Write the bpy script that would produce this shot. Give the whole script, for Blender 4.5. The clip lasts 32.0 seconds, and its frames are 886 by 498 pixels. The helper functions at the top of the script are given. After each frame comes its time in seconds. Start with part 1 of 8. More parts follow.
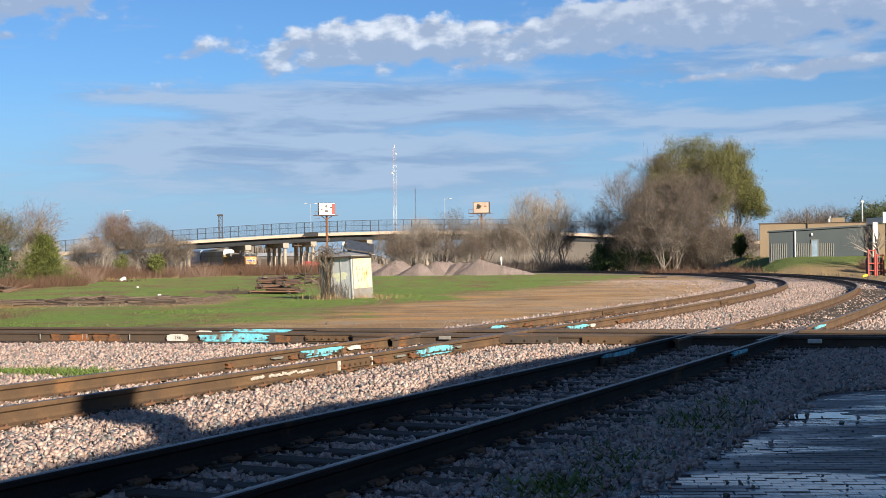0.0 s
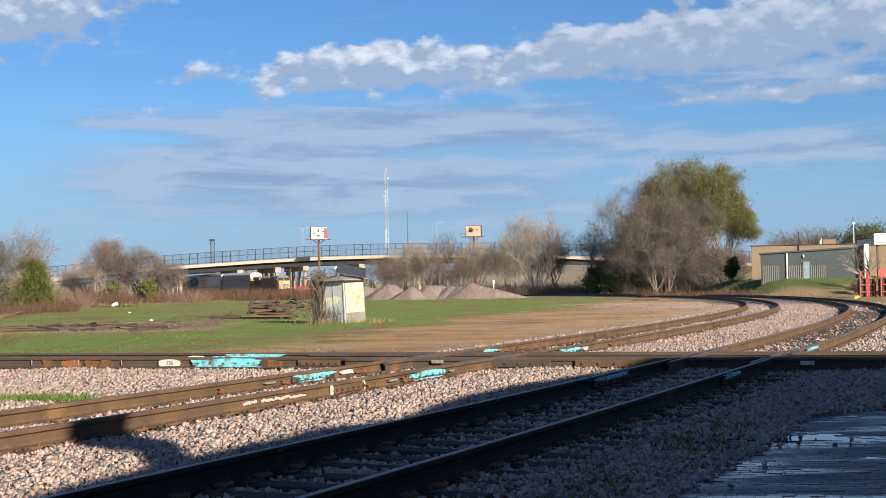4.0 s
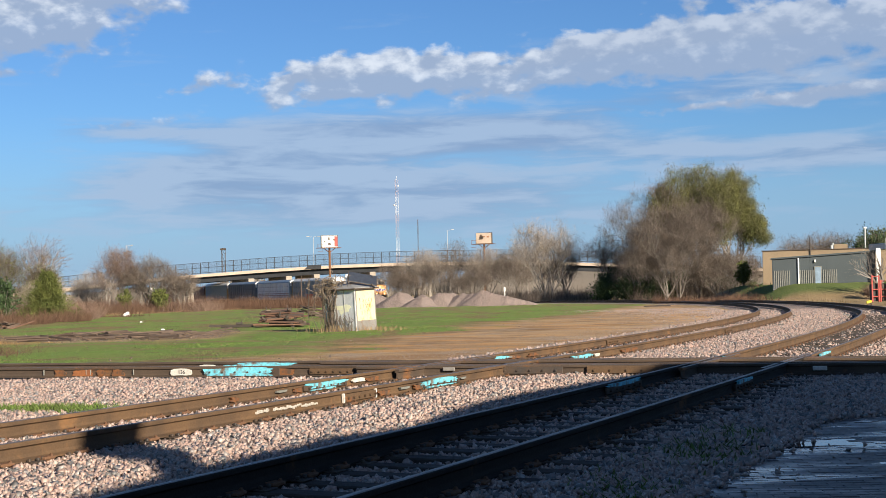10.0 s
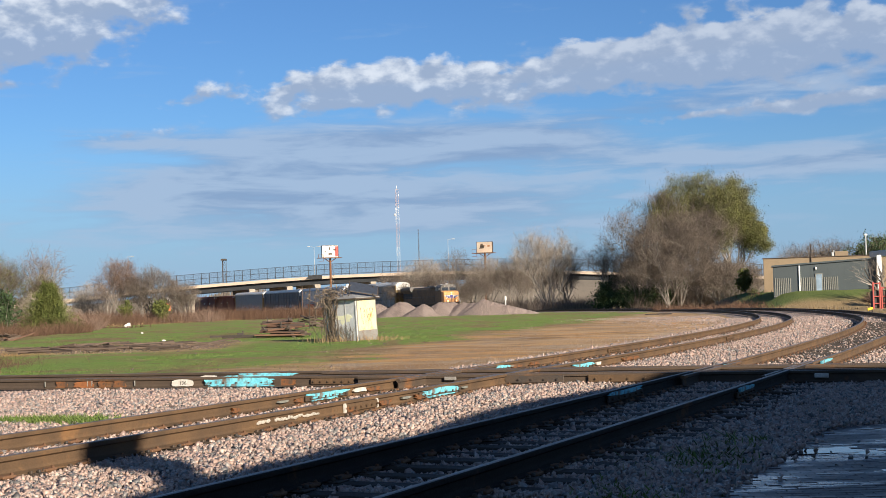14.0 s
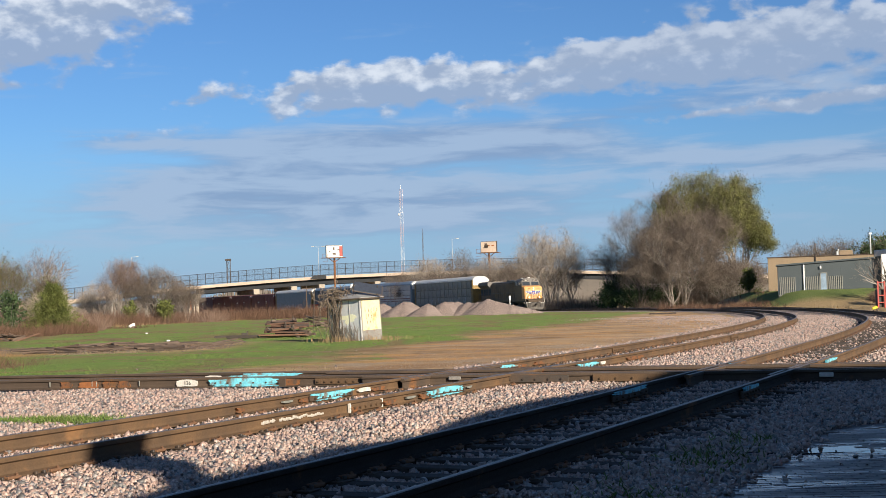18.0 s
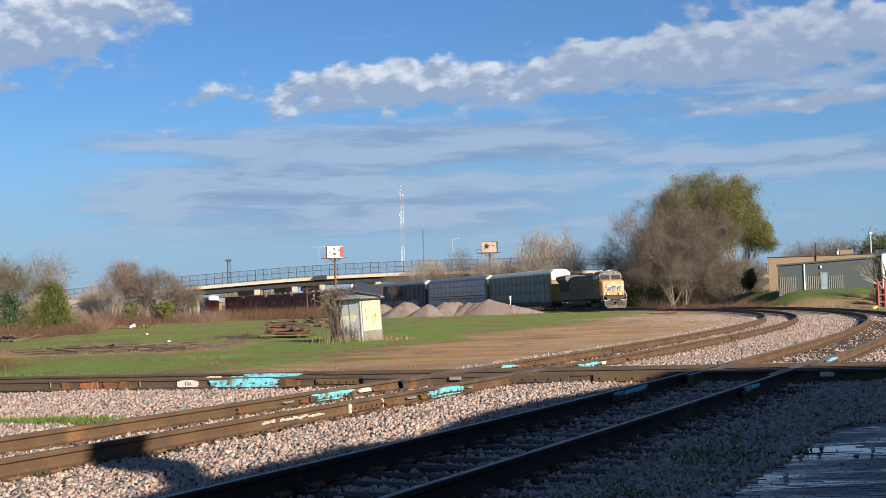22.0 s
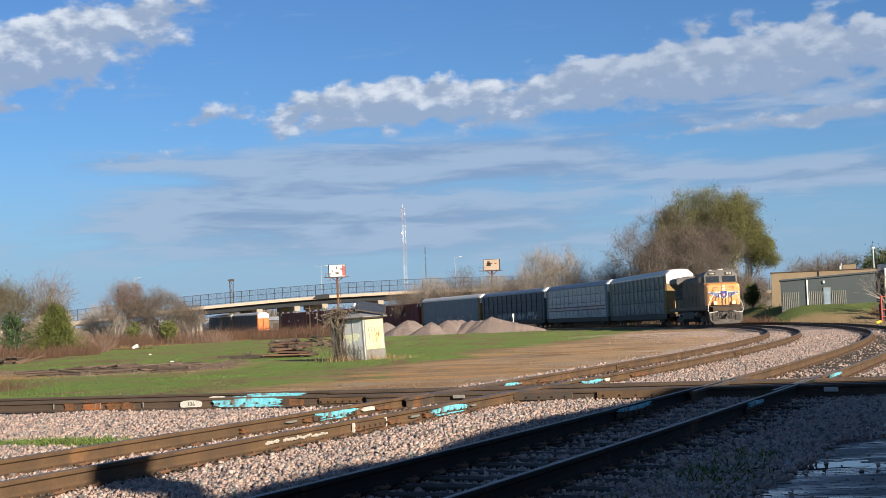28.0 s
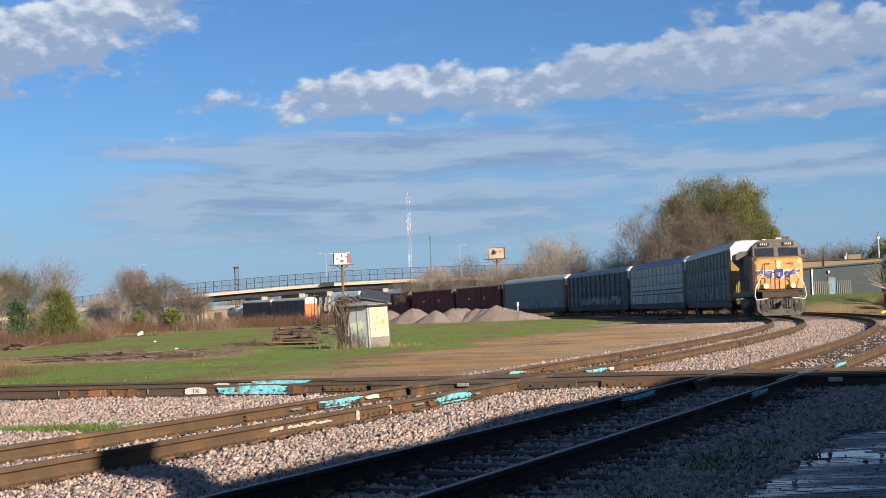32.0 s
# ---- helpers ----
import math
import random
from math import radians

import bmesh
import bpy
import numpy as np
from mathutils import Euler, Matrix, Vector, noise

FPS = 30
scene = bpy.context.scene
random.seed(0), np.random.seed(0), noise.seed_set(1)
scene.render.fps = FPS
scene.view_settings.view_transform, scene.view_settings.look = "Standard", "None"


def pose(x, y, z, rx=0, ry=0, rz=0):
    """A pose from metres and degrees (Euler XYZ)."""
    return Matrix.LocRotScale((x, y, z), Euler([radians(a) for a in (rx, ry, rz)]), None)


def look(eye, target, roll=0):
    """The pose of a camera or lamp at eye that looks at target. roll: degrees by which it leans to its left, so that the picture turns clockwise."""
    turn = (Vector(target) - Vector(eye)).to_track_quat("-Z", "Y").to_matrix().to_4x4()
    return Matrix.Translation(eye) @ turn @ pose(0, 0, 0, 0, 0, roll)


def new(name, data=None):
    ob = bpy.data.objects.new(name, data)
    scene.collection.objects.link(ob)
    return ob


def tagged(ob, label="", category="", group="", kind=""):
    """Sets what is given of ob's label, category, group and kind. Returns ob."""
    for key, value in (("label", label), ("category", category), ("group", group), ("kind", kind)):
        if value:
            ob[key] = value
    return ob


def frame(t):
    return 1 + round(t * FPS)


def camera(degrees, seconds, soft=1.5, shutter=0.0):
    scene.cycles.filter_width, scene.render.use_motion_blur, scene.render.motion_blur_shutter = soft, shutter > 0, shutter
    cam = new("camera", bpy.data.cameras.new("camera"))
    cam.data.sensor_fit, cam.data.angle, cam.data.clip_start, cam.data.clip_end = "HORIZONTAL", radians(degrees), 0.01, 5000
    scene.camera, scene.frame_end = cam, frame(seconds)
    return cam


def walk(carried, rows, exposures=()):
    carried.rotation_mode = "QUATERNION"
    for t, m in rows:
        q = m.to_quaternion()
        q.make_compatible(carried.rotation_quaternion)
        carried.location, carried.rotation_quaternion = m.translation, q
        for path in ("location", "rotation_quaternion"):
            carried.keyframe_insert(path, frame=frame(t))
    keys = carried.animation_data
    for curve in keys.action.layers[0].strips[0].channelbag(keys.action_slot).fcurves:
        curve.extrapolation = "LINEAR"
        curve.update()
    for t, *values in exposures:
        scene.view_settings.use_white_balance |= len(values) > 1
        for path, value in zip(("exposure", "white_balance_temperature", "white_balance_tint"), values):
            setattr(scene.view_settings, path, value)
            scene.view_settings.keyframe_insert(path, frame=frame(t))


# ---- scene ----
# A railway junction: a freight train comes round a curve under a road bridge.
cam = camera(36.19, 32.0, soft=0.7)
EYE = Vector((0, 0, 1.38))


def aim(yaw, pitch, roll):
    a, b = radians(yaw), radians(pitch)
    way = Vector((-math.sin(a) * math.cos(b), math.cos(a) * math.cos(b), math.sin(b)))
    return look(EYE, EYE + way * 10, -roll)


# seconds, turn to the left, tilt up, lean to the right
TURNS = [(0, -0.000, 0.358, 0.600), (0.5, 0.009, 0.398, 0.619), (1, 0.017, 0.643, 0.731), (1.5, 0.024, 0.927, 0.823), (2, -0.009, 1.051, 0.826), (2.5, -0.098, 1.117, 0.851), (3, -0.207, 1.206, 0.878), (3.5, -0.297, 1.315, 0.897), (5.5, -0.379, 1.388, 0.893), (6, -0.081, 1.374, 1.105), (6.5, 0.145, 1.396, 1.172), (7, 0.118, 1.468, 1.180), (7.5, 0.048, 1.510, 1.201), (8, 0.035, 1.552, 1.218), (8.5, 0.065, 1.552, 1.222), (9, 0.059, 1.556, 1.207), (9.5, 0.053, 1.607, 1.238), (10, 0.103, 1.678, 1.288), (10.5, 0.198, 1.697, 1.307), (11, 0.161, 1.729, 1.316), (11.5, 0.071, 1.807, 1.392), (12, 0.030, 1.876, 1.466), (12.5, 0.058, 1.934, 1.554), (13, 0.128, 1.973, 1.555), (13.5, 0.159, 2.036, 1.608), (14, 0.123, 2.073, 1.609), (14.5, 0.100, 2.076, 1.612), (16.5, 0.445, 1.985, 1.656), (17, 0.479, 1.937, 1.656), (17.5, 0.408, 1.986, 1.688), (18, 0.299, 2.067, 1.711), (18.5, 0.258, 2.129, 1.724), (19, 0.259, 2.158, 1.730), (19.5, 0.318, 2.146, 1.755), (20, 0.394, 2.066, 1.760), (20.5, 0.357, 2.047, 1.725), (21, 0.286, 2.055, 1.731), (21.5, 0.284, 2.074, 1.768), (22, 0.316, 2.078, 1.799), (22.5, 0.350, 2.089, 1.819), (23, 0.436, 2.070, 1.864), (23.5, 0.476, 2.053, 1.857), (24, 0.485, 2.053, 1.872), (24.5, 0.468, 2.055, 1.902), (25, 0.456, 2.067, 1.919), (25.5, 0.485, 2.091, 1.953), (27.5, 0.499, 2.680, 2.266), (28, 0.387, 2.844, 2.258), (28.5, 0.358, 2.813, 2.191), (29, 0.454, 2.662, 2.079), (29.5, 0.513, 2.453, 1.968), (30, 0.444, 2.351, 1.968), (30.5, 0.401, 2.363, 1.983), (31, 0.444, 2.385, 2.008), (31.5, 0.540, 2.394, 2.015), (32, 0.609, 2.355, 2.012)]
# the camera darkens slowly as the bright train comes nearer
EXPOSURES = [(0, 0.99), (3, 0.96), (7, 0.94), (12, 0.90), (20, 0.85), (32, 0.81)]
walk(cam, [(t, aim(a, b, c)) for t, a, b, c in TURNS], EXPOSURES)

# ---- world, sun, exposure ----
SUN_EL, SUN_AZ = radians(21), radians(146)
SUN_DIR = Vector((math.sin(SUN_AZ) * math.cos(SUN_EL), math.cos(SUN_AZ) * math.cos(SUN_EL), math.sin(SUN_EL)))

sun = new("sun", bpy.data.lights.new("sun", "SUN"))
sun.data.energy, sun.data.angle, sun.data.color = 5.0, radians(0.53), (1.0, 0.88, 0.72)
sun.matrix_world = look(SUN_DIR * 100, (0, 0, 0))


class Net:
    """Short hand for building node trees."""

    def __init__(self, tree):
        self.t = tree

    def add(self, kind, inputs=None, **props):
        n = self.t.nodes.new(kind)
        for k, v in props.items():
            setattr(n, k, v)
        for k, v in (inputs or {}).items():
            s = n.inputs[k]
            if isinstance(v, bpy.types.NodeSocket):
                self.t.links.new(v, s)
            else:
                s.default_value = v
        return n

    def math(self, op, a, b=0.0, c=0.0, clamp=False):
        n = self.add("ShaderNodeMath", {0: a, 1: b, 2: c}, operation=op, use_clamp=clamp)
        return n.outputs[0]

    def noise(self, vec, scale, detail=4.0, rough=0.5, distort=0.0):
        n = self.add("ShaderNodeTexNoise", {"Scale": scale, "Detail": detail, "Roughness": rough, "Distortion": distort})
        self.t.links.new(vec, n.inputs["Vector"])
        return n.outputs["Fac"]

    def ramp(self, fac, lo, hi, a=0.0, b=1.0, smooth=True):
        n = self.add("ShaderNodeMapRange", {"Value": fac, "From Min": lo, "From Max": hi, "To Min": a, "To Max": b},
                     interpolation_type="SMOOTHSTEP" if smooth else "LINEAR")
        return n.outputs["Result"]

    def mix(self, fac, a, b, mode="MIX"):
        n = self.add("ShaderNodeMix", {0: fac}, data_type="RGBA", blend_type=mode)
        for k, v in ((6, a), (7, b)):
            if isinstance(v, bpy.types.NodeSocket):
                self.t.links.new(v, n.inputs[k])
            else:
                n.inputs[k].default_value = (*v, 1.0)
        return n.outputs[2]


world = bpy.data.worlds.new("sky")
scene.world = world
world.use_nodes = True
wt = world.node_tree
wt.nodes.clear()
w = Net(wt)
sky = w.add("ShaderNodeTexSky", sky_type="NISHITA", sun_disc=False, sun_elevation=SUN_EL, sun_rotation=SUN_AZ,
            altitude=50.0, air_density=1.0, dust_density=0.3, ozone_density=3.0)
coord = w.add("ShaderNodeTexCoord")
sep = w.add("ShaderNodeSeparateXYZ", {0: coord.outputs["Generated"]})
# degrees to the right of the middle of the view and above the horizon
az = w.math("MULTIPLY", w.math("ARCTAN2", sep.outputs[0], sep.outputs[1]), 57.2958)
el = w.math("MULTIPLY", w.math("ARCSINE", sep.outputs[2]), 57.2958)
place = w.add("ShaderNodeCombineXYZ", {0: az, 1: w.math("MULTIPLY", el, 1.7), 2: 0.0}).outputs[0]
higher = w.add("ShaderNodeCombineXYZ", {0: w.math("ADD", az, 0.25), 1: w.math("ADD", w.math("MULTIPLY", el, 1.7), 0.7), 2: 0.0}).outputs[0]
flat = w.add("ShaderNodeCombineXYZ", {0: w.math("MULTIPLY", az, 0.35), 1: w.math("MULTIPLY", el, 2.2), 2: 7.0}).outputs[0]


def bank(a0, e0, ra, re, tilt, gain):
    """A long cloud bank round one direction of the sky: its density, and how high in it a direction lies."""
    da, de = w.math("SUBTRACT", az, a0), w.math("SUBTRACT", el, e0)
    c, s = math.cos(radians(tilt)), math.sin(radians(tilt))
    u = w.math("DIVIDE", w.math("ADD", w.math("MULTIPLY", da, c), w.math("MULTIPLY", de, s)), ra)
    v = w.math("DIVIDE", w.math("SUBTRACT", w.math("MULTIPLY", de, c), w.math("MULTIPLY", da, s)), re)
    r = w.math("ADD", w.math("MULTIPLY", u, u), w.math("MULTIPLY", v, v))
    g = w.math("MULTIPLY", w.math("POWER", 2.718, w.math("MULTIPLY", r, -1.0)), gain)
    return g, w.math("MULTIPLY", g, v)


def total(items):
    acc = items[0]
    for i in items[1:]:
        acc = w.math("ADD", acc, i)
    return acc


banks = [bank(-4.6, 8.85, 4.0, 0.95, 5, 0.60), bank(-0.6, 9.0, 3.4, 0.95, -2, 0.50), bank(5.5, 9.3, 4.5, 1.15, 6, 0.46), bank(11.0, 9.8, 4.5, 1.35, 4, 0.46), bank(16.5, 10.0, 5.5, 1.6, 2, 0.52),
         bank(15.2, 7.50, 3.2, 0.34, 3, 0.42), bank(9.6, 7.2, 3.0, 0.22, 3, 0.24), bank(21.0, 7.6, 4.0, 0.5, 0, 0.36),
         bank(-17.2, 11.1, 4.4, 1.5, 6, 0.72), bank(-13.0, 12.6, 3.4, 0.9, 10, 0.46),
         bank(-10.9, 8.5, 1.5, 0.45, 20, 0.22), bank(-12.3, 7.1, 2.0, 0.30, 8, 0.22), bank(-15.5, 7.0, 1.6, 0.18, 0, 0.22), bank(-18.0, 9.0, 1.8, 0.22, 0, 0.24), bank(-2.8, 6.8, 1.4, 0.16, 4, 0.24)]
heaps, rise = total([b[0] for b in banks]), total([b[1] for b in banks])
veils = total([b[0] for b in (bank(-4.0, 6.6, 7.5, 1.0, 1, 0.50), bank(-9.0, 5.0, 6.5, 1.0, 3, 0.44), bank(3.0, 6.4, 5.0, 0.8, 2, 0.44), bank(-1.0, 4.4, 9.0, 0.8, 0, 0.34), bank(-3.0, 3.2, 15.0, 1.1, 0, 0.36), bank(-14.0, 6.8, 4.0, 0.5, 0, 0.24),
                              bank(16.5, 5.2, 5.0, 0.8, 3, 0.42), bank(9.0, 5.6, 5.0, 0.7, 0, 0.32), bank(14.0, 8.4, 6.0, 0.5, 3, 0.34), bank(10.0, 7.6, 5.0, 0.4, 3, 0.30))])
n1 = w.noise(place, 0.62, 7.0, 0.50, 0.15)
n2 = w.noise(higher, 0.62, 7.0, 0.50, 0.15)
n3 = w.noise(flat, 0.6, 7.0, 0.55, 0.3)
billow = w.noise(place, 1.2, 4.0, 0.5, 0.1)
far_off = w.ramp(w.math("ABSOLUTE", az), 24.0, 40.0)
heap_field = w.math("ADD", w.math("MULTIPLY_ADD", n1, 1.25, -0.125), w.math("ADD", heaps, w.math("MULTIPLY", far_off, 0.03)))
crisp = w.ramp(rise, -0.12, 0.16)
heap_mask = w.math("MULTIPLY", w.ramp(w.math("ADD", heaps, w.math("MULTIPLY", far_off, 0.2)), 0.04, 0.16), w.math("MULTIPLY", w.ramp(heap_field, 0.67, w.math("MULTIPLY_ADD", crisp, -0.08, 0.96)), w.math("MULTIPLY_ADD", crisp, 0.08, 0.88)))
tone = w.math("ADD", w.math("MULTIPLY", rise, 1.0), w.math("ADD", w.math("MULTIPLY", w.math("SUBTRACT", n1, n2), 2.4), w.math("MULTIPLY", w.math("SUBTRACT", billow, 0.53), 1.7)))
lit = w.math("MULTIPLY", w.ramp(tone, -0.22, 0.80), w.ramp(az, 1.5, 7.0, 1.0, 0.50))
veil_mask = w.math("MULTIPLY", w.ramp(w.math("ADD", n3, veils), 0.56, 0.98), 0.84)
haze = w.math("MULTIPLY", w.ramp(el, 0.0, 8.0, 1.0, 0.0), 0.72)
base = w.mix(1.0, sky.outputs[0], w.mix(w.ramp(el, 14.0, 34.0), (0.032, 0.047, 0.066), (0.036, 0.042, 0.049)), "MULTIPLY")
base = w.mix(haze, base, (0.172, 0.268, 0.418))
veil_col = w.mix(w.ramp(n3, 0.38, 0.60), (0.150, 0.215, 0.335), (0.235, 0.305, 0.415))
with_veil = w.mix(veil_mask, base, veil_col)
heap_col = w.mix(lit, (0.205, 0.262, 0.365), (0.455, 0.495, 0.555))
full = w.mix(heap_mask, with_veil, heap_col)
bg = w.add("ShaderNodeBackground", {"Color": full, "Strength": 0.90})
w.add("ShaderNodeOutputWorld", {"Surface": bg.outputs[0]})


# ---- materials ----
def material(name, colour, rough=0.7, metal=0.0, second=None, scale=6.0, blotch=0.5, bump=0.2, fine=40.0, random_shade=0.0,
             island=0.0, dirt=None, dirt_scale=1.2, dirt_amount=0.4, emit=0.0, spec=0.5, stretch=(1, 1, 1), depth=0.01):
    """A painted, rusted, earthy or wooden surface with variation at two scales."""
    m = bpy.data.materials.new(name)
    m.use_nodes = True
    t = m.node_tree
    t.nodes.clear()
    n = Net(t)
    tc = n.add("ShaderNodeTexCoord")
    mp = n.add("ShaderNodeMapping", {"Vector": tc.outputs["Object"], "Scale": stretch}).outputs[0]
    big = n.noise(mp, scale, 5.0, 0.6)
    small = n.noise(mp, fine, 4.0, 0.65)
    second = second or tuple(c * 0.72 for c in colour)
    col = n.mix(n.ramp(big, 0.5 - blotch * 0.3, 0.5 + blotch * 0.3), colour, second)
    col = n.mix(n.ramp(small, 0.3, 0.75, 0.0, 0.35), col, tuple(c * 0.55 for c in second))
    if dirt:
        d = n.noise(mp, dirt_scale, 6.0, 0.7)
        col = n.mix(n.ramp(d, 0.62 - dirt_amount * 0.3, 0.72 - dirt_amount * 0.15), col, dirt)
    if random_shade:
        r = n.add("ShaderNodeObjectInfo").outputs["Random"]
        col = n.mix(1.0, col, n.add("ShaderNodeCombineColor", {k: n.ramp(r, 0, 1, 1 - random_shade, 1 + random_shade * 0.4, False) for k in (0, 1, 2)}).outputs[0], "MULTIPLY")
    if island:
        r = n.add("ShaderNodeNewGeometry").outputs["Random Per Island"]
        col = n.mix(1.0, col, n.add("ShaderNodeCombineColor", {k: n.ramp(r, 0, 1, 1 - island, 1 + island * 0.5, False) for k in (0, 1, 2)}).outputs[0], "MULTIPLY")
    p = n.add("ShaderNodeBsdfPrincipled", {"Base Color": col, "Metallic": metal, "Specular IOR Level": spec,
                                           "Roughness": n.ramp(small, 0.2, 0.8, max(rough - 0.12, 0.02), min(rough + 0.12, 1.0), False)})
    if bump:
        b = n.add("ShaderNodeBump", {"Strength": bump, "Distance": depth, "Height": small})
        t.links.new(b.outputs[0], p.inputs["Normal"])
    if emit:
        p.inputs["Emission Color"].default_value = (*colour, 1)
        p.inputs["Emission Strength"].default_value = emit
    o = n.add("ShaderNodeOutputMaterial", {"Surface": p.outputs[0]})
    return m


def stone_material(name, tones):
    """Loose crushed stones, each of its own tone."""
    m = bpy.data.materials.new(name)
    m.use_nodes = True
    t = m.node_tree
    t.nodes.clear()
    n = Net(t)
    r = n.add("ShaderNodeNewGeometry").outputs["Random Per Island"]
    tc = n.add("ShaderNodeTexCoord").outputs["Object"]
    ramp = n.add("ShaderNodeValToRGB", {"Fac": r})
    ramp.color_ramp.interpolation = "CONSTANT"
    el_ = ramp.color_ramp.elements
    while len(el_) < len(tones):
        el_.new(0.5)
    for i, c in enumerate(tones):
        el_[i].position, el_[i].color = i / len(tones), (*c, 1)
    sp = n.noise(tc, 55.0, 4.0, 0.7)
    patch = n.noise(tc, 0.9, 4.0, 0.6)
    col = n.mix(n.ramp(sp, 0.35, 0.7, 0.0, 0.55), ramp.outputs[0], (0.14, 0.115, 0.10))
    col = n.mix(n.ramp(patch, 0.45, 0.75, 0.0, 0.35), col, (0.26, 0.205, 0.17))
    p = n.add("ShaderNodeBsdfPrincipled", {"Base Color": col, "Roughness": n.ramp(sp, 0.35, 0.65, 0.36, 0.6), "Specular IOR Level": 0.6})
    b = n.add("ShaderNodeBump", {"Strength": 0.55, "Distance": 0.006, "Height": sp})
    t.links.new(b.outputs[0], p.inputs["Normal"])
    n.add("ShaderNodeOutputMaterial", {"Surface": p.outputs[0]})
    return m


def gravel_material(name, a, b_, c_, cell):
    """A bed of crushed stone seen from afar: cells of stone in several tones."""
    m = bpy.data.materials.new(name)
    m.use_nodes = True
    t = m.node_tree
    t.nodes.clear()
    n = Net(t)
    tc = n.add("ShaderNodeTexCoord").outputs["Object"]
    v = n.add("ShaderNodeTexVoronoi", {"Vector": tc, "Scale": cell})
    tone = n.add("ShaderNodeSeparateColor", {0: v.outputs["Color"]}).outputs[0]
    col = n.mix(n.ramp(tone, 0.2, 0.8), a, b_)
    # dark between the cells: shade of the gaps painted into the stone colour
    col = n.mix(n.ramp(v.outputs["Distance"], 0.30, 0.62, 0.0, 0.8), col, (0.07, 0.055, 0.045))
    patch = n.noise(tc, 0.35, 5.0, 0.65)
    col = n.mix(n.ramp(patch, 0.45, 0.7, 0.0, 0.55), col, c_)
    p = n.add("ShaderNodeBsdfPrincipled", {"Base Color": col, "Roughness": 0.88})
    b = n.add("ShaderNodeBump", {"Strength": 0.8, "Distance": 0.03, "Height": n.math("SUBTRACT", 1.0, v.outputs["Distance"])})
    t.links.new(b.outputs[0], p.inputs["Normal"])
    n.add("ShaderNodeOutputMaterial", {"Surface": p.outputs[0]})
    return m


def wet_brick_material():
    """Old paving bricks after rain: a thin film of water stands on some, others have dried."""
    m = bpy.data.materials.new("wet_brick")
    m.use_nodes = True
    t = m.node_tree
    t.nodes.clear()
    n = Net(t)
    geo = n.add("ShaderNodeNewGeometry")
    pos = geo.outputs["Position"]
    each = n.math("ADD", n.add("ShaderNodeObjectInfo").outputs["Random"], geo.outputs["Random Per Island"])
    each = n.math("FRACT", n.math("MULTIPLY", each, 7.31))
    film = n.noise(n.add("ShaderNodeMapping", {"Vector": pos, "Scale": (0.35, 1.3, 1.0)}).outputs[0], 1.0, 4.0, 0.6, 0.4)
    film = n.math("ADD", film, n.math("MULTIPLY", n.math("SUBTRACT", each, 0.5), 0.03))
    worn = n.noise(pos, 9.0, 5.0, 0.7)
    fine = n.noise(pos, 70.0, 4.0, 0.7)
    col = n.mix(n.ramp(each, 0.0, 1.0, 0.0, 1.0, False), (0.075, 0.056, 0.05), (0.115, 0.083, 0.07))
    col = n.mix(n.ramp(worn, 0.4, 0.65, 0.0, 0.6), col, (0.06, 0.052, 0.05))
    p = n.add("ShaderNodeBsdfPrincipled", {"Base Color": col, "Specular IOR Level": 0.55, "Roughness": n.math("MULTIPLY_ADD", fine, 0.12, n.ramp(film, 0.39, 0.58, 0.48, 0.08))})
    b = n.add("ShaderNodeBump", {"Strength": n.ramp(film, 0.42, 0.6, 0.5, 0.08), "Distance": 0.004, "Height": n.math("ADD", worn, fine)})
    t.links.new(b.outputs[0], p.inputs["Normal"])
    n.add("ShaderNodeOutputMaterial", {"Surface": p.outputs[0]})
    return m


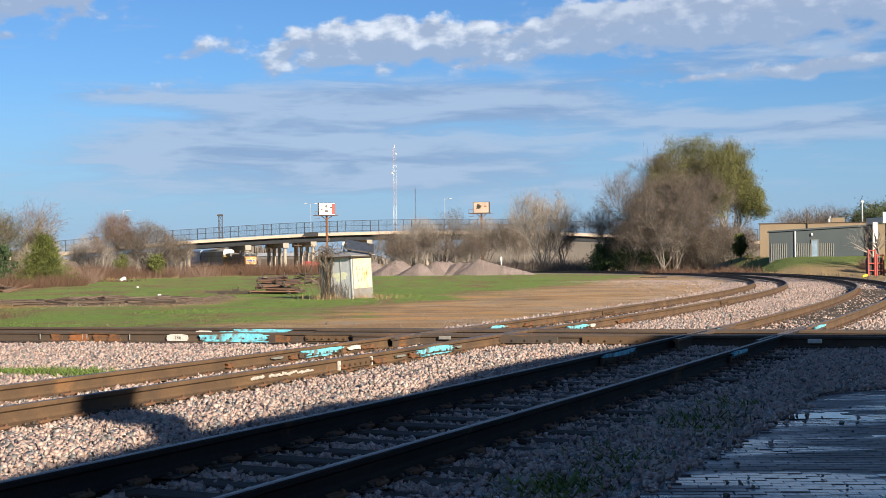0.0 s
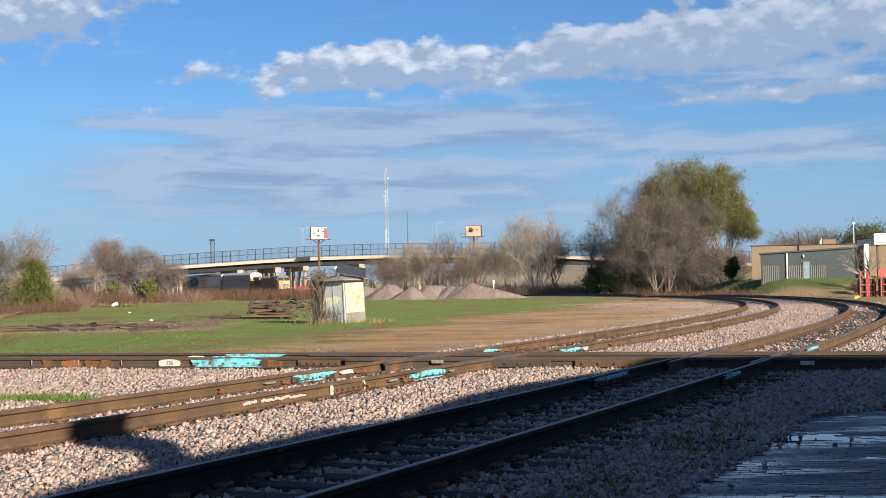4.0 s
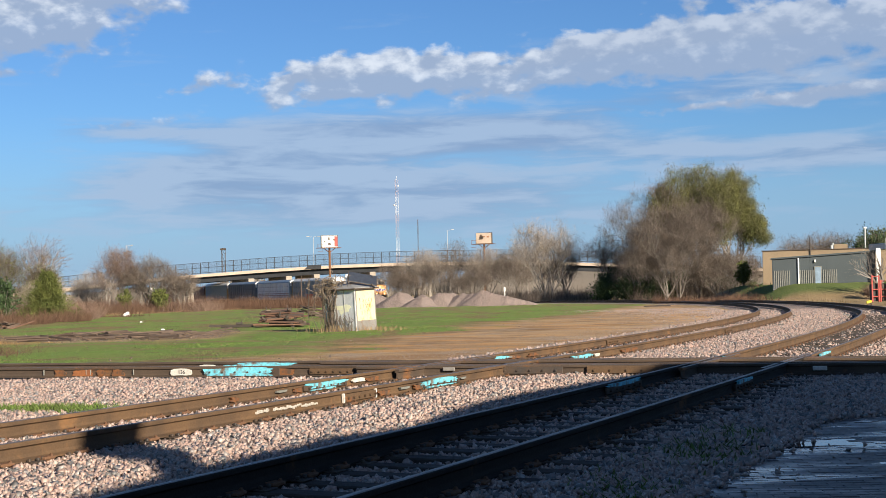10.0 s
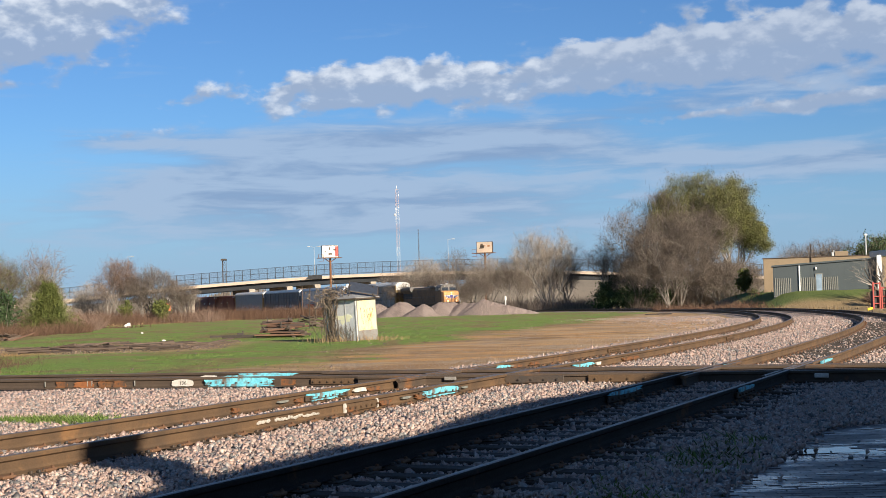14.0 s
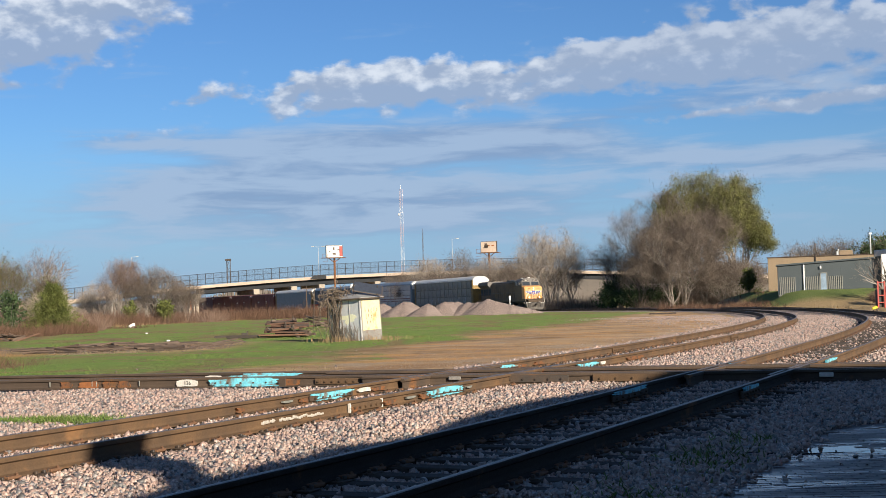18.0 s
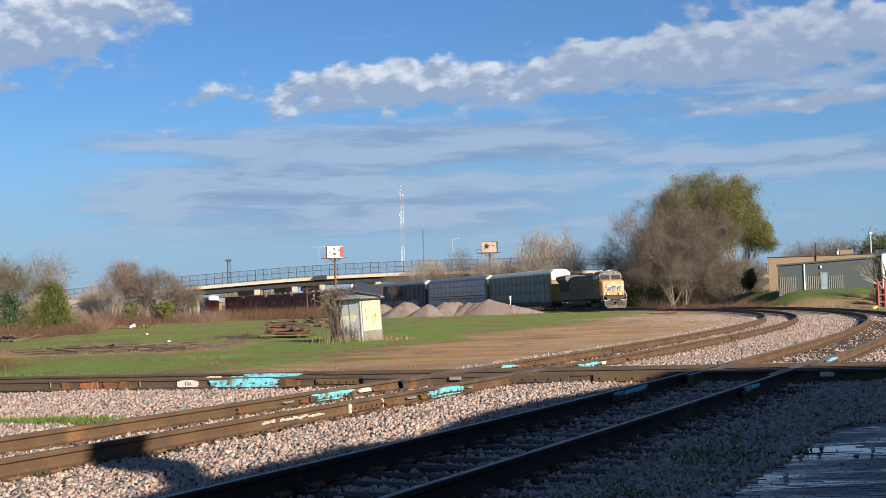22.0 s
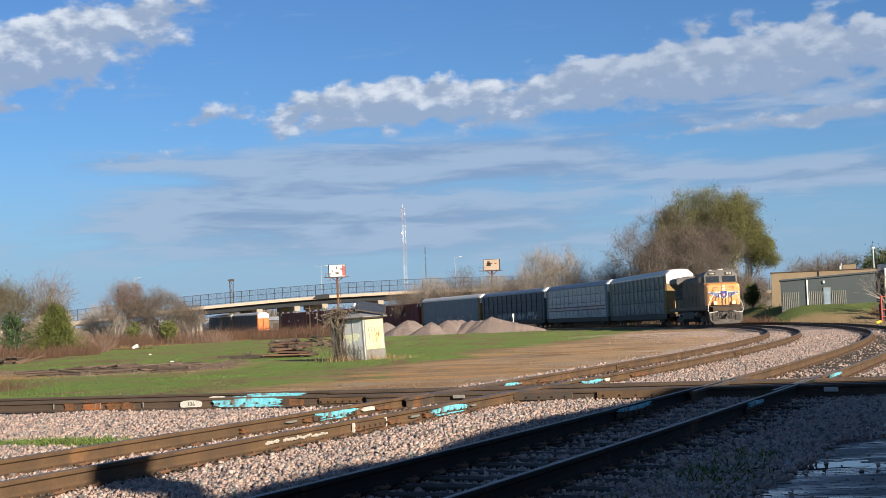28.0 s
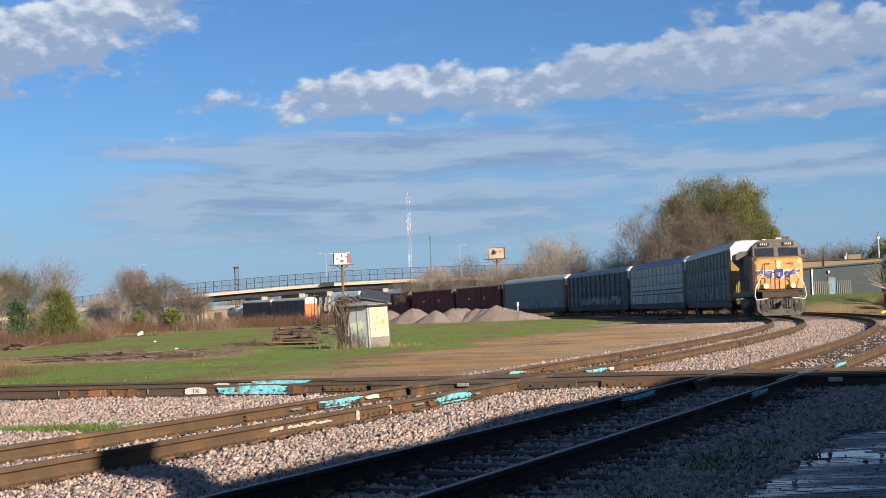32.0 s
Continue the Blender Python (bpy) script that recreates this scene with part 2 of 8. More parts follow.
def ground_material():
    """Field of grass, brown earth and gravel; the bare earth runs along the curve of the track."""
    m = bpy.data.materials.new("field")
    m.use_nodes = True
    t = m.node_tree
    t.nodes.clear()
    n = Net(t)
    tc = n.add("ShaderNodeTexCoord").outputs["Object"]
    s = n.add("ShaderNodeSeparateXYZ", {0: tc})
    x, y = s.outputs[0], s.outputs[1]
    wob = n.noise(tc, 0.16, 6.0, 0.65)
    wob2 = n.noise(tc, 0.8, 6.0, 0.7)
    mid = n.noise(n.add("ShaderNodeMapping", {"Vector": tc, "Scale": (1.0, 0.35, 1.0)}).outputs[0], 0.55, 7.0, 0.7)
    fine = n.noise(tc, 5.0, 6.0, 0.75)
    streak = n.noise(n.add("ShaderNodeMapping", {"Vector": tc, "Rotation": (0, 0, 0.12), "Scale": (0.32, 0.95, 1.0)}).outputs[0], 0.55, 5.0, 0.6, 0.6)
    streak2 = n.noise(n.add("ShaderNodeMapping", {"Vector": tc, "Location": (31.0, 7.0, 0), "Rotation": (0, 0, 0.16), "Scale": (0.25, 0.9, 1.0)}).outputs[0], 0.6, 5.0, 0.6, 0.8)
    grass = n.mix(n.ramp(fine, 0.3, 0.7), (0.135, 0.235, 0.04), (0.24, 0.335, 0.085))
    patch = n.noise(n.add("ShaderNodeMapping", {"Vector": tc, "Rotation": (0, 0, 0.3), "Scale": (0.26, 0.085, 1.0)}).outputs[0], 1.0, 6.0, 0.6, 0.5)
    grass = n.mix(n.ramp(wob, 0.46, 0.62, 0.0, 0.5), grass, (0.23, 0.24, 0.08))
    grass = n.mix(n.ramp(streak, 0.54, 0.60, 0.0, 0.8), grass, (0.27, 0.19, 0.10))
    grass = n.mix(n.ramp(patch, 0.50, 0.60, 0.0, 0.9), grass, n.mix(n.ramp(fine, 0.4, 0.6), (0.20, 0.125, 0.07), (0.29, 0.22, 0.11)))
    spots = n.noise(tc, 0.75, 7.0, 0.72, 0.3)
    grass = n.mix(n.ramp(spots, 0.55, 0.66, 0.0, 0.85), grass, n.mix(n.ramp(fine, 0.35, 0.65), (0.15, 0.095, 0.055), (0.27, 0.19, 0.10)))
    grass = n.mix(n.ramp(spots, 0.26, 0.40, 0.55, 0.0), grass, (0.10, 0.17, 0.03))
    earth = n.mix(n.ramp(streak, 0.36, 0.62), (0.35, 0.215, 0.115), (0.56, 0.385, 0.22))
    earth = n.mix(n.ramp(streak2, 0.50, 0.60, 0.0, 0.85), earth, (0.60, 0.33, 0.125))
    earth = n.mix(n.ramp(wob, 0.52, 0.60, 0.0, 0.6), earth, (0.19, 0.12, 0.07))
    earth = n.mix(n.ramp(n.noise(tc, 0.28, 6.0, 0.7), 0.52, 0.64, 0.0, 0.75), earth, n.mix(n.ramp(fine, 0.35, 0.65), (0.31, 0.245, 0.185), (0.50, 0.41, 0.32)))
    grit = n.noise(tc, 14.0, 5.0, 0.8)
    earth = n.mix(n.ramp(grit, 0.50, 0.72, 0.0, 0.75), earth, (0.13, 0.085, 0.055))
    earth = n.mix(n.ramp(grit, 0.30, 0.44, 0.7, 0.0), earth, (0.52, 0.41, 0.30))
    pebbles = n.add("ShaderNodeTexVoronoi", {"Vector": tc, "Scale": 13.0})
    peb_tone = n.add("ShaderNodeSeparateColor", {0: pebbles.outputs["Color"]}).outputs[1]
    grav = n.mix(peb_tone, (0.56, 0.46, 0.37), (0.34, 0.25, 0.18))
    few = n.math("MULTIPLY", n.ramp(pebbles.outputs["Distance"], 0.22, 0.38, 1.0, 0.0), n.ramp(n.math("ADD", peb_tone, n.math("MULTIPLY", streak, 0.9)), 0.92, 1.05))
    earth = n.mix(n.math("MULTIPLY", few, 0.8), earth, grav)
    # bare earth lies to the right of a line that runs from near the crossing towards the far curve
    edge = n.math("SUBTRACT", x, n.math("MULTIPLY_ADD", n.math("SUBTRACT", y, 29.0), 0.24, -5.5))
    edge = n.math("ADD", edge, n.math("MULTIPLY", n.math("SUBTRACT", wob, 0.5), 13.0))
    edge = n.math("ADD", edge, n.math("MULTIPLY", n.math("SUBTRACT", wob2, 0.5), 4.0))
    bare = n.ramp(edge, -1.2, 1.2)
    near = n.ramp(n.math("ADD", y, n.math("ADD", n.math("MULTIPLY", x, 0.24), n.math("MULTIPLY", wob2, 3.0))), 24.6, 27.2, 1.0, 0.0)
    worn = n.math("MAXIMUM", bare, near)
    # a worn strip of earth and old timber crosses the grass
    strip = n.math("ABSOLUTE", n.math("SUBTRACT", n.math("ADD", y, n.math("MULTIPLY", wob2, 7.0)), 54.5))
    strip = n.math("MULTIPLY", n.ramp(strip, 3.0, 6.5, 1.0, 0.0), n.ramp(x, -9.0, -7.0, 1.0, 0.0))
    worn = n.math("MAXIMUM", worn, n.math("MULTIPLY", strip, 0.85))
    col = n.mix(worn, grass, earth)
    # dry straw-coloured grass on the bank to the right and far away
    dry = n.math("MAXIMUM", n.ramp(y, 190.0, 240.0), n.ramp(n.math("SUBTRACT", x, n.math("MULTIPLY", y, 0.08)), 10.0, 12.5))
    straw = n.mix(n.ramp(fine, 0.3, 0.7), (0.27, 0.195, 0.10), (0.36, 0.27, 0.15))
    col = n.mix(n.math("MULTIPLY", dry, 0.9), col, straw)
    lawn = n.math("MULTIPLY", n.ramp(n.math("SUBTRACT", x, n.math("MULTIPLY", y, 0.10)), 18.3, 20.0), n.ramp(y, 141.0, 145.0))
    col = n.mix(lawn, col, n.mix(n.ramp(fine, 0.3, 0.7), (0.10, 0.15, 0.04), (0.17, 0.20, 0.07)))
    p = n.add("ShaderNodeBsdfPrincipled", {"Base Color": col, "Roughness": 0.95, "Specular IOR Level": 0.15})
    b = n.add("ShaderNodeBump", {"Strength": 0.9, "Distance": 0.16, "Height": n.math("ADD", n.math("MULTIPLY_ADD", grit, 0.45, fine), n.math("MULTIPLY", wob2, 1.5))})
    t.links.new(b.outputs[0], p.inputs["Normal"])
    n.add("ShaderNodeOutputMaterial", {"Surface": p.outputs[0]})
    return m


# bed under loose stones darkened: shade of the gaps put into its colour
STONE_SHADE = material("stone_gap_shade", (0.20, 0.15, 0.125), 0.9, 0, (0.13, 0.10, 0.085), 3.0, 0.8, 0.5, 40, spec=0.2)
STONES = stone_material("crushed_granite", [(0.52, 0.355, 0.29), (0.36, 0.25, 0.21), (0.50, 0.36, 0.30), (0.20, 0.20, 0.195), (0.48, 0.32, 0.265), (0.53, 0.40, 0.335), (0.12, 0.122, 0.12), (0.50, 0.36, 0.30), (0.37, 0.335, 0.31), (0.30, 0.225, 0.19), (0.55, 0.43, 0.365), (0.43, 0.30, 0.245)])
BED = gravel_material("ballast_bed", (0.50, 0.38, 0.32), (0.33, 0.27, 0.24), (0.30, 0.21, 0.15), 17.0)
EARTH_STONES = stone_material("earthy_pebbles", [(0.36, 0.255, 0.175), (0.43, 0.33, 0.25), (0.27, 0.185, 0.12), (0.37, 0.26, 0.18)])
CLODS = stone_material("dark_clods", [(0.12, 0.075, 0.045), (0.15, 0.095, 0.058), (0.095, 0.062, 0.04), (0.17, 0.11, 0.068)])
BRUSH = material("grey_brown_brushwood", (0.27, 0.215, 0.17), 0.95, 0, (0.19, 0.15, 0.12), 0.5, 0.8, 0.0, 6, island=0.45, spec=0.1)
MAROON = material("maroon_band", (0.20, 0.06, 0.06), 0.6, 0, None, 1, 0.5, 0.05, 12)
PILE_STONE = gravel_material("pile_stone", (0.40, 0.30, 0.255), (0.28, 0.22, 0.195), (0.30, 0.24, 0.215), 9.0)
FIELD = ground_material()
RAIL_SIDE = material("rusted_rail", (0.150, 0.090, 0.047), 0.8, 0.0, (0.078, 0.052, 0.034), 1.6, 0.8, 0.4, 60, dirt=(0.195, 0.105, 0.048), dirt_scale=0.9, dirt_amount=0.18, spec=0.2)
RAIL_TOP = material("worn_rail_head", (0.27, 0.23, 0.20), 0.46, 0.7, (0.18, 0.14, 0.115), 3.0, 0.6, 0.05, 80)
TIE = material("tarred_oak_tie", (0.042, 0.034, 0.028), 0.9, 0, (0.08, 0.062, 0.048), 5, 0.9, 0.5, 45, random_shade=0.35, stretch=(1, 4, 4))
OLD_WOOD = material("weathered_timber", (0.15, 0.105, 0.075), 0.9, 0, (0.08, 0.057, 0.043), 3, 0.9, 0.6, 30, random_shade=0.4, stretch=(1, 5, 5))
BLUE_MARK = material("blue_marking_paint", (0.20, 0.66, 0.78), 0.7, 0, (0.12, 0.47, 0.58), 9, 0.5, 0.3, 50, dirt=(0.14, 0.10, 0.07), dirt_scale=5, dirt_amount=0.5)
WHITE_MARK = material("white_marking_paint", (0.72, 0.69, 0.62), 0.7, 0, (0.52, 0.48, 0.42), 9, 0.6, 0.3, 50)
RUST = material("orange_rust", (0.36, 0.13, 0.035), 0.9, 0, (0.20, 0.075, 0.03), 5, 0.8, 0.4, 50)
ANCHOR_STEEL = material("rusty_anchor_steel", (0.15, 0.085, 0.052), 0.8, 0.0, (0.17, 0.09, 0.05), 6, 0.7, 0.3, 60, spec=0.2)
# rail colour almost black: the shade over the near stretch is painted in
SHADED_RAIL = material("rail_darkened_by_shade", (0.034, 0.027, 0.022), 0.8, 0.0, (0.02, 0.017, 0.015), 1.3, 0.8, 0.4, 60, dirt=(0.10, 0.05, 0.025), dirt_scale=0.9, dirt_amount=0.12, spec=0.15)
RUST_RAIL = material("brown_rail_rust", (0.27, 0.11, 0.04), 0.9, 0, (0.15, 0.07, 0.035), 9, 0.8, 0.4, 60, dirt=(0.09, 0.06, 0.042), dirt_scale=7, dirt_amount=0.5, spec=0.15)
STEEL = material("dark_steel", (0.075, 0.068, 0.062), 0.6, 0.5, (0.12, 0.085, 0.06), 4, 0.7, 0.3, 60)
PAVER = wet_brick_material()
MORTAR = material("paving_joint", (0.06, 0.05, 0.044), 0.35, 0, None, 5, 0.8, 0.5, 60)
CONCRETE = material("bridge_concrete", (0.40, 0.35, 0.285), 0.85, 0, (0.29, 0.25, 0.20), 0.4, 0.8, 0.25, 6, dirt=(0.25, 0.21, 0.17), dirt_scale=0.35, dirt_amount=0.25)
PARAPET = material("sunlit_parapet", (0.54, 0.43, 0.335), 0.85, 0, (0.45, 0.355, 0.275), 0.5, 0.7, 0.2, 8)
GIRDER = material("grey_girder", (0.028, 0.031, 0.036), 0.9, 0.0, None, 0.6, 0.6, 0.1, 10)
FENCE = material("dark_fence", (0.045, 0.047, 0.05), 0.6, 0.4, None, 2, 0.5, 0.1, 20)
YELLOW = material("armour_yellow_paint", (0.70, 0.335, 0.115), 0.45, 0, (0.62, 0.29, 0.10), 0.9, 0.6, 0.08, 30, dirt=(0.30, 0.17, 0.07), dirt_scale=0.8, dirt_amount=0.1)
# the nose yellow darkened: shade of the sides put into the paint, plus grime
YELLOW_SHADED = material("shaded_grimy_yellow_paint", (0.21, 0.128, 0.064), 0.7, 0, (0.14, 0.094, 0.054), 0.9, 0.8, 0.08, 30, dirt=(0.10, 0.075, 0.05), dirt_scale=0.7, dirt_amount=0.5)
LOCO_GREY = material("harbour_grey_paint", (0.145, 0.13, 0.115), 0.6, 0, (0.09, 0.082, 0.074), 1.2, 0.7, 0.1, 30)
PILOT_GREY = material("dusty_grey_pilot", (0.115, 0.10, 0.083), 0.75, 0, (0.045, 0.04, 0.035), 2.5, 0.8, 0.2, 30)
BLACK = material("black_running_gear", (0.028, 0.026, 0.025), 0.65, 0.2, (0.06, 0.05, 0.042), 3, 0.7, 0.3, 30)
RAIL_WHITE = material("white_handrail", (0.75, 0.72, 0.66), 0.5, 0, None, 5, 0.4, 0.05, 30)
LOGO_BLUE = material("blue_emblem", (0.03, 0.05, 0.32), 0.5, 0, None, 3, 0.3, 0.02, 30)
LOGO_RED = material("red_emblem", (0.45, 0.035, 0.03), 0.5, 0, None, 3, 0.3, 0.02, 30)
GREY_ROOF = material("galvanised_roof", (0.62, 0.62, 0.60), 0.42, 0.25, (0.50, 0.50, 0.49), 0.5, 0.6, 0.08, 10)
WHITE_ROOF = material("white_rack_roof", (0.70, 0.68, 0.63), 0.45, 0, (0.66, 0.65, 0.62), 0.5, 0.6, 0.08, 10)
BLUE_ROOF = material("blue_grey_roof", (0.16, 0.22, 0.30), 0.5, 0.1, (0.22, 0.28, 0.35), 0.5, 0.6, 0.08, 10)
RACK_A = material("dark_green_grey_rack", (0.33, 0.34, 0.325), 0.65, 0.0, (0.23, 0.24, 0.23), 0.7, 0.8, 0.15, 14, dirt=(0.17, 0.13, 0.10), dirt_scale=0.5, dirt_amount=0.2)
RACK_B = material("silver_grey_rack", (0.66, 0.66, 0.67), 0.6, 0.0, (0.54, 0.53, 0.54), 0.7, 0.8, 0.15, 14, dirt=(0.22, 0.14, 0.12), dirt_scale=0.5, dirt_amount=0.15)
RACK_C = material("dark_blue_grey_rack", (0.10, 0.125, 0.155), 0.6, 0.2, (0.075, 0.09, 0.11), 0.7, 0.8, 0.15, 14)
RACK_D = material("slate_blue_rack", (0.17, 0.235, 0.285), 0.6, 0.1, (0.14, 0.19, 0.235), 0.7, 0.8, 0.15, 14)
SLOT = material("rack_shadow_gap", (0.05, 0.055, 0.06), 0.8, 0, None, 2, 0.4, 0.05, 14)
BROWN = material("boxcar_brown", (0.155, 0.042, 0.034), 0.7, 0, (0.115, 0.033, 0.028), 0.6, 0.7, 0.1, 12, dirt=(0.07, 0.045, 0.04), dirt_scale=0.4, dirt_amount=0.2)
ORANGE = material("orange_end_panel", (0.72, 0.16, 0.02), 0.55, 0, None, 0.8, 0.4, 0.05, 10)
RACK_END = material("yellow_rack_end", (0.29, 0.185, 0.055), 0.65, 0, (0.20, 0.13, 0.045), 0.8, 0.6, 0.1, 12)
GRAFFITI = material("pale_scrawl_paint", (0.42, 0.46, 0.50), 0.6, 0, (0.30, 0.33, 0.37), 3, 0.6, 0.02, 20)
LAMP_GLOW = material("lit_headlamp", (1.0, 0.50, 0.20), 0.3, 0, (1.0, 0.50, 0.20), 2, 0.1, 0.0, 10, emit=1.6)
DARK_RAIL = material("dark_oily_rail", (0.105, 0.073, 0.05), 0.8, 0.0, (0.06, 0.046, 0.036), 1.3, 0.8, 0.4, 60, dirt=(0.24, 0.10, 0.03), dirt_scale=0.7, dirt_amount=0.22, spec=0.2)
GLASS = material("cab_glass", (0.018, 0.024, 0.03), 0.06, 0, (0.03, 0.038, 0.046), 0.8, 0.5, 0.0, 10, spec=0.8)
SHED_GREY = material("pale_grey_sheet_steel", (0.60, 0.62, 0.625), 0.6, 0.0, (0.50, 0.515, 0.52), 1.6, 0.7, 0.15, 20, dirt=(0.33, 0.28, 0.22), dirt_scale=1.6, dirt_amount=0.15)
SHED_CREAM = material("cream_and_rust_sheet", (0.74, 0.66, 0.40), 0.7, 0, (0.64, 0.55, 0.32), 2.2, 0.7, 0.15, 20, dirt=(0.50, 0.29, 0.09), dirt_scale=1.7, dirt_amount=0.3)
# grey sheet darkened in its colour so the sunlit face stays dim
SHED_DIMMED = material("dimmed_dirty_galvanised_sheet", (0.27, 0.255, 0.235), 0.7, 0.0, (0.19, 0.175, 0.155), 2.5, 0.8, 0.2, 20, dirt=(0.17, 0.11, 0.07), dirt_scale=2.0, dirt_amount=0.3)
SHED_ROOF = material("faded_roof_sheet", (0.40, 0.40, 0.39), 0.6, 0.2, (0.29, 0.28, 0.27), 2, 0.7, 0.2, 20)
VINE = material("dry_vine", (0.17, 0.125, 0.09), 0.9, 0, (0.25, 0.20, 0.15), 6, 0.7, 0.1, 30, island=0.4)
BARK = material("grey_bark", (0.33, 0.29, 0.25), 0.9, 0, (0.20, 0.175, 0.15), 2.0, 0.8, 0.4, 12)
TWIG = material("bare_twigs", (0.205, 0.165, 0.135), 0.95, 0, (0.135, 0.11, 0.09), 0.5, 0.8, 0.0, 6, island=0.35, spec=0.1)
TWIG_RED = material("reddish_twigs", (0.25, 0.17, 0.13), 0.95, 0, (0.17, 0.115, 0.09), 0.5, 0.8, 0.0, 6, island=0.35, spec=0.1)
TWIG_PALE = material("pale_budding_twigs", (0.40, 0.335, 0.27), 0.95, 0, (0.30, 0.255, 0.21), 0.5, 0.8, 0.0, 6, island=0.35, spec=0.1)
LEAF = material("olive_leaves", (0.19, 0.185, 0.06), 0.85, 0, (0.11, 0.12, 0.042), 0.5, 0.8, 0.0, 6, island=0.45, spec=0.2)
LEAF_DARK = material("dark_evergreen_leaves", (0.045, 0.075, 0.03), 0.8, 0, (0.065, 0.10, 0.04), 0.5, 0.8, 0.0, 6, island=0.45, spec=0.2)
CEDAR = material("cedar_green", (0.15, 0.165, 0.045), 0.85, 0, (0.085, 0.105, 0.03), 0.6, 0.8, 0.0, 6, island=0.45, spec=0.2)
WEED = material("dry_brown_weeds", (0.165, 0.098, 0.066), 0.95, 0, (0.11, 0.066, 0.046), 0.25, 0.9, 0.0, 6, island=0.45, spec=0.1)
STRAW = material("straw_weeds", (0.36, 0.26, 0.14), 0.95, 0, (0.28, 0.19, 0.10), 0.3, 0.9, 0.0, 6, island=0.4, spec=0.1)
BLADE = material("grass_blades", (0.10, 0.165, 0.036), 0.9, 0, (0.16, 0.205, 0.06), 0.4, 0.9, 0.0, 6, island=0.4, spec=0.2)
TAN_WALL = material("tan_stucco", (0.29, 0.215, 0.135), 0.9, 0, (0.24, 0.18, 0.115), 0.4, 0.7, 0.2, 10)
GREY_METAL = material("blue_grey_cladding", (0.060, 0.076, 0.081), 0.6, 0.0, (0.052, 0.066, 0.071), 0.4, 0.6, 0.05, 10)
RIB_LIGHT = material("pale_cladding_rib", (0.24, 0.24, 0.21), 0.6, 0, None, 0.5, 0.5, 0.05, 10)
WHITE = material("white_paint", (0.80, 0.79, 0.76), 0.6, 0, (0.70, 0.69, 0.66), 1.2, 0.6, 0.1, 20)
DOOR_BLUE = material("pale_blue_door", (0.26, 0.35, 0.44), 0.5, 0, None, 1, 0.4, 0.05, 20)
RED = material("faded_red_paint", (0.42, 0.065, 0.045), 0.6, 0, (0.32, 0.05, 0.038), 1.5, 0.7, 0.1, 20)
YELLOW_TAG = material("bright_yellow_marker", (0.80, 0.62, 0.03), 0.5, 0, None, 3, 0.4, 0.05, 20)
BRICK_WALL = material("shade_building_brick", (0.30, 0.13, 0.085), 0.85, 0, (0.24, 0.10, 0.07), 2, 0.8, 0.3, 30)
SLATE = material("shade_building_roof", (0.10, 0.10, 0.105), 0.7, 0, None, 1, 0.8, 0.3, 12)
TOWER_RED = material("tower_red", (0.58, 0.42, 0.38), 0.6, 0, None, 1, 0.3, 0.02, 10)
FAR_WOOD = material("far_woods", (0.14, 0.125, 0.11), 0.95, 0, (0.19, 0.16, 0.13), 0.06, 0.9, 0.0, 1.5, island=0.3, spec=0.05)
WATER = material("puddle_water", (0.03, 0.03, 0.03), 0.05, 0, (0.025, 0.025, 0.025), 2, 0.5, 0.02, 9, spec=0.6)


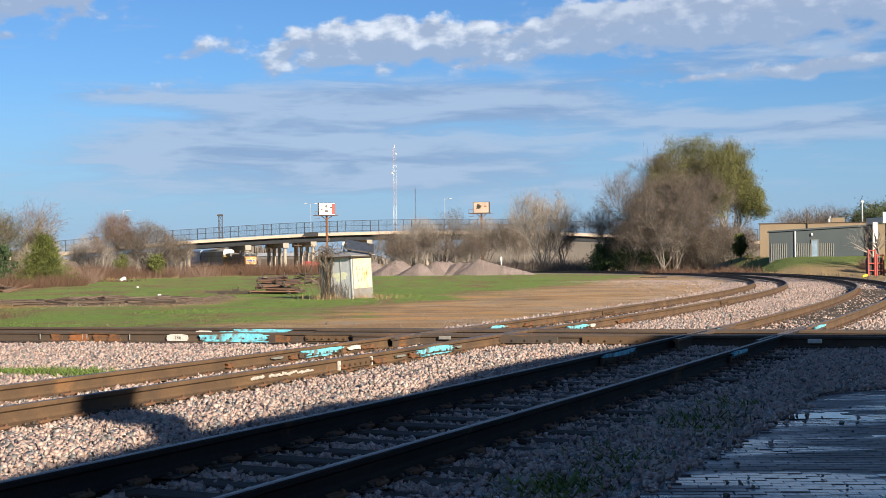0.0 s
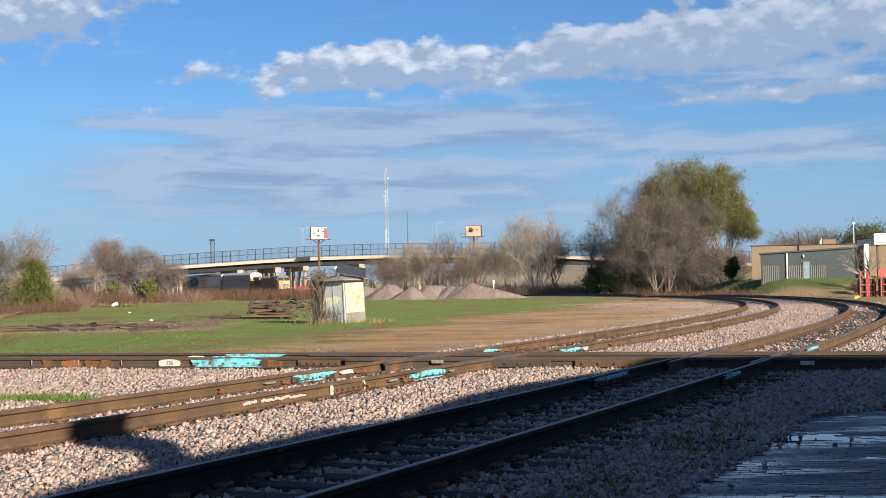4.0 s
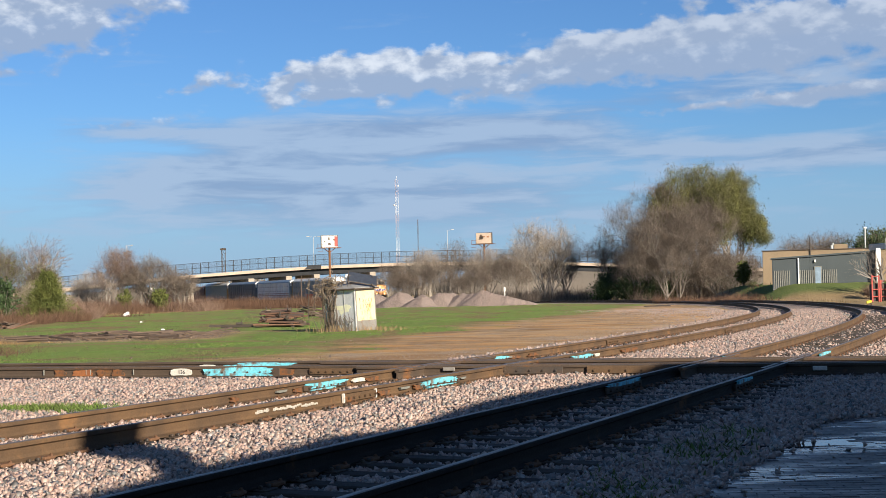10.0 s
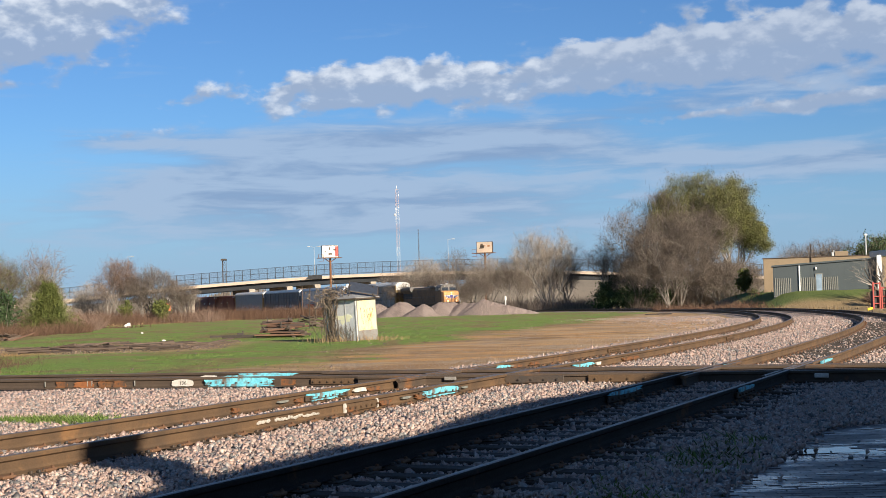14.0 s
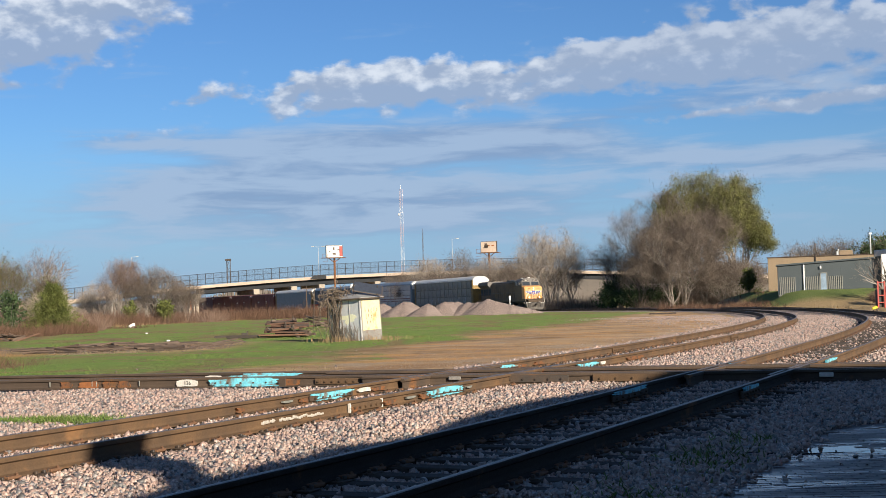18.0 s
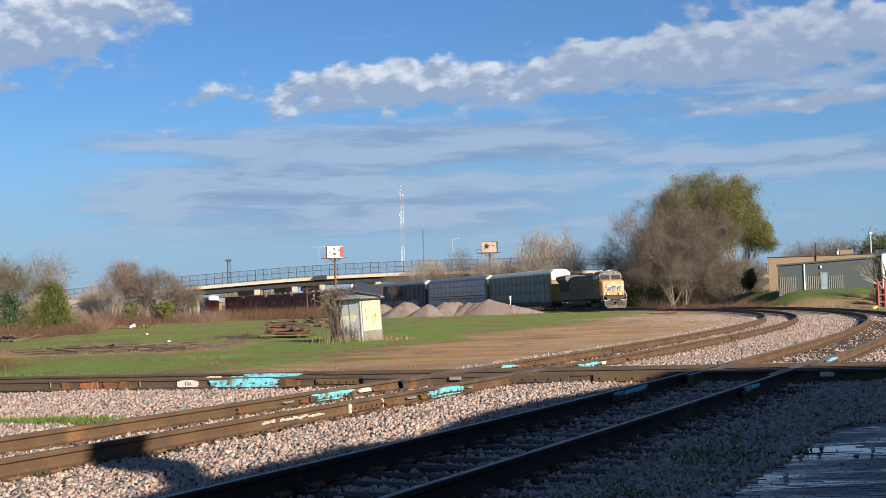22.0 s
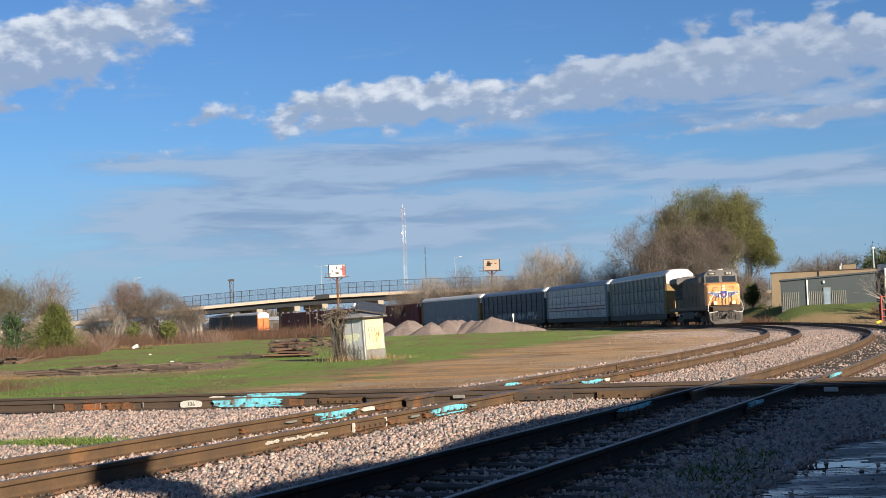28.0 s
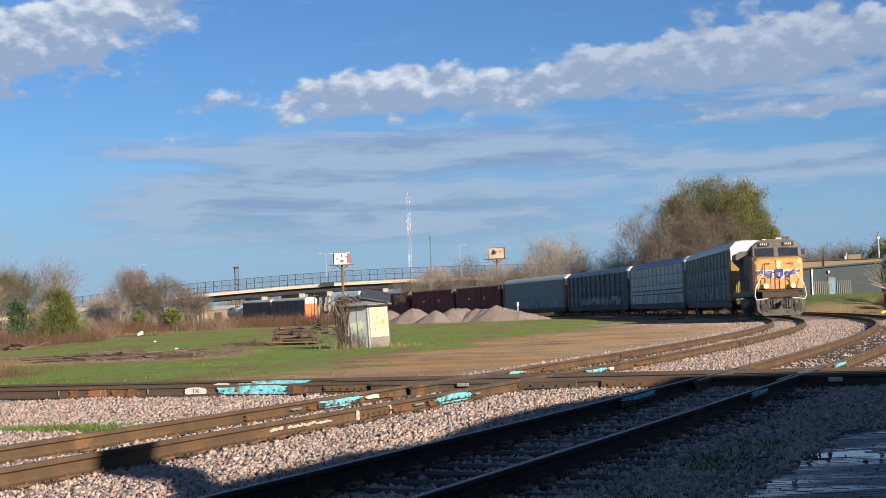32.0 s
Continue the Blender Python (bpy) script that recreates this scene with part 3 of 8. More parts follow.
# ---- mesh tools ----
class Shape:
    """Collects corners and faces of one mesh."""

    def __init__(self):
        self.v, self.f = [], []

    def add(self, verts, faces):
        k = len(self.v)
        self.v.extend(tuple(p) for p in verts)
        self.f.extend(tuple(i + k for i in f) for f in faces)
        return self

    def box(self, cx, cy, cz, sx, sy, sz, bev=0.0, turn=None):
        hx, hy, hz = sx / 2, sy / 2, sz / 2
        if bev <= 0:
            vs = [(x, y, z) for z in (-hz, hz) for y in (-hy, hy) for x in (-hx, hx)]
            fs = [(0, 2, 3, 1), (4, 5, 7, 6), (0, 1, 5, 4), (2, 6, 7, 3), (0, 4, 6, 2), (1, 3, 7, 5)]
        else:
            b = min(bev, hx * 0.9, hy * 0.9, hz * 0.9)
            vs, fs, idx = [], [], {}
            for sxg in (-1, 1):
                for syg in (-1, 1):
                    for szg in (-1, 1):
                        for ax in range(3):
                            p = [sxg * (hx - b), syg * (hy - b), szg * (hz - b)]
                            p[ax] = (sxg * hx, syg * hy, szg * hz)[ax]
                            idx[(sxg, syg, szg, ax)] = len(vs)
                            vs.append(tuple(p))
            g = (-1, 1)
            for s in g:
                fs.append(tuple(idx[(s, a, c, 0)] for a, c in ((-1, -1), (1, -1), (1, 1), (-1, 1))[::s]))
                fs.append(tuple(idx[(a, s, c, 1)] for a, c in ((-1, -1), (1, -1), (1, 1), (-1, 1))[::-s]))
                fs.append(tuple(idx[(a, c, s, 2)] for a, c in ((-1, -1), (1, -1), (1, 1), (-1, 1))[::s]))
            for a in g:
                for c in g:
                    fs.append((idx[(-1, a, c, 1)], idx[(1, a, c, 1)], idx[(1, a, c, 2)], idx[(-1, a, c, 2)]))
                    fs.append((idx[(a, -1, c, 0)], idx[(a, 1, c, 0)], idx[(a, 1, c, 2)], idx[(a, -1, c, 2)]))
                    fs.append((idx[(a, c, -1, 0)], idx[(a, c, 1, 0)], idx[(a, c, 1, 1)], idx[(a, c, -1, 1)]))
            for a in g:
                for c in g:
                    for d in g:
                        fs.append(tuple(idx[(a, c, d, k)] for k in range(3)))
        m = turn or Matrix.Identity(3)
        self.add([(Vector((cx, cy, cz)) + m @ Vector(p)) for p in vs], fs)
        return self

    def rod(self, a, b, r, r2=None, sides=6, caps=True):
        a, b = Vector(a), Vector(b)
        r2 = r if r2 is None else r2
        d = (b - a)
        if d.length < 1e-6:
            return self
        d.normalize()
        u = d.orthogonal().normalized()
        q = d.cross(u)
        vs, fs = [], []
        for c, rr in ((a, r), (b, r2)):
            for i in range(sides):
                t = 2 * math.pi * i / sides
                vs.append(c + (u * math.cos(t) + q * math.sin(t)) * rr)
        for i in range(sides):
            j = (i + 1) % sides
            fs.append((i, j, sides + j, sides + i))
        if caps:
            fs.append(tuple(range(sides))[::-1])
            fs.append(tuple(range(sides, 2 * sides)))
        return self.add(vs, fs)

    def bar(self, points, r, sides=5):
        for a, b in zip(points[:-1], points[1:]):
            self.rod(a, b, r, sides=sides)
        return self

    def sweep(self, rings, closed=True, caps=True):
        n = len(rings[0])
        vs = [p for ring in rings for p in ring]
        fs = []
        for k in range(len(rings) - 1):
            for i in range(n if closed else n - 1):
                j = (i + 1) % n
                fs.append((k * n + i, k * n + j, (k + 1) * n + j, (k + 1) * n + i))
        if caps and closed:
            fs.append(tuple(range(n))[::-1])
            fs.append(tuple((len(rings) - 1) * n + i for i in range(n)))
        return self.add(vs, fs)

    def prism(self, outline, axis, lo, hi):
        """A closed outline in the two other axes, drawn out along an axis from lo to hi."""
        def at(p, t):
            return {"x": (t, p[0], p[1]), "y": (p[0], t, p[1]), "z": (p[0], p[1], t)}[axis]
        return self.sweep([[at(p, lo) for p in outline], [at(p, hi) for p in outline]])

    def mesh(self, name):
        me = bpy.data.meshes.new(name)
        me.from_pydata(self.v, [], self.f)
        bm = bmesh.new()
        bm.from_mesh(me)
        bmesh.ops.recalc_face_normals(bm, faces=bm.faces)
        bm.to_mesh(me)
        bm.free()
        return me


def soup(name, verts, faces):
    """A mesh from arrays: verts n x 3, faces m x 3 or m x 4."""
    me = bpy.data.meshes.new(name)
    verts, faces = np.asarray(verts, np.float32), np.asarray(faces, np.int32)
    k = faces.shape[1]
    me.vertices.add(len(verts))
    me.vertices.foreach_set("co", verts.ravel())
    me.loops.add(faces.size)
    me.loops.foreach_set("vertex_index", faces.ravel())
    me.polygons.add(len(faces))
    me.polygons.foreach_set("loop_start", np.arange(0, faces.size, k, dtype=np.int32))
    me.update(calc_edges=True)
    return me


def part(name, shape, mat, parent=None, label="", at=None, smooth=False):
    me = shape.mesh(name) if isinstance(shape, Shape) else shape
    me.materials.clear()
    me.materials.append(mat)
    if smooth:
        me.polygons.foreach_set("use_smooth", [True] * len(me.polygons))
    ob = new(name, me)
    if parent:
        ob.parent = parent
    if at is not None:
        ob.matrix_basis = at
    if label:
        ob["label"] = label
    return ob


def thing(name, label, category, m=None, group="", kind=""):
    ob = new(name)
    ob.empty_display_size = 0.3
    if m is not None:
        ob.matrix_basis = m
    return tagged(ob, label, category, group, kind)


# ---- the lie of the land and of the tracks ----
BASE = -0.115
KNOTS = np.array([-105.32, -65.32, -45.32, -25.32, -5.32, 14.68, 54.68, 104.68, 154.68, 204.68, 254.68, 324.68, 424.68])
BENDS = np.array([0.0009, 0.0007, 0.002676, 0.006454, 0.003522, 0.003475, 0.004078, 0.003971, 0.002405, 0.00018, -0.000614, -0.000318, 0.0])
STEP = 1.0
ARC = np.arange(-110.0, 620.0, STEP)
_k = np.interp(ARC, KNOTS, BENDS)
_h = -np.concatenate([[0], np.cumsum((_k[1:] + _k[:-1]) / 2 * STEP)])
HEAD = _h - _h[110] + 0.19051
_x = np.concatenate([[0], np.cumsum((np.sin(HEAD[1:]) + np.sin(HEAD[:-1])) / 2 * STEP)])
_y = np.concatenate([[0], np.cumsum((np.cos(HEAD[1:]) + np.cos(HEAD[:-1])) / 2 * STEP)])
CX, CY = _x - _x[110] + 18.5169, _y - _y[110] + 78.0235


def fall(y):
    """Height of the railway's formation: level by the crossing, then gently down."""
    return BASE - 0.0061859 * np.clip(np.asarray(y) - 53.6, 0.0, 266.4)


def on_curve(s, off=0.0):
    """x, y and heading of the main curve at arc s, off metres to its right."""
    a = float(np.interp(s, ARC, HEAD))
    x, y = float(np.interp(s, ARC, CX)), float(np.interp(s, ARC, CY))
    return x + math.cos(a) * off, y - math.sin(a) * off, a


GAP_AT, GAP = [-105, -65, -45, -25, 0, 20, 60, 100, 200], [4.32, 4.53, 4.50, 4.47, 4.5, 4.7, 5.4, 6.6, 8.0]


def side_gap(s):
    """Distance of the second track from the first."""
    return float(np.interp(s, GAP_AT, GAP))


def land(x, y):
    """Height of the ground."""
    x, y = np.asarray(x, float), np.asarray(y, float)
    a, b, c = np.clip((x - 33.6) / 4.4, 0, 1), np.clip((y - 138.0) / 10.5, 0, 1), np.clip((195.0 - y) / 18.0, 0, 1)
    rise = 1.85 * a * a * (3 - 2 * a) * b * b * (3 - 2 * b) * c
    return fall(y) - 0.06 + rise


# ---- ground ----
def build_ground():
    xs = np.concatenate([[-3500, -1500, -600, -300], np.arange(-160, -40, 8.0), np.arange(-40, 60, 1.6), np.arange(60, 180, 8.0), [300, 600, 1500, 3500]])
    ys = np.concatenate([[-3500, -1200, -300, -80, -30, -10], np.arange(-4, 120, 1.6), np.arange(120, 260, 4.0), np.arange(260, 480, 12.0), [520, 600, 800, 1300, 2200, 4500]])
    gx, gy = np.meshgrid(xs, ys)
    rng = np.random.default_rng(3)
    gz = land(gx, gy)
    rough = (np.sin(gx * 0.9 + 1.3 * np.sin(gy * 0.4)) * np.sin(gy * 0.7 + gx * 0.31) * 0.035 + rng.normal(0, 0.012, gx.shape))
    far = (gy > 27) & (gy < 240) & (np.abs(gx) < 80)
    gz = gz + np.where(far, rough, 0.0) - 0.012
    v = np.stack([gx, gy, gz], -1).reshape(-1, 3)
    n, m = len(xs), len(ys)
    i = np.arange(n * m).reshape(m, n)
    f = np.stack([i[:-1, :-1], i[:-1, 1:], i[1:, 1:], i[1:, :-1]], -1).reshape(-1, 4)
    g = part("ground", soup("ground", v, f), FIELD, smooth=True)
    return tagged(g, "field of green grass and bare brown earth", "ground", kind="structure")


def strip_bed(name, label, rows, mat=None, sink=0.0):
    """A bed of ballast: rows of (x, y) across the track."""
    rng = np.random.default_rng(11)
    v, n = [], len(rows[0])
    for k, row in enumerate(rows):
        for i, (x, y) in enumerate(row):
            edge = min(i, n - 1 - i)
            z = float(fall(y)) + sink + (-0.035 if edge >= 2 else (-0.06 if edge == 1 else -0.16)) + rng.normal(0, 0.008)
            v.append((x, y, z))
    i = np.arange(len(rows) * n).reshape(len(rows), n)
    f = np.stack([i[:-1, :-1], i[:-1, 1:], i[1:, 1:], i[1:, :-1]], -1).reshape(-1, 4)
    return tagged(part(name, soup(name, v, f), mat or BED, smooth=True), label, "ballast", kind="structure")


def build_beds():
    rows = []
    for s in np.arange(-108, -49, 0.8):
        rows.append([on_curve(s, o)[:2] for o in np.linspace(-9.0 if s < -57 else -2.4, side_gap(s) + 2.6, 17)])
    strip_bed("ballast_bed", "dark bed painted as the shade between loose ballast stones", rows, STONE_SHADE, -0.045)
    rows = []
    for s in np.concatenate([np.arange(-50, 100, 0.8), np.arange(100, 430, 4.0)]):
        wide = side_gap(s) + 2.2 if s < 180 else 2.4
        rows.append([on_curve(s, o)[:2] for o in np.linspace(-2.4, wide, 15)])
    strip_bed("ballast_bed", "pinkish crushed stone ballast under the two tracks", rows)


H0, HDIR = Vector((0.0, 23.96)), Vector((1.0, -0.262)).normalized()
HNOR = Vector((-HDIR.y, HDIR.x))


def on_cross(u, off=0.0):
    """The track that crosses: u metres along it, off metres to its far side."""
    p = H0 + HDIR * u + HNOR * off
    return p.x, p.y, math.atan2(HDIR.x, HDIR.y)


def rail_profile():
    half = [(0.076, 0.0), (0.076, 0.012), (0.020, 0.032), (0.010, 0.060), (0.010, 0.125), (0.037, 0.143), (0.038, 0.172), (0.031, 0.182), (0.016, 0.186)]
    return half + [(-a, b) for a, b in half[::-1]]


def rail_mesh(name, places, base=0.014, side=None):
    """One rail along places of (x, y, heading); the running surface is bright, the rest rusted."""
    prof = rail_profile()
    n = len(prof)
    v = []
    for x, y, a in places:
        z = float(fall(y)) + base
        c, s = math.cos(a), math.sin(a)
        v += [(x + c * u, y - s * u, z + h) for u, h in prof]
    f, mats = [], []
    for k in range(len(places) - 1):
        for i in range(n):
            j = (i + 1) % n
            f.append((k * n + i, (k + 1) * n + i, (k + 1) * n + j, k * n + j))
            mats.append(1 if i in (7, 8, 9) else 0)
    f.append(tuple(range(n)))
    mats.append(0)
    f.append(tuple((len(places) - 1) * n + i for i in range(n))[::-1])
    mats.append(0)
    me = bpy.data.meshes.new(name)
    me.from_pydata(v, [], f)
    me.materials.append(side or RAIL_SIDE)
    me.materials.append(RAIL_TOP)
    me.polygons.foreach_set("material_index", mats)
    return me


def add_rail(track, places, base=0.014, side=None):
    ob = new("rail", rail_mesh("rail", places, base, side))
    ob.parent = track
    return ob


def tie_mesh():
    s = Shape().box(0, 0, -0.075, 2.6, 0.23, 0.15, 0.012)
    return s.mesh("tie")


def plate_mesh():
    s = Shape().box(0, 0, 0.007, 0.36, 0.19, 0.014, 0.004)
    for sx in (-0.115, 0.115):
        for sy in (-0.055, 0.055):
            s.box(sx, sy, 0.028, 0.035, 0.03, 0.03, 0.006)
    # curled rail anchors beside the foot of the rail
    s.box(0.0, 0.135, -0.005, 0.20, 0.03, 0.04, 0.008)
    s.box(0.10, 0.135, 0.018, 0.03, 0.035, 0.05, 0.008)
    s.box(-0.10, 0.135, 0.018, 0.03, 0.035, 0.05, 0.008)
    return s.mesh("tie_plate")


def anchor_mesh():
    """A sprung steel clip, bent up beside the foot of the rail."""
    s = Shape()
    pts = [(0.105 + 0.02 * math.cos(a), 0.075 * math.sin(a * 0.5) + 0.02 * math.cos(a), 0.012 + 0.028 * math.sin(a)) for a in np.linspace(-2.6, 3.0, 9)]
    s.bar(pts, 0.012, 5)
    s.box(0.085, 0.0, 0.012, 0.11, 0.16, 0.03, 0.008)
    return s.mesh("rail_anchor")


TIE_ME, PLATE_ME, ANCHOR_ME = tie_mesh(), plate_mesh(), anchor_mesh()
ANCHOR_ME.materials.append(ANCHOR_STEEL)
TIE_ME.materials.append(TIE)
PLATE_ME.materials.append(STEEL)


def add_ties(track, places, rng, drop=0.0, plates=True):
    for x, y, a in places:
        t = new("tie", TIE_ME)
        t.parent = track
        t.matrix_basis = Matrix.Translation((x, y, float(fall(y)) + rng.uniform(-0.012, 0.006) - drop)) @ pose(0, 0, 0, 0, 0, -math.degrees(a) + rng.uniform(-1, 1))
        if plates:
            for o in (-0.755, 0.755):
                p = new("tie_plate", PLATE_ME)
                p.parent = track
                p.matrix_basis = Matrix.Translation((x + math.cos(a) * o, y - math.sin(a) * o, float(fall(y)) + 0.0)) @ pose(0, 0, 0, 0, 0, -math.degrees(a))
                if y < 62:
                    k = new("rail_anchor", ANCHOR_ME)
                    k.parent = track
                    u = rng.uniform(-0.03, 0.03) + 0.17
                    k.matrix_basis = Matrix.Translation((x + math.cos(a) * o + math.sin(a) * u, y - math.sin(a) * o + math.cos(a) * u, float(fall(y)) + 0.012)) @ pose(0, 0, 0, 0, 0, -math.degrees(a) + rng.uniform(-6, 6))


GAUGE = 0.755
rng = np.random.default_rng(5)


def build_tracks():
    near = list(np.arange(-105, 100, 1.0)) + list(np.arange(100, 480, 3.0))
    main = thing("railway_track", "rusty rails of a curved track on ballast", "railway track", kind="structure")
    for o in (-GAUGE, GAUGE):
        add_rail(main, [on_curve(s, o) for s in near])
    add_ties(main, [on_curve(s) for s in np.arange(-78, -22, 0.53)], rng, 0.012)
    second = thing("railway_track", "dark rails of the track beside the platform", "railway track", kind="structure")
    for o in (-GAUGE, GAUGE):
        # shaded stretch takes the darkened colour, the sunny stretch plain rust
        add_rail(second, [on_curve(s, side_gap(s) + o) for s in list(np.arange(-105, -54, 1.0))], side=SHADED_RAIL)
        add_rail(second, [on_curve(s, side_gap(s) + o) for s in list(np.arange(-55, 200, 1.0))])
    add_ties(second, [on_curve(s, side_gap(s)) for s in np.arange(-82, -20, 0.53)], rng, 0.0)
    cross = thing("railway_track", "rusty track crossing the others on a level diamond", "railway track", kind="structure")
    for o in (-GAUGE, GAUGE):
        add_rail(cross, [on_cross(u, o) for u in (-60, -30, -15, 0, 15, 30)], 0.018, DARK_RAIL)
    add_ties(cross, [on_cross(u) for u in np.arange(-16, 12, 0.53)], rng, 0.02, False)
    # heavy guard rails and bolted joint bars of the diamond
    for lo, hi, o in ((-2.6, 9.5, -GAUGE + 0.135), (-2.6, 9.5, GAUGE - 0.135), (-1.4, 8.6, -GAUGE - 0.12)):
        add_rail(cross, [on_cross(u, o) for u in np.linspace(lo, hi, 6)], 0.004, DARK_RAIL)
    for base_s, gap in ((-57.3, 0.0), (-55.5, 1.0)):
        for o in (-GAUGE + 0.13, GAUGE - 0.13):
            add_rail(cross, [on_curve(s, (side_gap(s) if gap else 0.0) + o) for s in np.linspace(base_s - 2.0 - gap, base_s + 2.2 - gap, 5)], 0.006, DARK_RAIL)
    return main, second, cross


def joint_bar(track, places, z, mat, tall=0.095, thick=0.032, out=0.03, name="joint_bar", bolts=True, label=""):
    """A bolted bar against the web of a rail between two places (x, y)."""
    (x0, y0), (x1, y1) = places
    L = math.hypot(x1 - x0, y1 - y0)
    a = math.degrees(math.atan2(y1 - y0, x1 - x0))
    s = Shape().box(L / 2, 0, 0, L, thick, tall, 0.008)
    if bolts:
        for k in range(6):
            u = L * (k + 0.5) / 6
            s.rod((u, thick / 2, 0), (u, thick / 2 + 0.03, 0), 0.017)
            s.rod((u, -thick / 2, 0), (u, -thick / 2 - 0.03, 0), 0.017)
    return part(name, s, mat, track, label, at=Matrix.Translation((x0, y0, z)) @ pose(0, 0, 0, 0, 0, a))


def stones_mesh(name, centres, size, seed):
    """Angular stones at the centres, each turned and squeezed at random."""
    r = np.random.default_rng(seed)
    n = len(centres)
    tips = np.array([(1, 0, 0), (-1, 0, 0), (0, 1, 0), (0, -1, 0), (0, 0, 1), (0, 0, -1)], float) * 0.74
    sides = np.array([(a, b, c) if (a % 2 + b % 2 + c % 2) % 2 == 0 else (b, a, c) for a in (0, 1) for b in (2, 3) for c in (4, 5)])
    v = tips[None] + r.uniform(-0.30, 0.30, (n, 6, 3))
    v *= (size * np.clip(r.lognormal(0, 0.28, n), 0.5, 1.6))[:, None, None] * r.uniform(0.6, 1.35, (n, 1, 3))
    q = r.normal(size=(n, 4))
    q /= np.linalg.norm(q, axis=1)[:, None]
    w_, x, y, z = q.T
    R = np.stack([1 - 2 * (y * y + z * z), 2 * (x * y - z * w_), 2 * (x * z + y * w_), 2 * (x * y + z * w_), 1 - 2 * (x * x + z * z), 2 * (y * z - x * w_),
                  2 * (x * z - y * w_), 2 * (y * z + x * w_), 1 - 2 * (x * x + y * y)], -1).reshape(n, 3, 3)
    v = np.einsum("nij,nkj->nki", R, v) + centres[:, None]
    f = (sides[None] + (np.arange(n) * 6)[:, None, None]).reshape(-1, 3)
    return soup(name, v.reshape(-1, 3), f)


def curve_frame(x, y):
    """Arc and offset from the main curve of points near the crossing, as arrays."""
    n = 310
    px, py, ph = CX[:n], CY[:n], HEAD[:n]
    best = np.zeros(len(x), int)
    for lo in range(0, len(x), 4000):
        d = (x[lo:lo + 4000, None] - px) ** 2 + (y[lo:lo + 4000, None] - py) ** 2
        best[lo:lo + 4000] = d.argmin(1)
    dx, dy, c, q = x - px[best], y - py[best], np.cos(ph[best]), np.sin(ph[best])
    return ARC[best] + dx * q + dy * c, dx * c - dy * q


def scatter_stones():
    """Loose ballast: a dense layer by the crossing, thinner further along the curve."""
    r = np.random.default_rng(21)

    def keep(x, y, share):
        s, o = curve_frame(x, y)
        gap = np.interp(s, GAP_AT, GAP)
        u = (x - H0.x) * HDIR.x + (y - H0.y) * HDIR.y
        hv = (x - H0.x) * HNOR.x + (y - H0.y) * HNOR.y
        inbed = ((o > -2.6) & (o < 6.98 + np.abs(r.normal(0, 0.07, len(o))) * np.where(r.random(len(o)) < 0.007, 9.0, 1.0))) | ((np.abs(hv) < 2.0) & (o < 9.5))
        inbed |= (hv < -0.5) & (o < 6.95 + 2.5 * np.clip((s + 64.5) / 4, 0, 1)) & (o > -9)
        rail = np.zeros(len(x), bool)
        for c in (0.0, gap):
            for g in (-GAUGE, GAUGE):
                rail |= np.abs(o - c - g) < 0.085
        rail |= (np.abs(np.abs(hv) - GAUGE) < 0.11)
        # ties of the near track stay partly bare
        tie = (np.abs(o - gap) < 1.35) & (np.mod(s + 82 + 0.115, 0.53) < 0.25) & (np.abs(hv) > 1.4) & (r.random(len(x)) < 0.965)
        tie |= (np.abs(o) < 0.75) & (np.mod(s + 78 + 0.115, 0.53) < 0.25) & (s > -50) & (r.random(len(x)) < 0.75)
        tie |= (np.abs(o - gap) < 0.66) & (s > -52) & (r.random(len(x)) < 0.7)
        return inbed & ~rail & ~tie & (r.random(len(x)) < share)

    def lay(name, y0, y1, density, size, seed, share=1.0, label=""):
        n = int(density * (y1 - y0) * (y1 + y0) * 0.36)
        y = np.sqrt(r.uniform(y0 * y0, y1 * y1, n))
        x = y * r.uniform(-0.37, 0.37, n)
        ok = keep(x, y, share)
        x, y = x[ok], y[ok]
        s, o = curve_frame(x, y)
        heap = 0.03 * np.exp(-((o - 2.1) / 0.9) ** 2) + 0.02 * np.sin(x * 2.1 + y) * np.sin(y * 1.7)
        z = fall(y) - 0.012 - 0.020 * ((np.abs(o - np.interp(s, GAP_AT, GAP)) < 1.3) & (s < -59)) + heap * (y < 44) + r.uniform(-0.050, 0.020, len(x)) * (y < 36) + r.uniform(-0.04, 0.02, len(x)) * (y >= 36) * (y < 62) + 0.025 * (o > 6.95)
        loose = (o < -2.5) & ((x - H0.x) * HNOR.x + (y - H0.y) * HNOR.y > 1.2)
        z = np.where(loose, land(x, y) - 0.012, z)
        ob = part(name, stones_mesh(name, np.stack([x, y, z], -1), size, seed), STONES)
        tagged(ob, label, "ballast", kind="stuff")

    lay("ballast_stones", 8.0, 14.5, 1500, 0.033, 31, 1.0, "loose pinkish grey crushed stone beside the platform")
    lay("ballast_stones", 14.5, 30.0, 900, 0.034, 32, 1.0, "loose pinkish grey crushed stone round the crossing")
    lay("ballast_stones", 30.0, 46.0, 240, 0.036, 33, 1.0, "loose pinkish crushed stone along the curve")
    lay("ballast_stones", 46.0, 80.0, 60, 0.042, 37, 1.0, "loose pinkish crushed stone further along the curve")
    # stones kicked out over the paving
    at = np.array([(1.96, 8.66), (1.92, 8.85), (1.84, 8.86), (2.05, 9.52), (1.73, 8.36), (1.8, 9.43), (3.01, 12.08), (3.09, 12.24), (3.24, 12.49), (3.18, 11.98), (3.21, 11.42), (3.41, 11.33), (2.57, 8.68), (2.51, 9.05), (1.86, 9.33)])
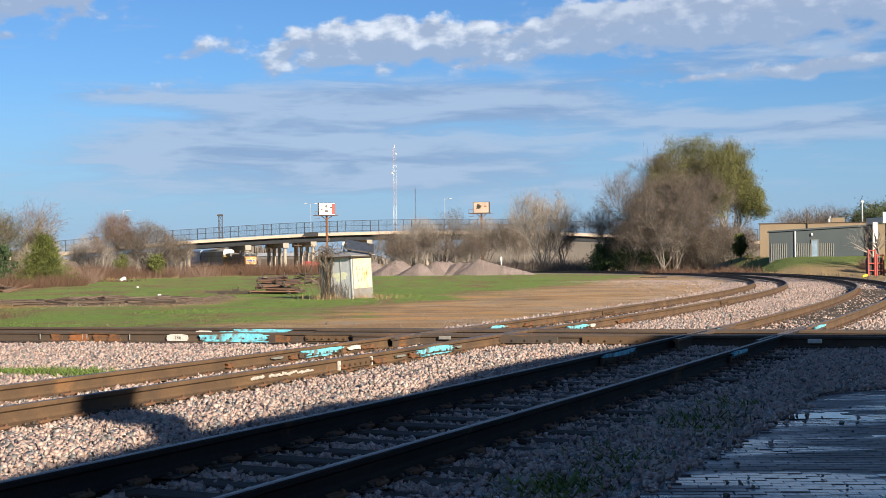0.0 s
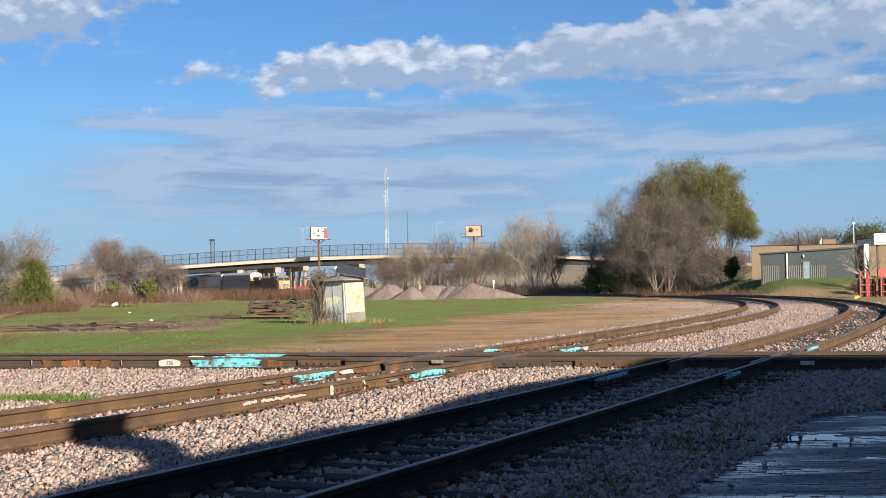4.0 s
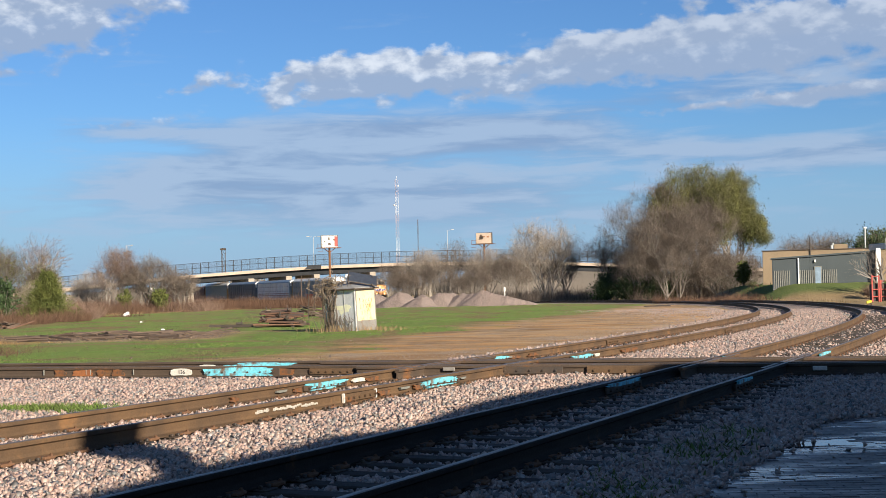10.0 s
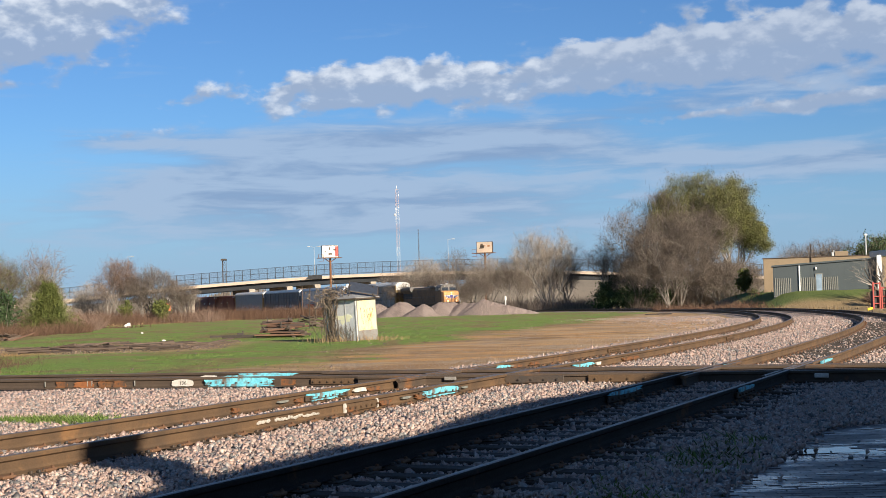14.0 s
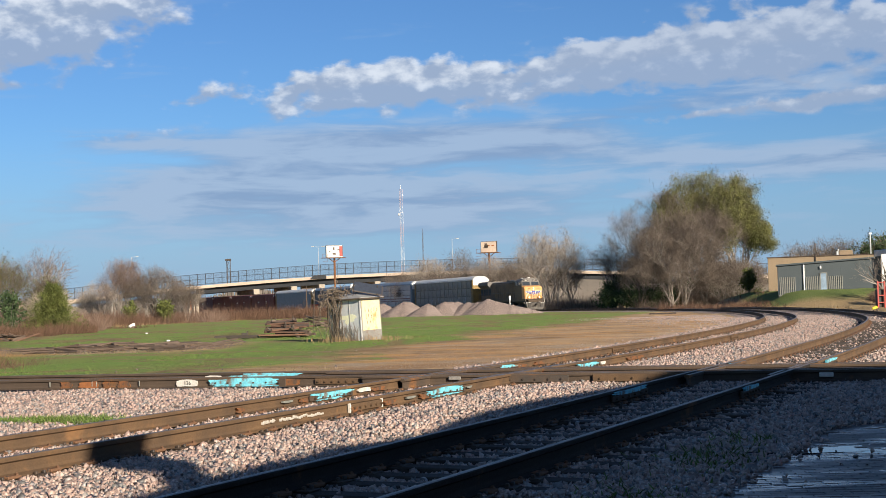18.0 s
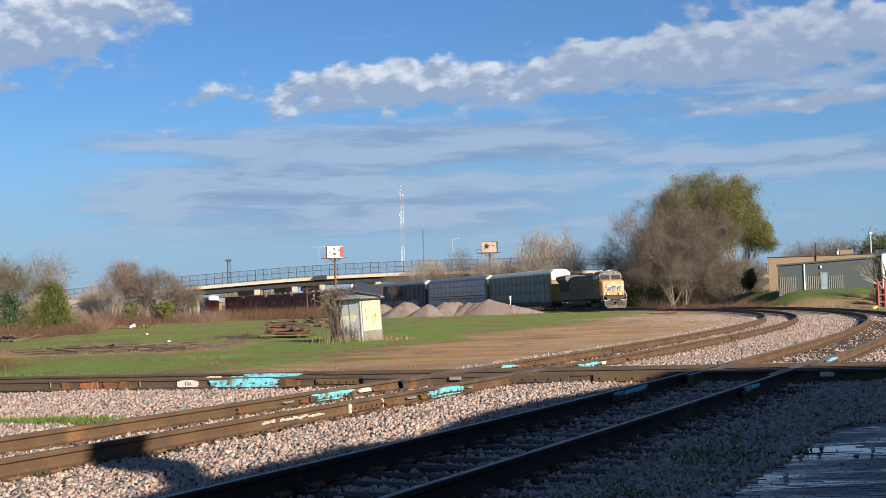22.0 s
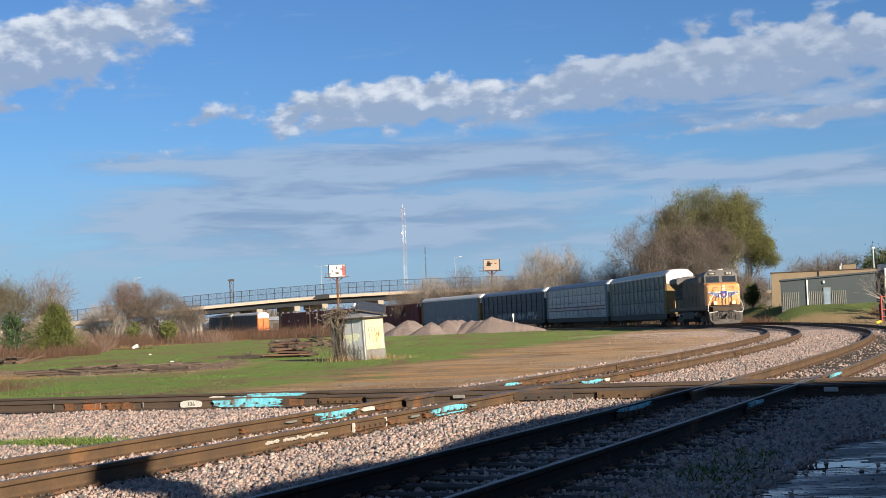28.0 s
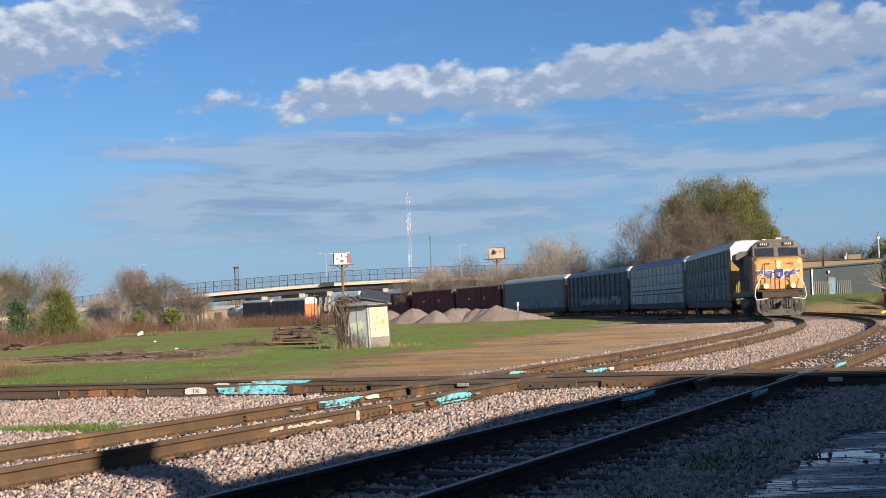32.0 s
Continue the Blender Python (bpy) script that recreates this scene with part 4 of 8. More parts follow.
    for k, (x, y) in enumerate(at):
        ob = part("stone", stones_mesh("stone", np.array([(x, y, BASE + 0.010)]), 0.026, 60 + k), CLODS)
        tagged(ob, "loose dark stone lying on wet brick paving", "stone", group="stones on the paving")
    # fine gravel that thins out from the tracks over the bare earth
    n = 150000
    y = np.sqrt(r.uniform(23.0 ** 2, 64.0 ** 2, n))
    x = y * r.uniform(-0.34, 0.30, n)
    s, o = curve_frame(x, y)
    hv = (x - H0.x) * HNOR.x + (y - H0.y) * HNOR.y
    wave = np.sin(x * 0.7 + 1.3 * np.sin(y * 0.5)) * 0.5 + 0.5
    odds = np.maximum(np.clip((o + 9.0) / 6.4, 0, 1) ** 2 * 0.8, np.clip((4.4 - hv) / 3.0, 0, 1) * (0.4 + 0.6 * wave))
    ok = (hv > 1.2) & (o < -2.3) & (r.random(n) < odds)
    x, y = x[ok], y[ok]
    ob = part("fine_gravel", stones_mesh("fine_gravel", np.stack([x, y, land(x, y) - 0.005], -1), 0.012, 35), EARTH_STONES)
    tagged(ob, "fine pale gravel thinning out over bare earth", "gravel", kind="stuff")
    n = 60000
    y = np.sqrt(r.uniform(40.0 ** 2, 100.0 ** 2, n))
    x = y * r.uniform(-0.1, 0.30, n)
    s, o = curve_frame(x, y)
    ok = (o < -2.4) & (r.random(n) < np.clip((o + 3.0 + (y - 36) * 0.20) / 9.0, 0, 1) ** 2.0)
    x, y = x[ok], y[ok]
    ob = part("fine_gravel", stones_mesh("fine_gravel", np.stack([x, y, land(x, y) + 0.005], -1), 0.030, 38), STONES)
    tagged(ob, "pale pinkish gravel spilt beside the curve", "gravel", kind="stuff")
    # dark clods of earth in the grass, thick on the churned strip
    n = 2200
    y = np.sqrt(r.uniform(28.0 ** 2, 95.0 ** 2, n))
    x = y * r.uniform(-0.36, 0.16, n)
    churned = np.sin(x * 0.45 + 1.1 * np.sin(y * 0.23)) * np.sin(y * 0.37 + 0.2 * x)
    ok = (x < -2.0 + (y - 29) * 0.24) & (churned > r.normal(0.45, 0.25, n))
    k = 3600
    sx = r.uniform(-19.0, -8.0, k)
    x, y = np.concatenate([x[ok], sx]), np.concatenate([y[ok], 52.5 - (sx + 16) * 0.33 + r.normal(0, 1.9, k)])
    ob = part("earth_clods", stones_mesh("earth_clods", np.stack([x, y, land(x, y) - 0.012], -1), 0.042, 36), CLODS)
    tagged(ob, "dark clods of earth lying in grass", "clods", kind="stuff")
    # single pebbles strewn over the bare earth
    n = 4500
    y = np.sqrt(r.uniform(26.5 ** 2, 95 ** 2, n))
    x = y * r.uniform(-0.34, 0.34, n)
    ok = (x > -5.0 + (y - 29) * 0.2 + r.normal(0, 2.0, n))
    x, y = x[ok], y[ok]
    z = land(x, y) + 0.01
    ob = part("pebbles", stones_mesh("pebbles", np.stack([x, y, z], -1), 0.014, 34), EARTH_STONES)
    tagged(ob, "pale pebbles strewn over bare earth", "pebbles", kind="stuff")


def build_pavement():
    """Wet brick platform paving beside the near track."""
    def xy(s, o):
        return on_curve(s, o)[:2]
    pav = Shape()
    c = [xy(-96, 6.95), xy(-60, 6.95), xy(-60, 18), xy(-96, 18)]
    pav.sweep([[(p[0], p[1], BASE - 0.09) for p in c], [(p[0], p[1], BASE - 0.009) for p in c]])
    slab = part("pavement", pav, MORTAR)
    tagged(slab, "old wet brick paving with puddles and mossy joints", "pavement", kind="structure")
    r = np.random.default_rng(8)
    brick = Shape().box(0, 0, 0, 0.192, 0.099, 0.06, 0.006).mesh("brick")
    brick.materials.append(PAVER)
    turn = -3.0
    ct, st = math.cos(radians(turn)), math.sin(radians(turn))
    near, rest = [], []
    for j in range(-20, 136):
        for i in range(-30, 62):
            u, v = (i + 0.5 * (j % 2)) * 0.1945 + r.normal(0, 0.002), j * 0.103 + 6.0 + r.normal(0, 0.0015)
            x, y = u * ct - v * st, u * st + v * ct
            s, o = curve_frame(np.array([x]), np.array([y]))
            if o[0] < 7.0 + r.uniform(-0.05, 0.12) or y > 19.5 or y < 6.5 or abs(x) > y * 0.36 + 0.4:
                continue
            z = BASE - 0.03 + 0.008 * math.sin(x * 2.3 + 1.0) * math.sin(y * 1.9) + r.normal(0, 0.0014)
            (near if 7.9 < y < 11.6 and x < 4.4 else rest).append((x, y, z, r.normal(0, 0.3), r.normal(0, 0.7)))
    r.shuffle(near)
    for k, (x, y, z, tx, tz) in enumerate(near[:300]):
        b = new("brick", brick)
        b.parent = slab
        b.matrix_basis = pose(x, y, z, tx, tx * 0.5, turn + tz)
    sh_v, sh_f = [], []
    bv = np.array([v.co[:] for v in brick.vertices])
    bf = [tuple(p.vertices) for p in brick.polygons]
    for x, y, z, tx, tz in near[300:] + rest:
        m = np.array(pose(x, y, z, tx, tx * 0.5, turn + tz))
        k = len(sh_v) * len(bv)
        sh_v.append(bv @ m[:3, :3].T + m[:3, 3])
        sh_f.extend(tuple(i + k for i in f) for f in bf)
    me = bpy.data.meshes.new("brick_field")
    me.from_pydata(np.concatenate(sh_v).tolist(), [], sh_f)
    tagged(part("brick_field", me, PAVER, slab), kind="stuff")
    # shallow water standing in the low places
    for k, (px, py, rx, ry) in enumerate(((4.15, 12.5, 1.10, 0.42), (5.6, 12.9, 1.0, 0.35), (4.3, 11.05, 1.1, 0.10))):
        rr = np.random.default_rng(40 + k)
        ring, N = [], 96
        ph = rr.uniform(0, 6.28, 4)
        for q in range(N):
            t = 2 * math.pi * q / N
            f = 1 + 0.20 * math.sin(3 * t + ph[0]) + 0.14 * math.sin(5 * t + ph[1]) + 0.1 * math.sin(11 * t + ph[2]) + 0.08 * math.sin(23 * t + ph[3])
            ring.append((px + rx * f * math.cos(t), py + ry * f * math.sin(t)))
        pud = Shape().sweep([[(x, y, BASE - 0.03) for x, y in ring], [(x, y, BASE + 0.001) for x, y in ring]])
        tagged(part("puddle", pud, WATER), "shallow rainwater puddle on wet brick paving", "puddle", group="puddles on the platform")


def build_shade_building():
    """Unseen building behind the camera, its outline set from shade on the near track."""
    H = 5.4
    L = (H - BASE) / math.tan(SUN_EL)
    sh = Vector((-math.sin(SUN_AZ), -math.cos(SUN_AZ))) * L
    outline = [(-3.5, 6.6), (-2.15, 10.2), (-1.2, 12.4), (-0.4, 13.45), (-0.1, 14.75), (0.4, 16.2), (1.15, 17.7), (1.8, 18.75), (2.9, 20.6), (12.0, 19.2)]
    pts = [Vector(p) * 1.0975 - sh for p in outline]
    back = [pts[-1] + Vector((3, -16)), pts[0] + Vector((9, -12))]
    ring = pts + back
    st = thing("unseen_shade_building", "unseen brick building shaped to cast shade over the near track", "building")
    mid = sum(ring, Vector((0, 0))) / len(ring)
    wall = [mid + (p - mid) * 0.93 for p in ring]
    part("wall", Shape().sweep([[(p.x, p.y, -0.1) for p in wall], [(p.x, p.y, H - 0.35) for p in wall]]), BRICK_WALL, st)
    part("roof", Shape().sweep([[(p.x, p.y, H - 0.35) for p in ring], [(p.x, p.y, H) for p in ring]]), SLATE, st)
    # an added leaning stack, its rings set from the shade wanted over the rails
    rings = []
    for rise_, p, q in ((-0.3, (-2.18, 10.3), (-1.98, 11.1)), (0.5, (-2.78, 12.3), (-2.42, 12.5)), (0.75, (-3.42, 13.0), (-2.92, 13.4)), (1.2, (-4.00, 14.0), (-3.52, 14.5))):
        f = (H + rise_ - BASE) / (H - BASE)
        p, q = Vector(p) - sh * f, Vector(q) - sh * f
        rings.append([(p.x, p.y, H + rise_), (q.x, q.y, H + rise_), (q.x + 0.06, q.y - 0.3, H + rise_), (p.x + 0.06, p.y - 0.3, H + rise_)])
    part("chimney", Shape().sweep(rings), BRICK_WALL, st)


build_ground()
build_beds()
MAIN_TRACK, SECOND_TRACK, CROSS_TRACK = build_tracks()
scatter_stones()
build_pavement()
build_shade_building()


# ---- the train: x forwards, z up from the head of the rail ----
def wheelset(parent, x, r=0.48, name="wheelset"):
    s = Shape()
    for y in (-0.76, 0.76):
        s.rod((0, y - 0.065, 0), (0, y + 0.065, 0), r, sides=20)
        sg = 1 if y > 0 else -1
        s.rod((0, y - sg * 0.075, 0), (0, y - sg * 0.045, 0), r + 0.03, sides=20)
        s.rod((0, y + sg * 0.065, 0), (0, y + sg * 0.11, 0), 0.16, sides=10)
    s.rod((0, -0.95, 0), (0, 0.95, 0), 0.08, sides=8)
    return part(name, s, STEEL, parent, at=pose(x, 0, r))


def bogie(parent, x, axles, span, r=0.48):
    """Side frames, springs and bolster of a truck; its wheelsets are parts of their own."""
    s = Shape()
    for y in (-1.02, 1.02):
        out = [(x - span / 2 - 0.35, 0.50), (x - span / 2 - 0.2, 0.72), (x - 0.5, 0.80), (x + 0.5, 0.80), (x + span / 2 + 0.2, 0.72), (x + span / 2 + 0.35, 0.50),
               (x + span / 2 - 0.25, 0.44), (x + 0.55, 0.30), (x - 0.55, 0.30), (x - span / 2 + 0.25, 0.44)]
        s.prism(out, "y", y - 0.07, y + 0.07)
        for a in axles:
            s.box(a, y, 0.5, 0.34, 0.2, 0.34, 0.04)
        for k in (-0.18, 0, 0.18):
            s.rod((x + k, y, 0.36), (x + k, y, 0.62), 0.08, sides=8)
    s.box(x, 0, 0.62, 0.6, 2.2, 0.3, 0.03)
    part("truck_frame", s, BLACK, parent)
    return [wheelset(parent, a, r) for a in axles]


def coupler(parent, x, sg):
    s = Shape().box(x, 0, 0.87, 0.7, 0.16, 0.18, 0.02).box(x + sg * 0.36, 0.05, 0.87, 0.26, 0.3, 0.3, 0.05)
    part("coupler", s, BLACK, parent)


WHEELS = []


def locomotive():
    t = thing("diesel_locomotive", "yellow and grey diesel freight locomotive with lit headlamps", "locomotive")
    # frame, tank and running gear
    part("underframe", Shape().box(-0.2, 0, 1.50, 20.9, 2.9, 0.42, 0.03).box(-0.2, 0, 1.22, 20.4, 1.5, 0.3), BLACK, t)
    tank = Shape().prism([(-1.45, 1.2), (1.45, 1.2), (1.45, 0.62), (1.15, 0.30), (-1.15, 0.30), (-1.45, 0.62)], "x", -3.1, 3.2)
    part("fuel_tank", tank, BLACK, t)
    tanks = Shape()
    for x in (3.9, 4.6):
        tanks.rod((x - 0.28, -1.25, 0.95), (x + 0.28, -1.25, 0.95), 0.24, sides=12)
    part("air_reservoir", tanks, LOCO_GREY, t)
    part("sill", Shape().box(-0.2, -1.47, 1.55, 20.6, 0.05, 0.30, 0.01).box(-0.2, 1.47, 1.55, 20.6, 0.05, 0.30, 0.01), YELLOW_SHADED, t)
    for x, ax in ((6.2, (4.35, 6.2, 8.05)), (-6.6, (-8.45, -6.6, -4.75))):
        WHEELS.extend((w_, 0.53) for w_ in bogie(t, x, ax, 3.7, 0.53))
    # long hood with its doors, and the flared radiators behind
    hood = Shape().prism([(-0.98, 1.72), (-0.98, 4.1), (-0.72, 4.38), (0.72, 4.38), (0.98, 4.1), (0.98, 1.72)], "x", -10.0, 6.6)
    part("long_hood", hood, YELLOW_SHADED, t)
    part("hood_top", Shape().prism([(-0.76, 4.385), (-0.6, 4.50), (0.6, 4.50), (0.76, 4.385)], "x", -5.2, 6.6), LOCO_GREY, t)
    rad = Shape().prism([(-1.0, 3.55), (-1.52, 4.12), (-1.52, 4.52), (-1.2, 4.68), (1.2, 4.68), (1.52, 4.52), (1.52, 4.12), (1.0, 3.55)], "x", -10.0, -5.4)
    part("radiator_wing", rad, LOCO_GREY, t)
    for i in range(3):
        part("fan", Shape().rod((-9.2 + i * 1.5, 0, 4.68), (-9.2 + i * 1.5, 0, 4.78), 0.6, sides=18), STEEL, t)
    for i in range(13):
        for y in (-0.995, 0.995):
            d = Shape().box(-4.9 + i * 0.86, y, 2.9, 0.76, 0.03, 1.9, 0.012).box(-5.1 + i * 0.86, y * 1.02, 2.9, 0.05, 0.02, 0.12)
            part("hood_door", d, YELLOW_SHADED, t)
    for i in range(4):
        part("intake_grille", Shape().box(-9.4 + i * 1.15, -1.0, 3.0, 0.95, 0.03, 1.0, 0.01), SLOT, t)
    part("exhaust_stack", Shape().box(0.6, 0, 4.62, 1.1, 0.7, 0.28, 0.04), STEEL, t)
    part("dynamic_brake_housing", Shape().box(4.4, 0, 4.45, 2.6, 2.35, 0.42, 0.08), LOCO_GREY, t)
    # cab: grey upper part, yellow lower part and full-width nose
    lower = Shape().prism([(-1.5, 1.74), (-1.5, 3.72), (1.5, 3.72), (1.5, 1.74)], "x", 6.65, 9.3)
    part("cab_lower", lower, YELLOW_SHADED, t)
    roof = [(-1.5, 3.722), (-1.5, 4.36), (-1.12, 4.72), (-0.55, 4.84), (0.55, 4.84), (1.12, 4.72), (1.5, 4.36), (1.5, 3.722)]
    cabtop = Shape().sweep([[(x, y, z) for y, z in roof] for x in (6.5, 8.98)])
    part("cab_roof", cabtop, LOCO_GREY, t)
    # nose, its front leaning back towards the windows
    rings = []
    for x, wd, top in ((9.302, 1.5, 3.70), (9.9, 1.47, 3.62), (10.16, 1.42, 3.52), (10.25, 1.30, 3.38)):
        rings.append([(x, -wd, 1.74), (x, -wd, top - 0.15), (x, -wd + 0.22, top), (x, wd - 0.22, top), (x, wd, top - 0.15), (x, wd, 1.74)])
    part("nose", Shape().sweep(rings), YELLOW, t)
    visor = Shape().sweep([[(8.985, -1.47, 3.73), (8.985, -1.47, 4.40), (8.985, -1.08, 4.70), (8.985, 1.08, 4.70), (8.985, 1.47, 4.40), (8.985, 1.47, 3.73)],
                           [(9.28, -1.42, 3.73), (9.05, -1.42, 4.40), (9.03, -1.05, 4.66), (9.03, 1.05, 4.66), (9.05, 1.42, 4.40), (9.28, 1.42, 3.73)]])
    part("windscreen_frame", visor, LOCO_GREY, t)
    tilt = Matrix.Rotation(radians(-17), 3, "Y")
    for y in (-0.72, 0.72):
        w_ = part("windscreen", Shape().box(9.205, y, 4.02, 0.03, 1.12, 0.50, 0.02, tilt), GLASS, t, "dark sloping cab window")
        part("window_rim", Shape().box(9.19, y, 4.02, 0.025, 1.22, 0.60, 0.02, tilt), BLACK, w_)
        part("wiper", Shape().rod((9.26, y - 0.25, 3.86), (9.19, y + 0.15, 4.16), 0.012), BLACK, w_)
        b = part("number_board", Shape().box(9.10, y * 1.02, 4.52, 0.10, 0.66, 0.22, 0.02), BLACK, t, "dark number board with pale bars")
        part("bars", Shape().box(9.155, y * 1.02 - 0.17, 4.52, 0.012, 0.05, 0.12).box(9.155, y * 1.02 - 0.06, 4.52, 0.012, 0.07, 0.12).box(9.155, y * 1.02 + 0.06, 4.52, 0.012, 0.06, 0.12).box(9.155, y * 1.02 + 0.17, 4.52, 0.012, 0.05, 0.12), WHITE_MARK, b)
    for y in (-1.515, 1.515):
        for x in (7.25, 8.15):
            part("side_window", Shape().box(x, y, 4.05, 0.72, 0.03, 0.55, 0.02), GLASS, t)
        part("mirror", Shape().box(8.8, y * 1.09, 4.0, 0.05, 0.22, 0.35, 0.02), BLACK, t)
    part("roof_dome", Shape().box(7.6, 0.3, 4.9, 0.6, 0.4, 0.12, 0.05), WHITE, t)
    part("roof_dome", Shape().box(7.0, -0.5, 4.89, 0.4, 0.3, 0.1, 0.04), WHITE, t)
    horn = Shape()
    for k in (-0.16, 0, 0.16):
        horn.rod((6.9, k + 0.8, 4.95), (7.35, k + 0.8, 4.98), 0.03, 0.08, 8)
    part("horn", horn.box(6.95, 0.8, 4.86, 0.1, 0.4, 0.14), STEEL, t)
    # headlamps, ditch lamps, emblem
    part("headlamp_housing", Shape().box(10.20, 0, 3.22, 0.16, 0.40, 0.62, 0.05), YELLOW, t)
    for z in (3.09, 3.36):
        part("headlamp", Shape().rod((10.285, 0, z), (10.31, 0, z), 0.115, sides=16), LAMP_GLOW, t, "lit round headlamp")
    for y in (-0.80, 0.80):
        part("ditch_lamp_box", Shape().box(10.42, y, 1.92, 0.2, 0.34, 0.34, 0.04), YELLOW, t)
        part("ditch_lamp", Shape().rod((10.525, y, 1.92), (10.55, y, 1.92), 0.15, sides=16), LAMP_GLOW, t, "lit round ditch lamp")
    em = part("emblem_wing", Shape().prism([(-1.32, 2.86), (-0.40, 2.82), (-0.40, 2.45), (-0.62, 2.42), (-0.72, 2.56), (-0.95, 2.60), (-1.05, 2.70), (-1.25, 2.74)], "x", 10.30, 10.318), LOGO_BLUE, t, "blue wing emblem with pale rim")
    part("emblem_wing", Shape().prism([(1.32, 2.86), (0.40, 2.82), (0.40, 2.45), (0.62, 2.42), (0.72, 2.56), (0.95, 2.60), (1.05, 2.70), (1.25, 2.74)], "x", 10.30, 10.318), LOGO_BLUE, t)
    part("emblem_rim", Shape().prism([(-1.38, 2.90), (1.38, 2.90), (1.28, 2.72), (0.98, 2.57), (0.74, 2.53), (0.62, 2.39), (0.38, 2.42), (0.0, 2.28), (-0.38, 2.42), (-0.62, 2.39), (-0.74, 2.53), (-0.98, 2.57), (-1.28, 2.72)], "x", 10.27, 10.296), WHITE_MARK, t)
    for y in (-1, 1):
        for k, (z, e0, e1) in enumerate(((2.83, 0.34, 1.34), (2.76, 0.34, 1.22), (2.69, 0.34, 1.06), (2.62, 0.34, 0.90), (2.55, 0.34, 0.74))):
            part("feather_line", Shape().box(10.322, y * (e0 + e1) / 2, z - 0.012, 0.006, e1 - e0, 0.014), WHITE_MARK, t, "pale line between feathers")
    sh = part("emblem_shield", Shape().prism([(-0.27, 2.93), (0.27, 2.93), (0.27, 2.55), (0.0, 2.32), (-0.27, 2.55)], "x", 10.30, 10.33), LOGO_BLUE, t, "striped shield emblem")
    for k in (-0.15, -0.05, 0.05, 0.15):
        part("stripe", Shape().box(10.335, k, 2.58, 0.012, 0.045, 0.30), LOGO_RED if abs(k) > 0.1 else WHITE_MARK, sh)
    # front platform, plough, steps, handrails
    plat = Shape().box(10.55, 0, 1.62, 0.75, 2.75, 0.10, 0.02).box(10.82, 0, 1.40, 0.12, 2.2, 0.45, 0.03)
    part("front_platform", plat, DARK_RAIL, t, "blackened front platform")
    plough = Shape().sweep([[(10.55, -1.48, 1.16), (10.55, 1.48, 1.16), (10.55, 1.48, 0.42), (10.55, 1.15, 0.12), (10.55, -1.15, 0.12), (10.55, -1.48, 0.42)],
                            [(10.85, -1.46, 1.14), (10.85, 1.46, 1.14), (11.0, 1.40, 0.42), (11.08, 1.08, 0.12), (11.08, -1.08, 0.12), (11.0, -1.40, 0.42)]])
    part("snow_plough", plough, PILOT_GREY, t, "dusty grey plough plate")
    for y in (-0.98, 0.98):
        part("plough_step", Shape().box(11.02, y, 0.62, 0.06, 0.46, 0.46, 0.03), BLACK, t)
        part("ladder", Shape().rod((11.05, y - 0.15, 0.3), (10.95, y - 0.15, 1.1), 0.025).rod((11.05, y + 0.15, 0.3), (10.95, y + 0.15, 1.1), 0.025).rod((11.02, y - 0.15, 0.6), (11.02, y + 0.15, 0.6), 0.02), PILOT_GREY, t)
    coupler(t, 11.0, 1)
    for y in (-0.62, -0.45, -0.32, 0.32, 0.45, 0.62):
        hose = Shape().bar([(10.9, y, 1.25), (11.12, y, 1.05), (11.14, y * 0.95, 0.62), (11.05, y * 0.8, 0.55)], 0.03)
        part("hose", hose, BLACK, t)
    for y in (-1, 1):
        h = Shape().bar([(10.1, y * 1.10, 2.45), (10.55, y * 1.30, 2.05), (10.85, y * 1.46, 1.80), (10.85, y * 1.52, 1.30), (10.85, y * 1.42, 1.08)], 0.028, 6)
        h.bar([(10.3, y * 0.95, 2.95), (10.85, y * 0.95, 2.70), (10.85, y * 1.42, 1.95)], 0.03, 6)
        h.bar([(10.85, y * 1.42, 1.08), (10.85, y * 0.6, 1.2)], 0.03, 6)
        part("front_handrail", h, RAIL_WHITE, t)
        post = Shape().rod((10.86, y * 0.30, 1.6), (10.86, y * 0.30, 2.75), 0.03).rod((10.86, y * 0.55, 1.6), (10.86, y * 0.55, 2.72), 0.03).rod((10.86, y * 0.30, 2.73), (10.86, y * 0.55, 2.70), 0.03)
        part("platform_post", post, BLACK, t)
        g = Shape().bar([(6.4, y * 1.42, 2.75), (-10.0, y * 1.42, 2.75)], 0.025)
        part("side_rail", g, RAIL_WHITE if y > 0 else LOCO_GREY, t)
        for i in range(10):
            part("stanchion", Shape().rod((6.2 - i * 1.78, y * 1.42, 1.7), (6.2 - i * 1.78, y * 1.42, 2.75), 0.022), LOCO_GREY, t)
    for pts in ([(10.31, -0.95, 3.0), (10.4, -0.95, 3.02), (10.4, -0.95, 2.95)], [(10.3, 0.5, 3.28), (10.36, 0.5, 3.28), (10.36, 0.85, 3.30), (10.36, 0.85, 3.1)], [(10.3, -0.5, 3.28), (10.36, -0.5, 3.28), (10.36, -0.85, 3.30), (10.36, -0.85, 2.75)]):
        part("grab_iron", Shape().bar(pts, 0.019), BLACK, t)
    part("end_step", Shape().box(9.75, -1.42, 1.0, 0.5, 0.25, 0.06).box(9.75, -1.42, 0.6, 0.5, 0.25, 0.06).box(9.5, -1.42, 0.85, 0.04, 0.25, 0.8).box(10.0, -1.42, 0.85, 0.04, 0.25, 0.8), BLACK, t)
    return t


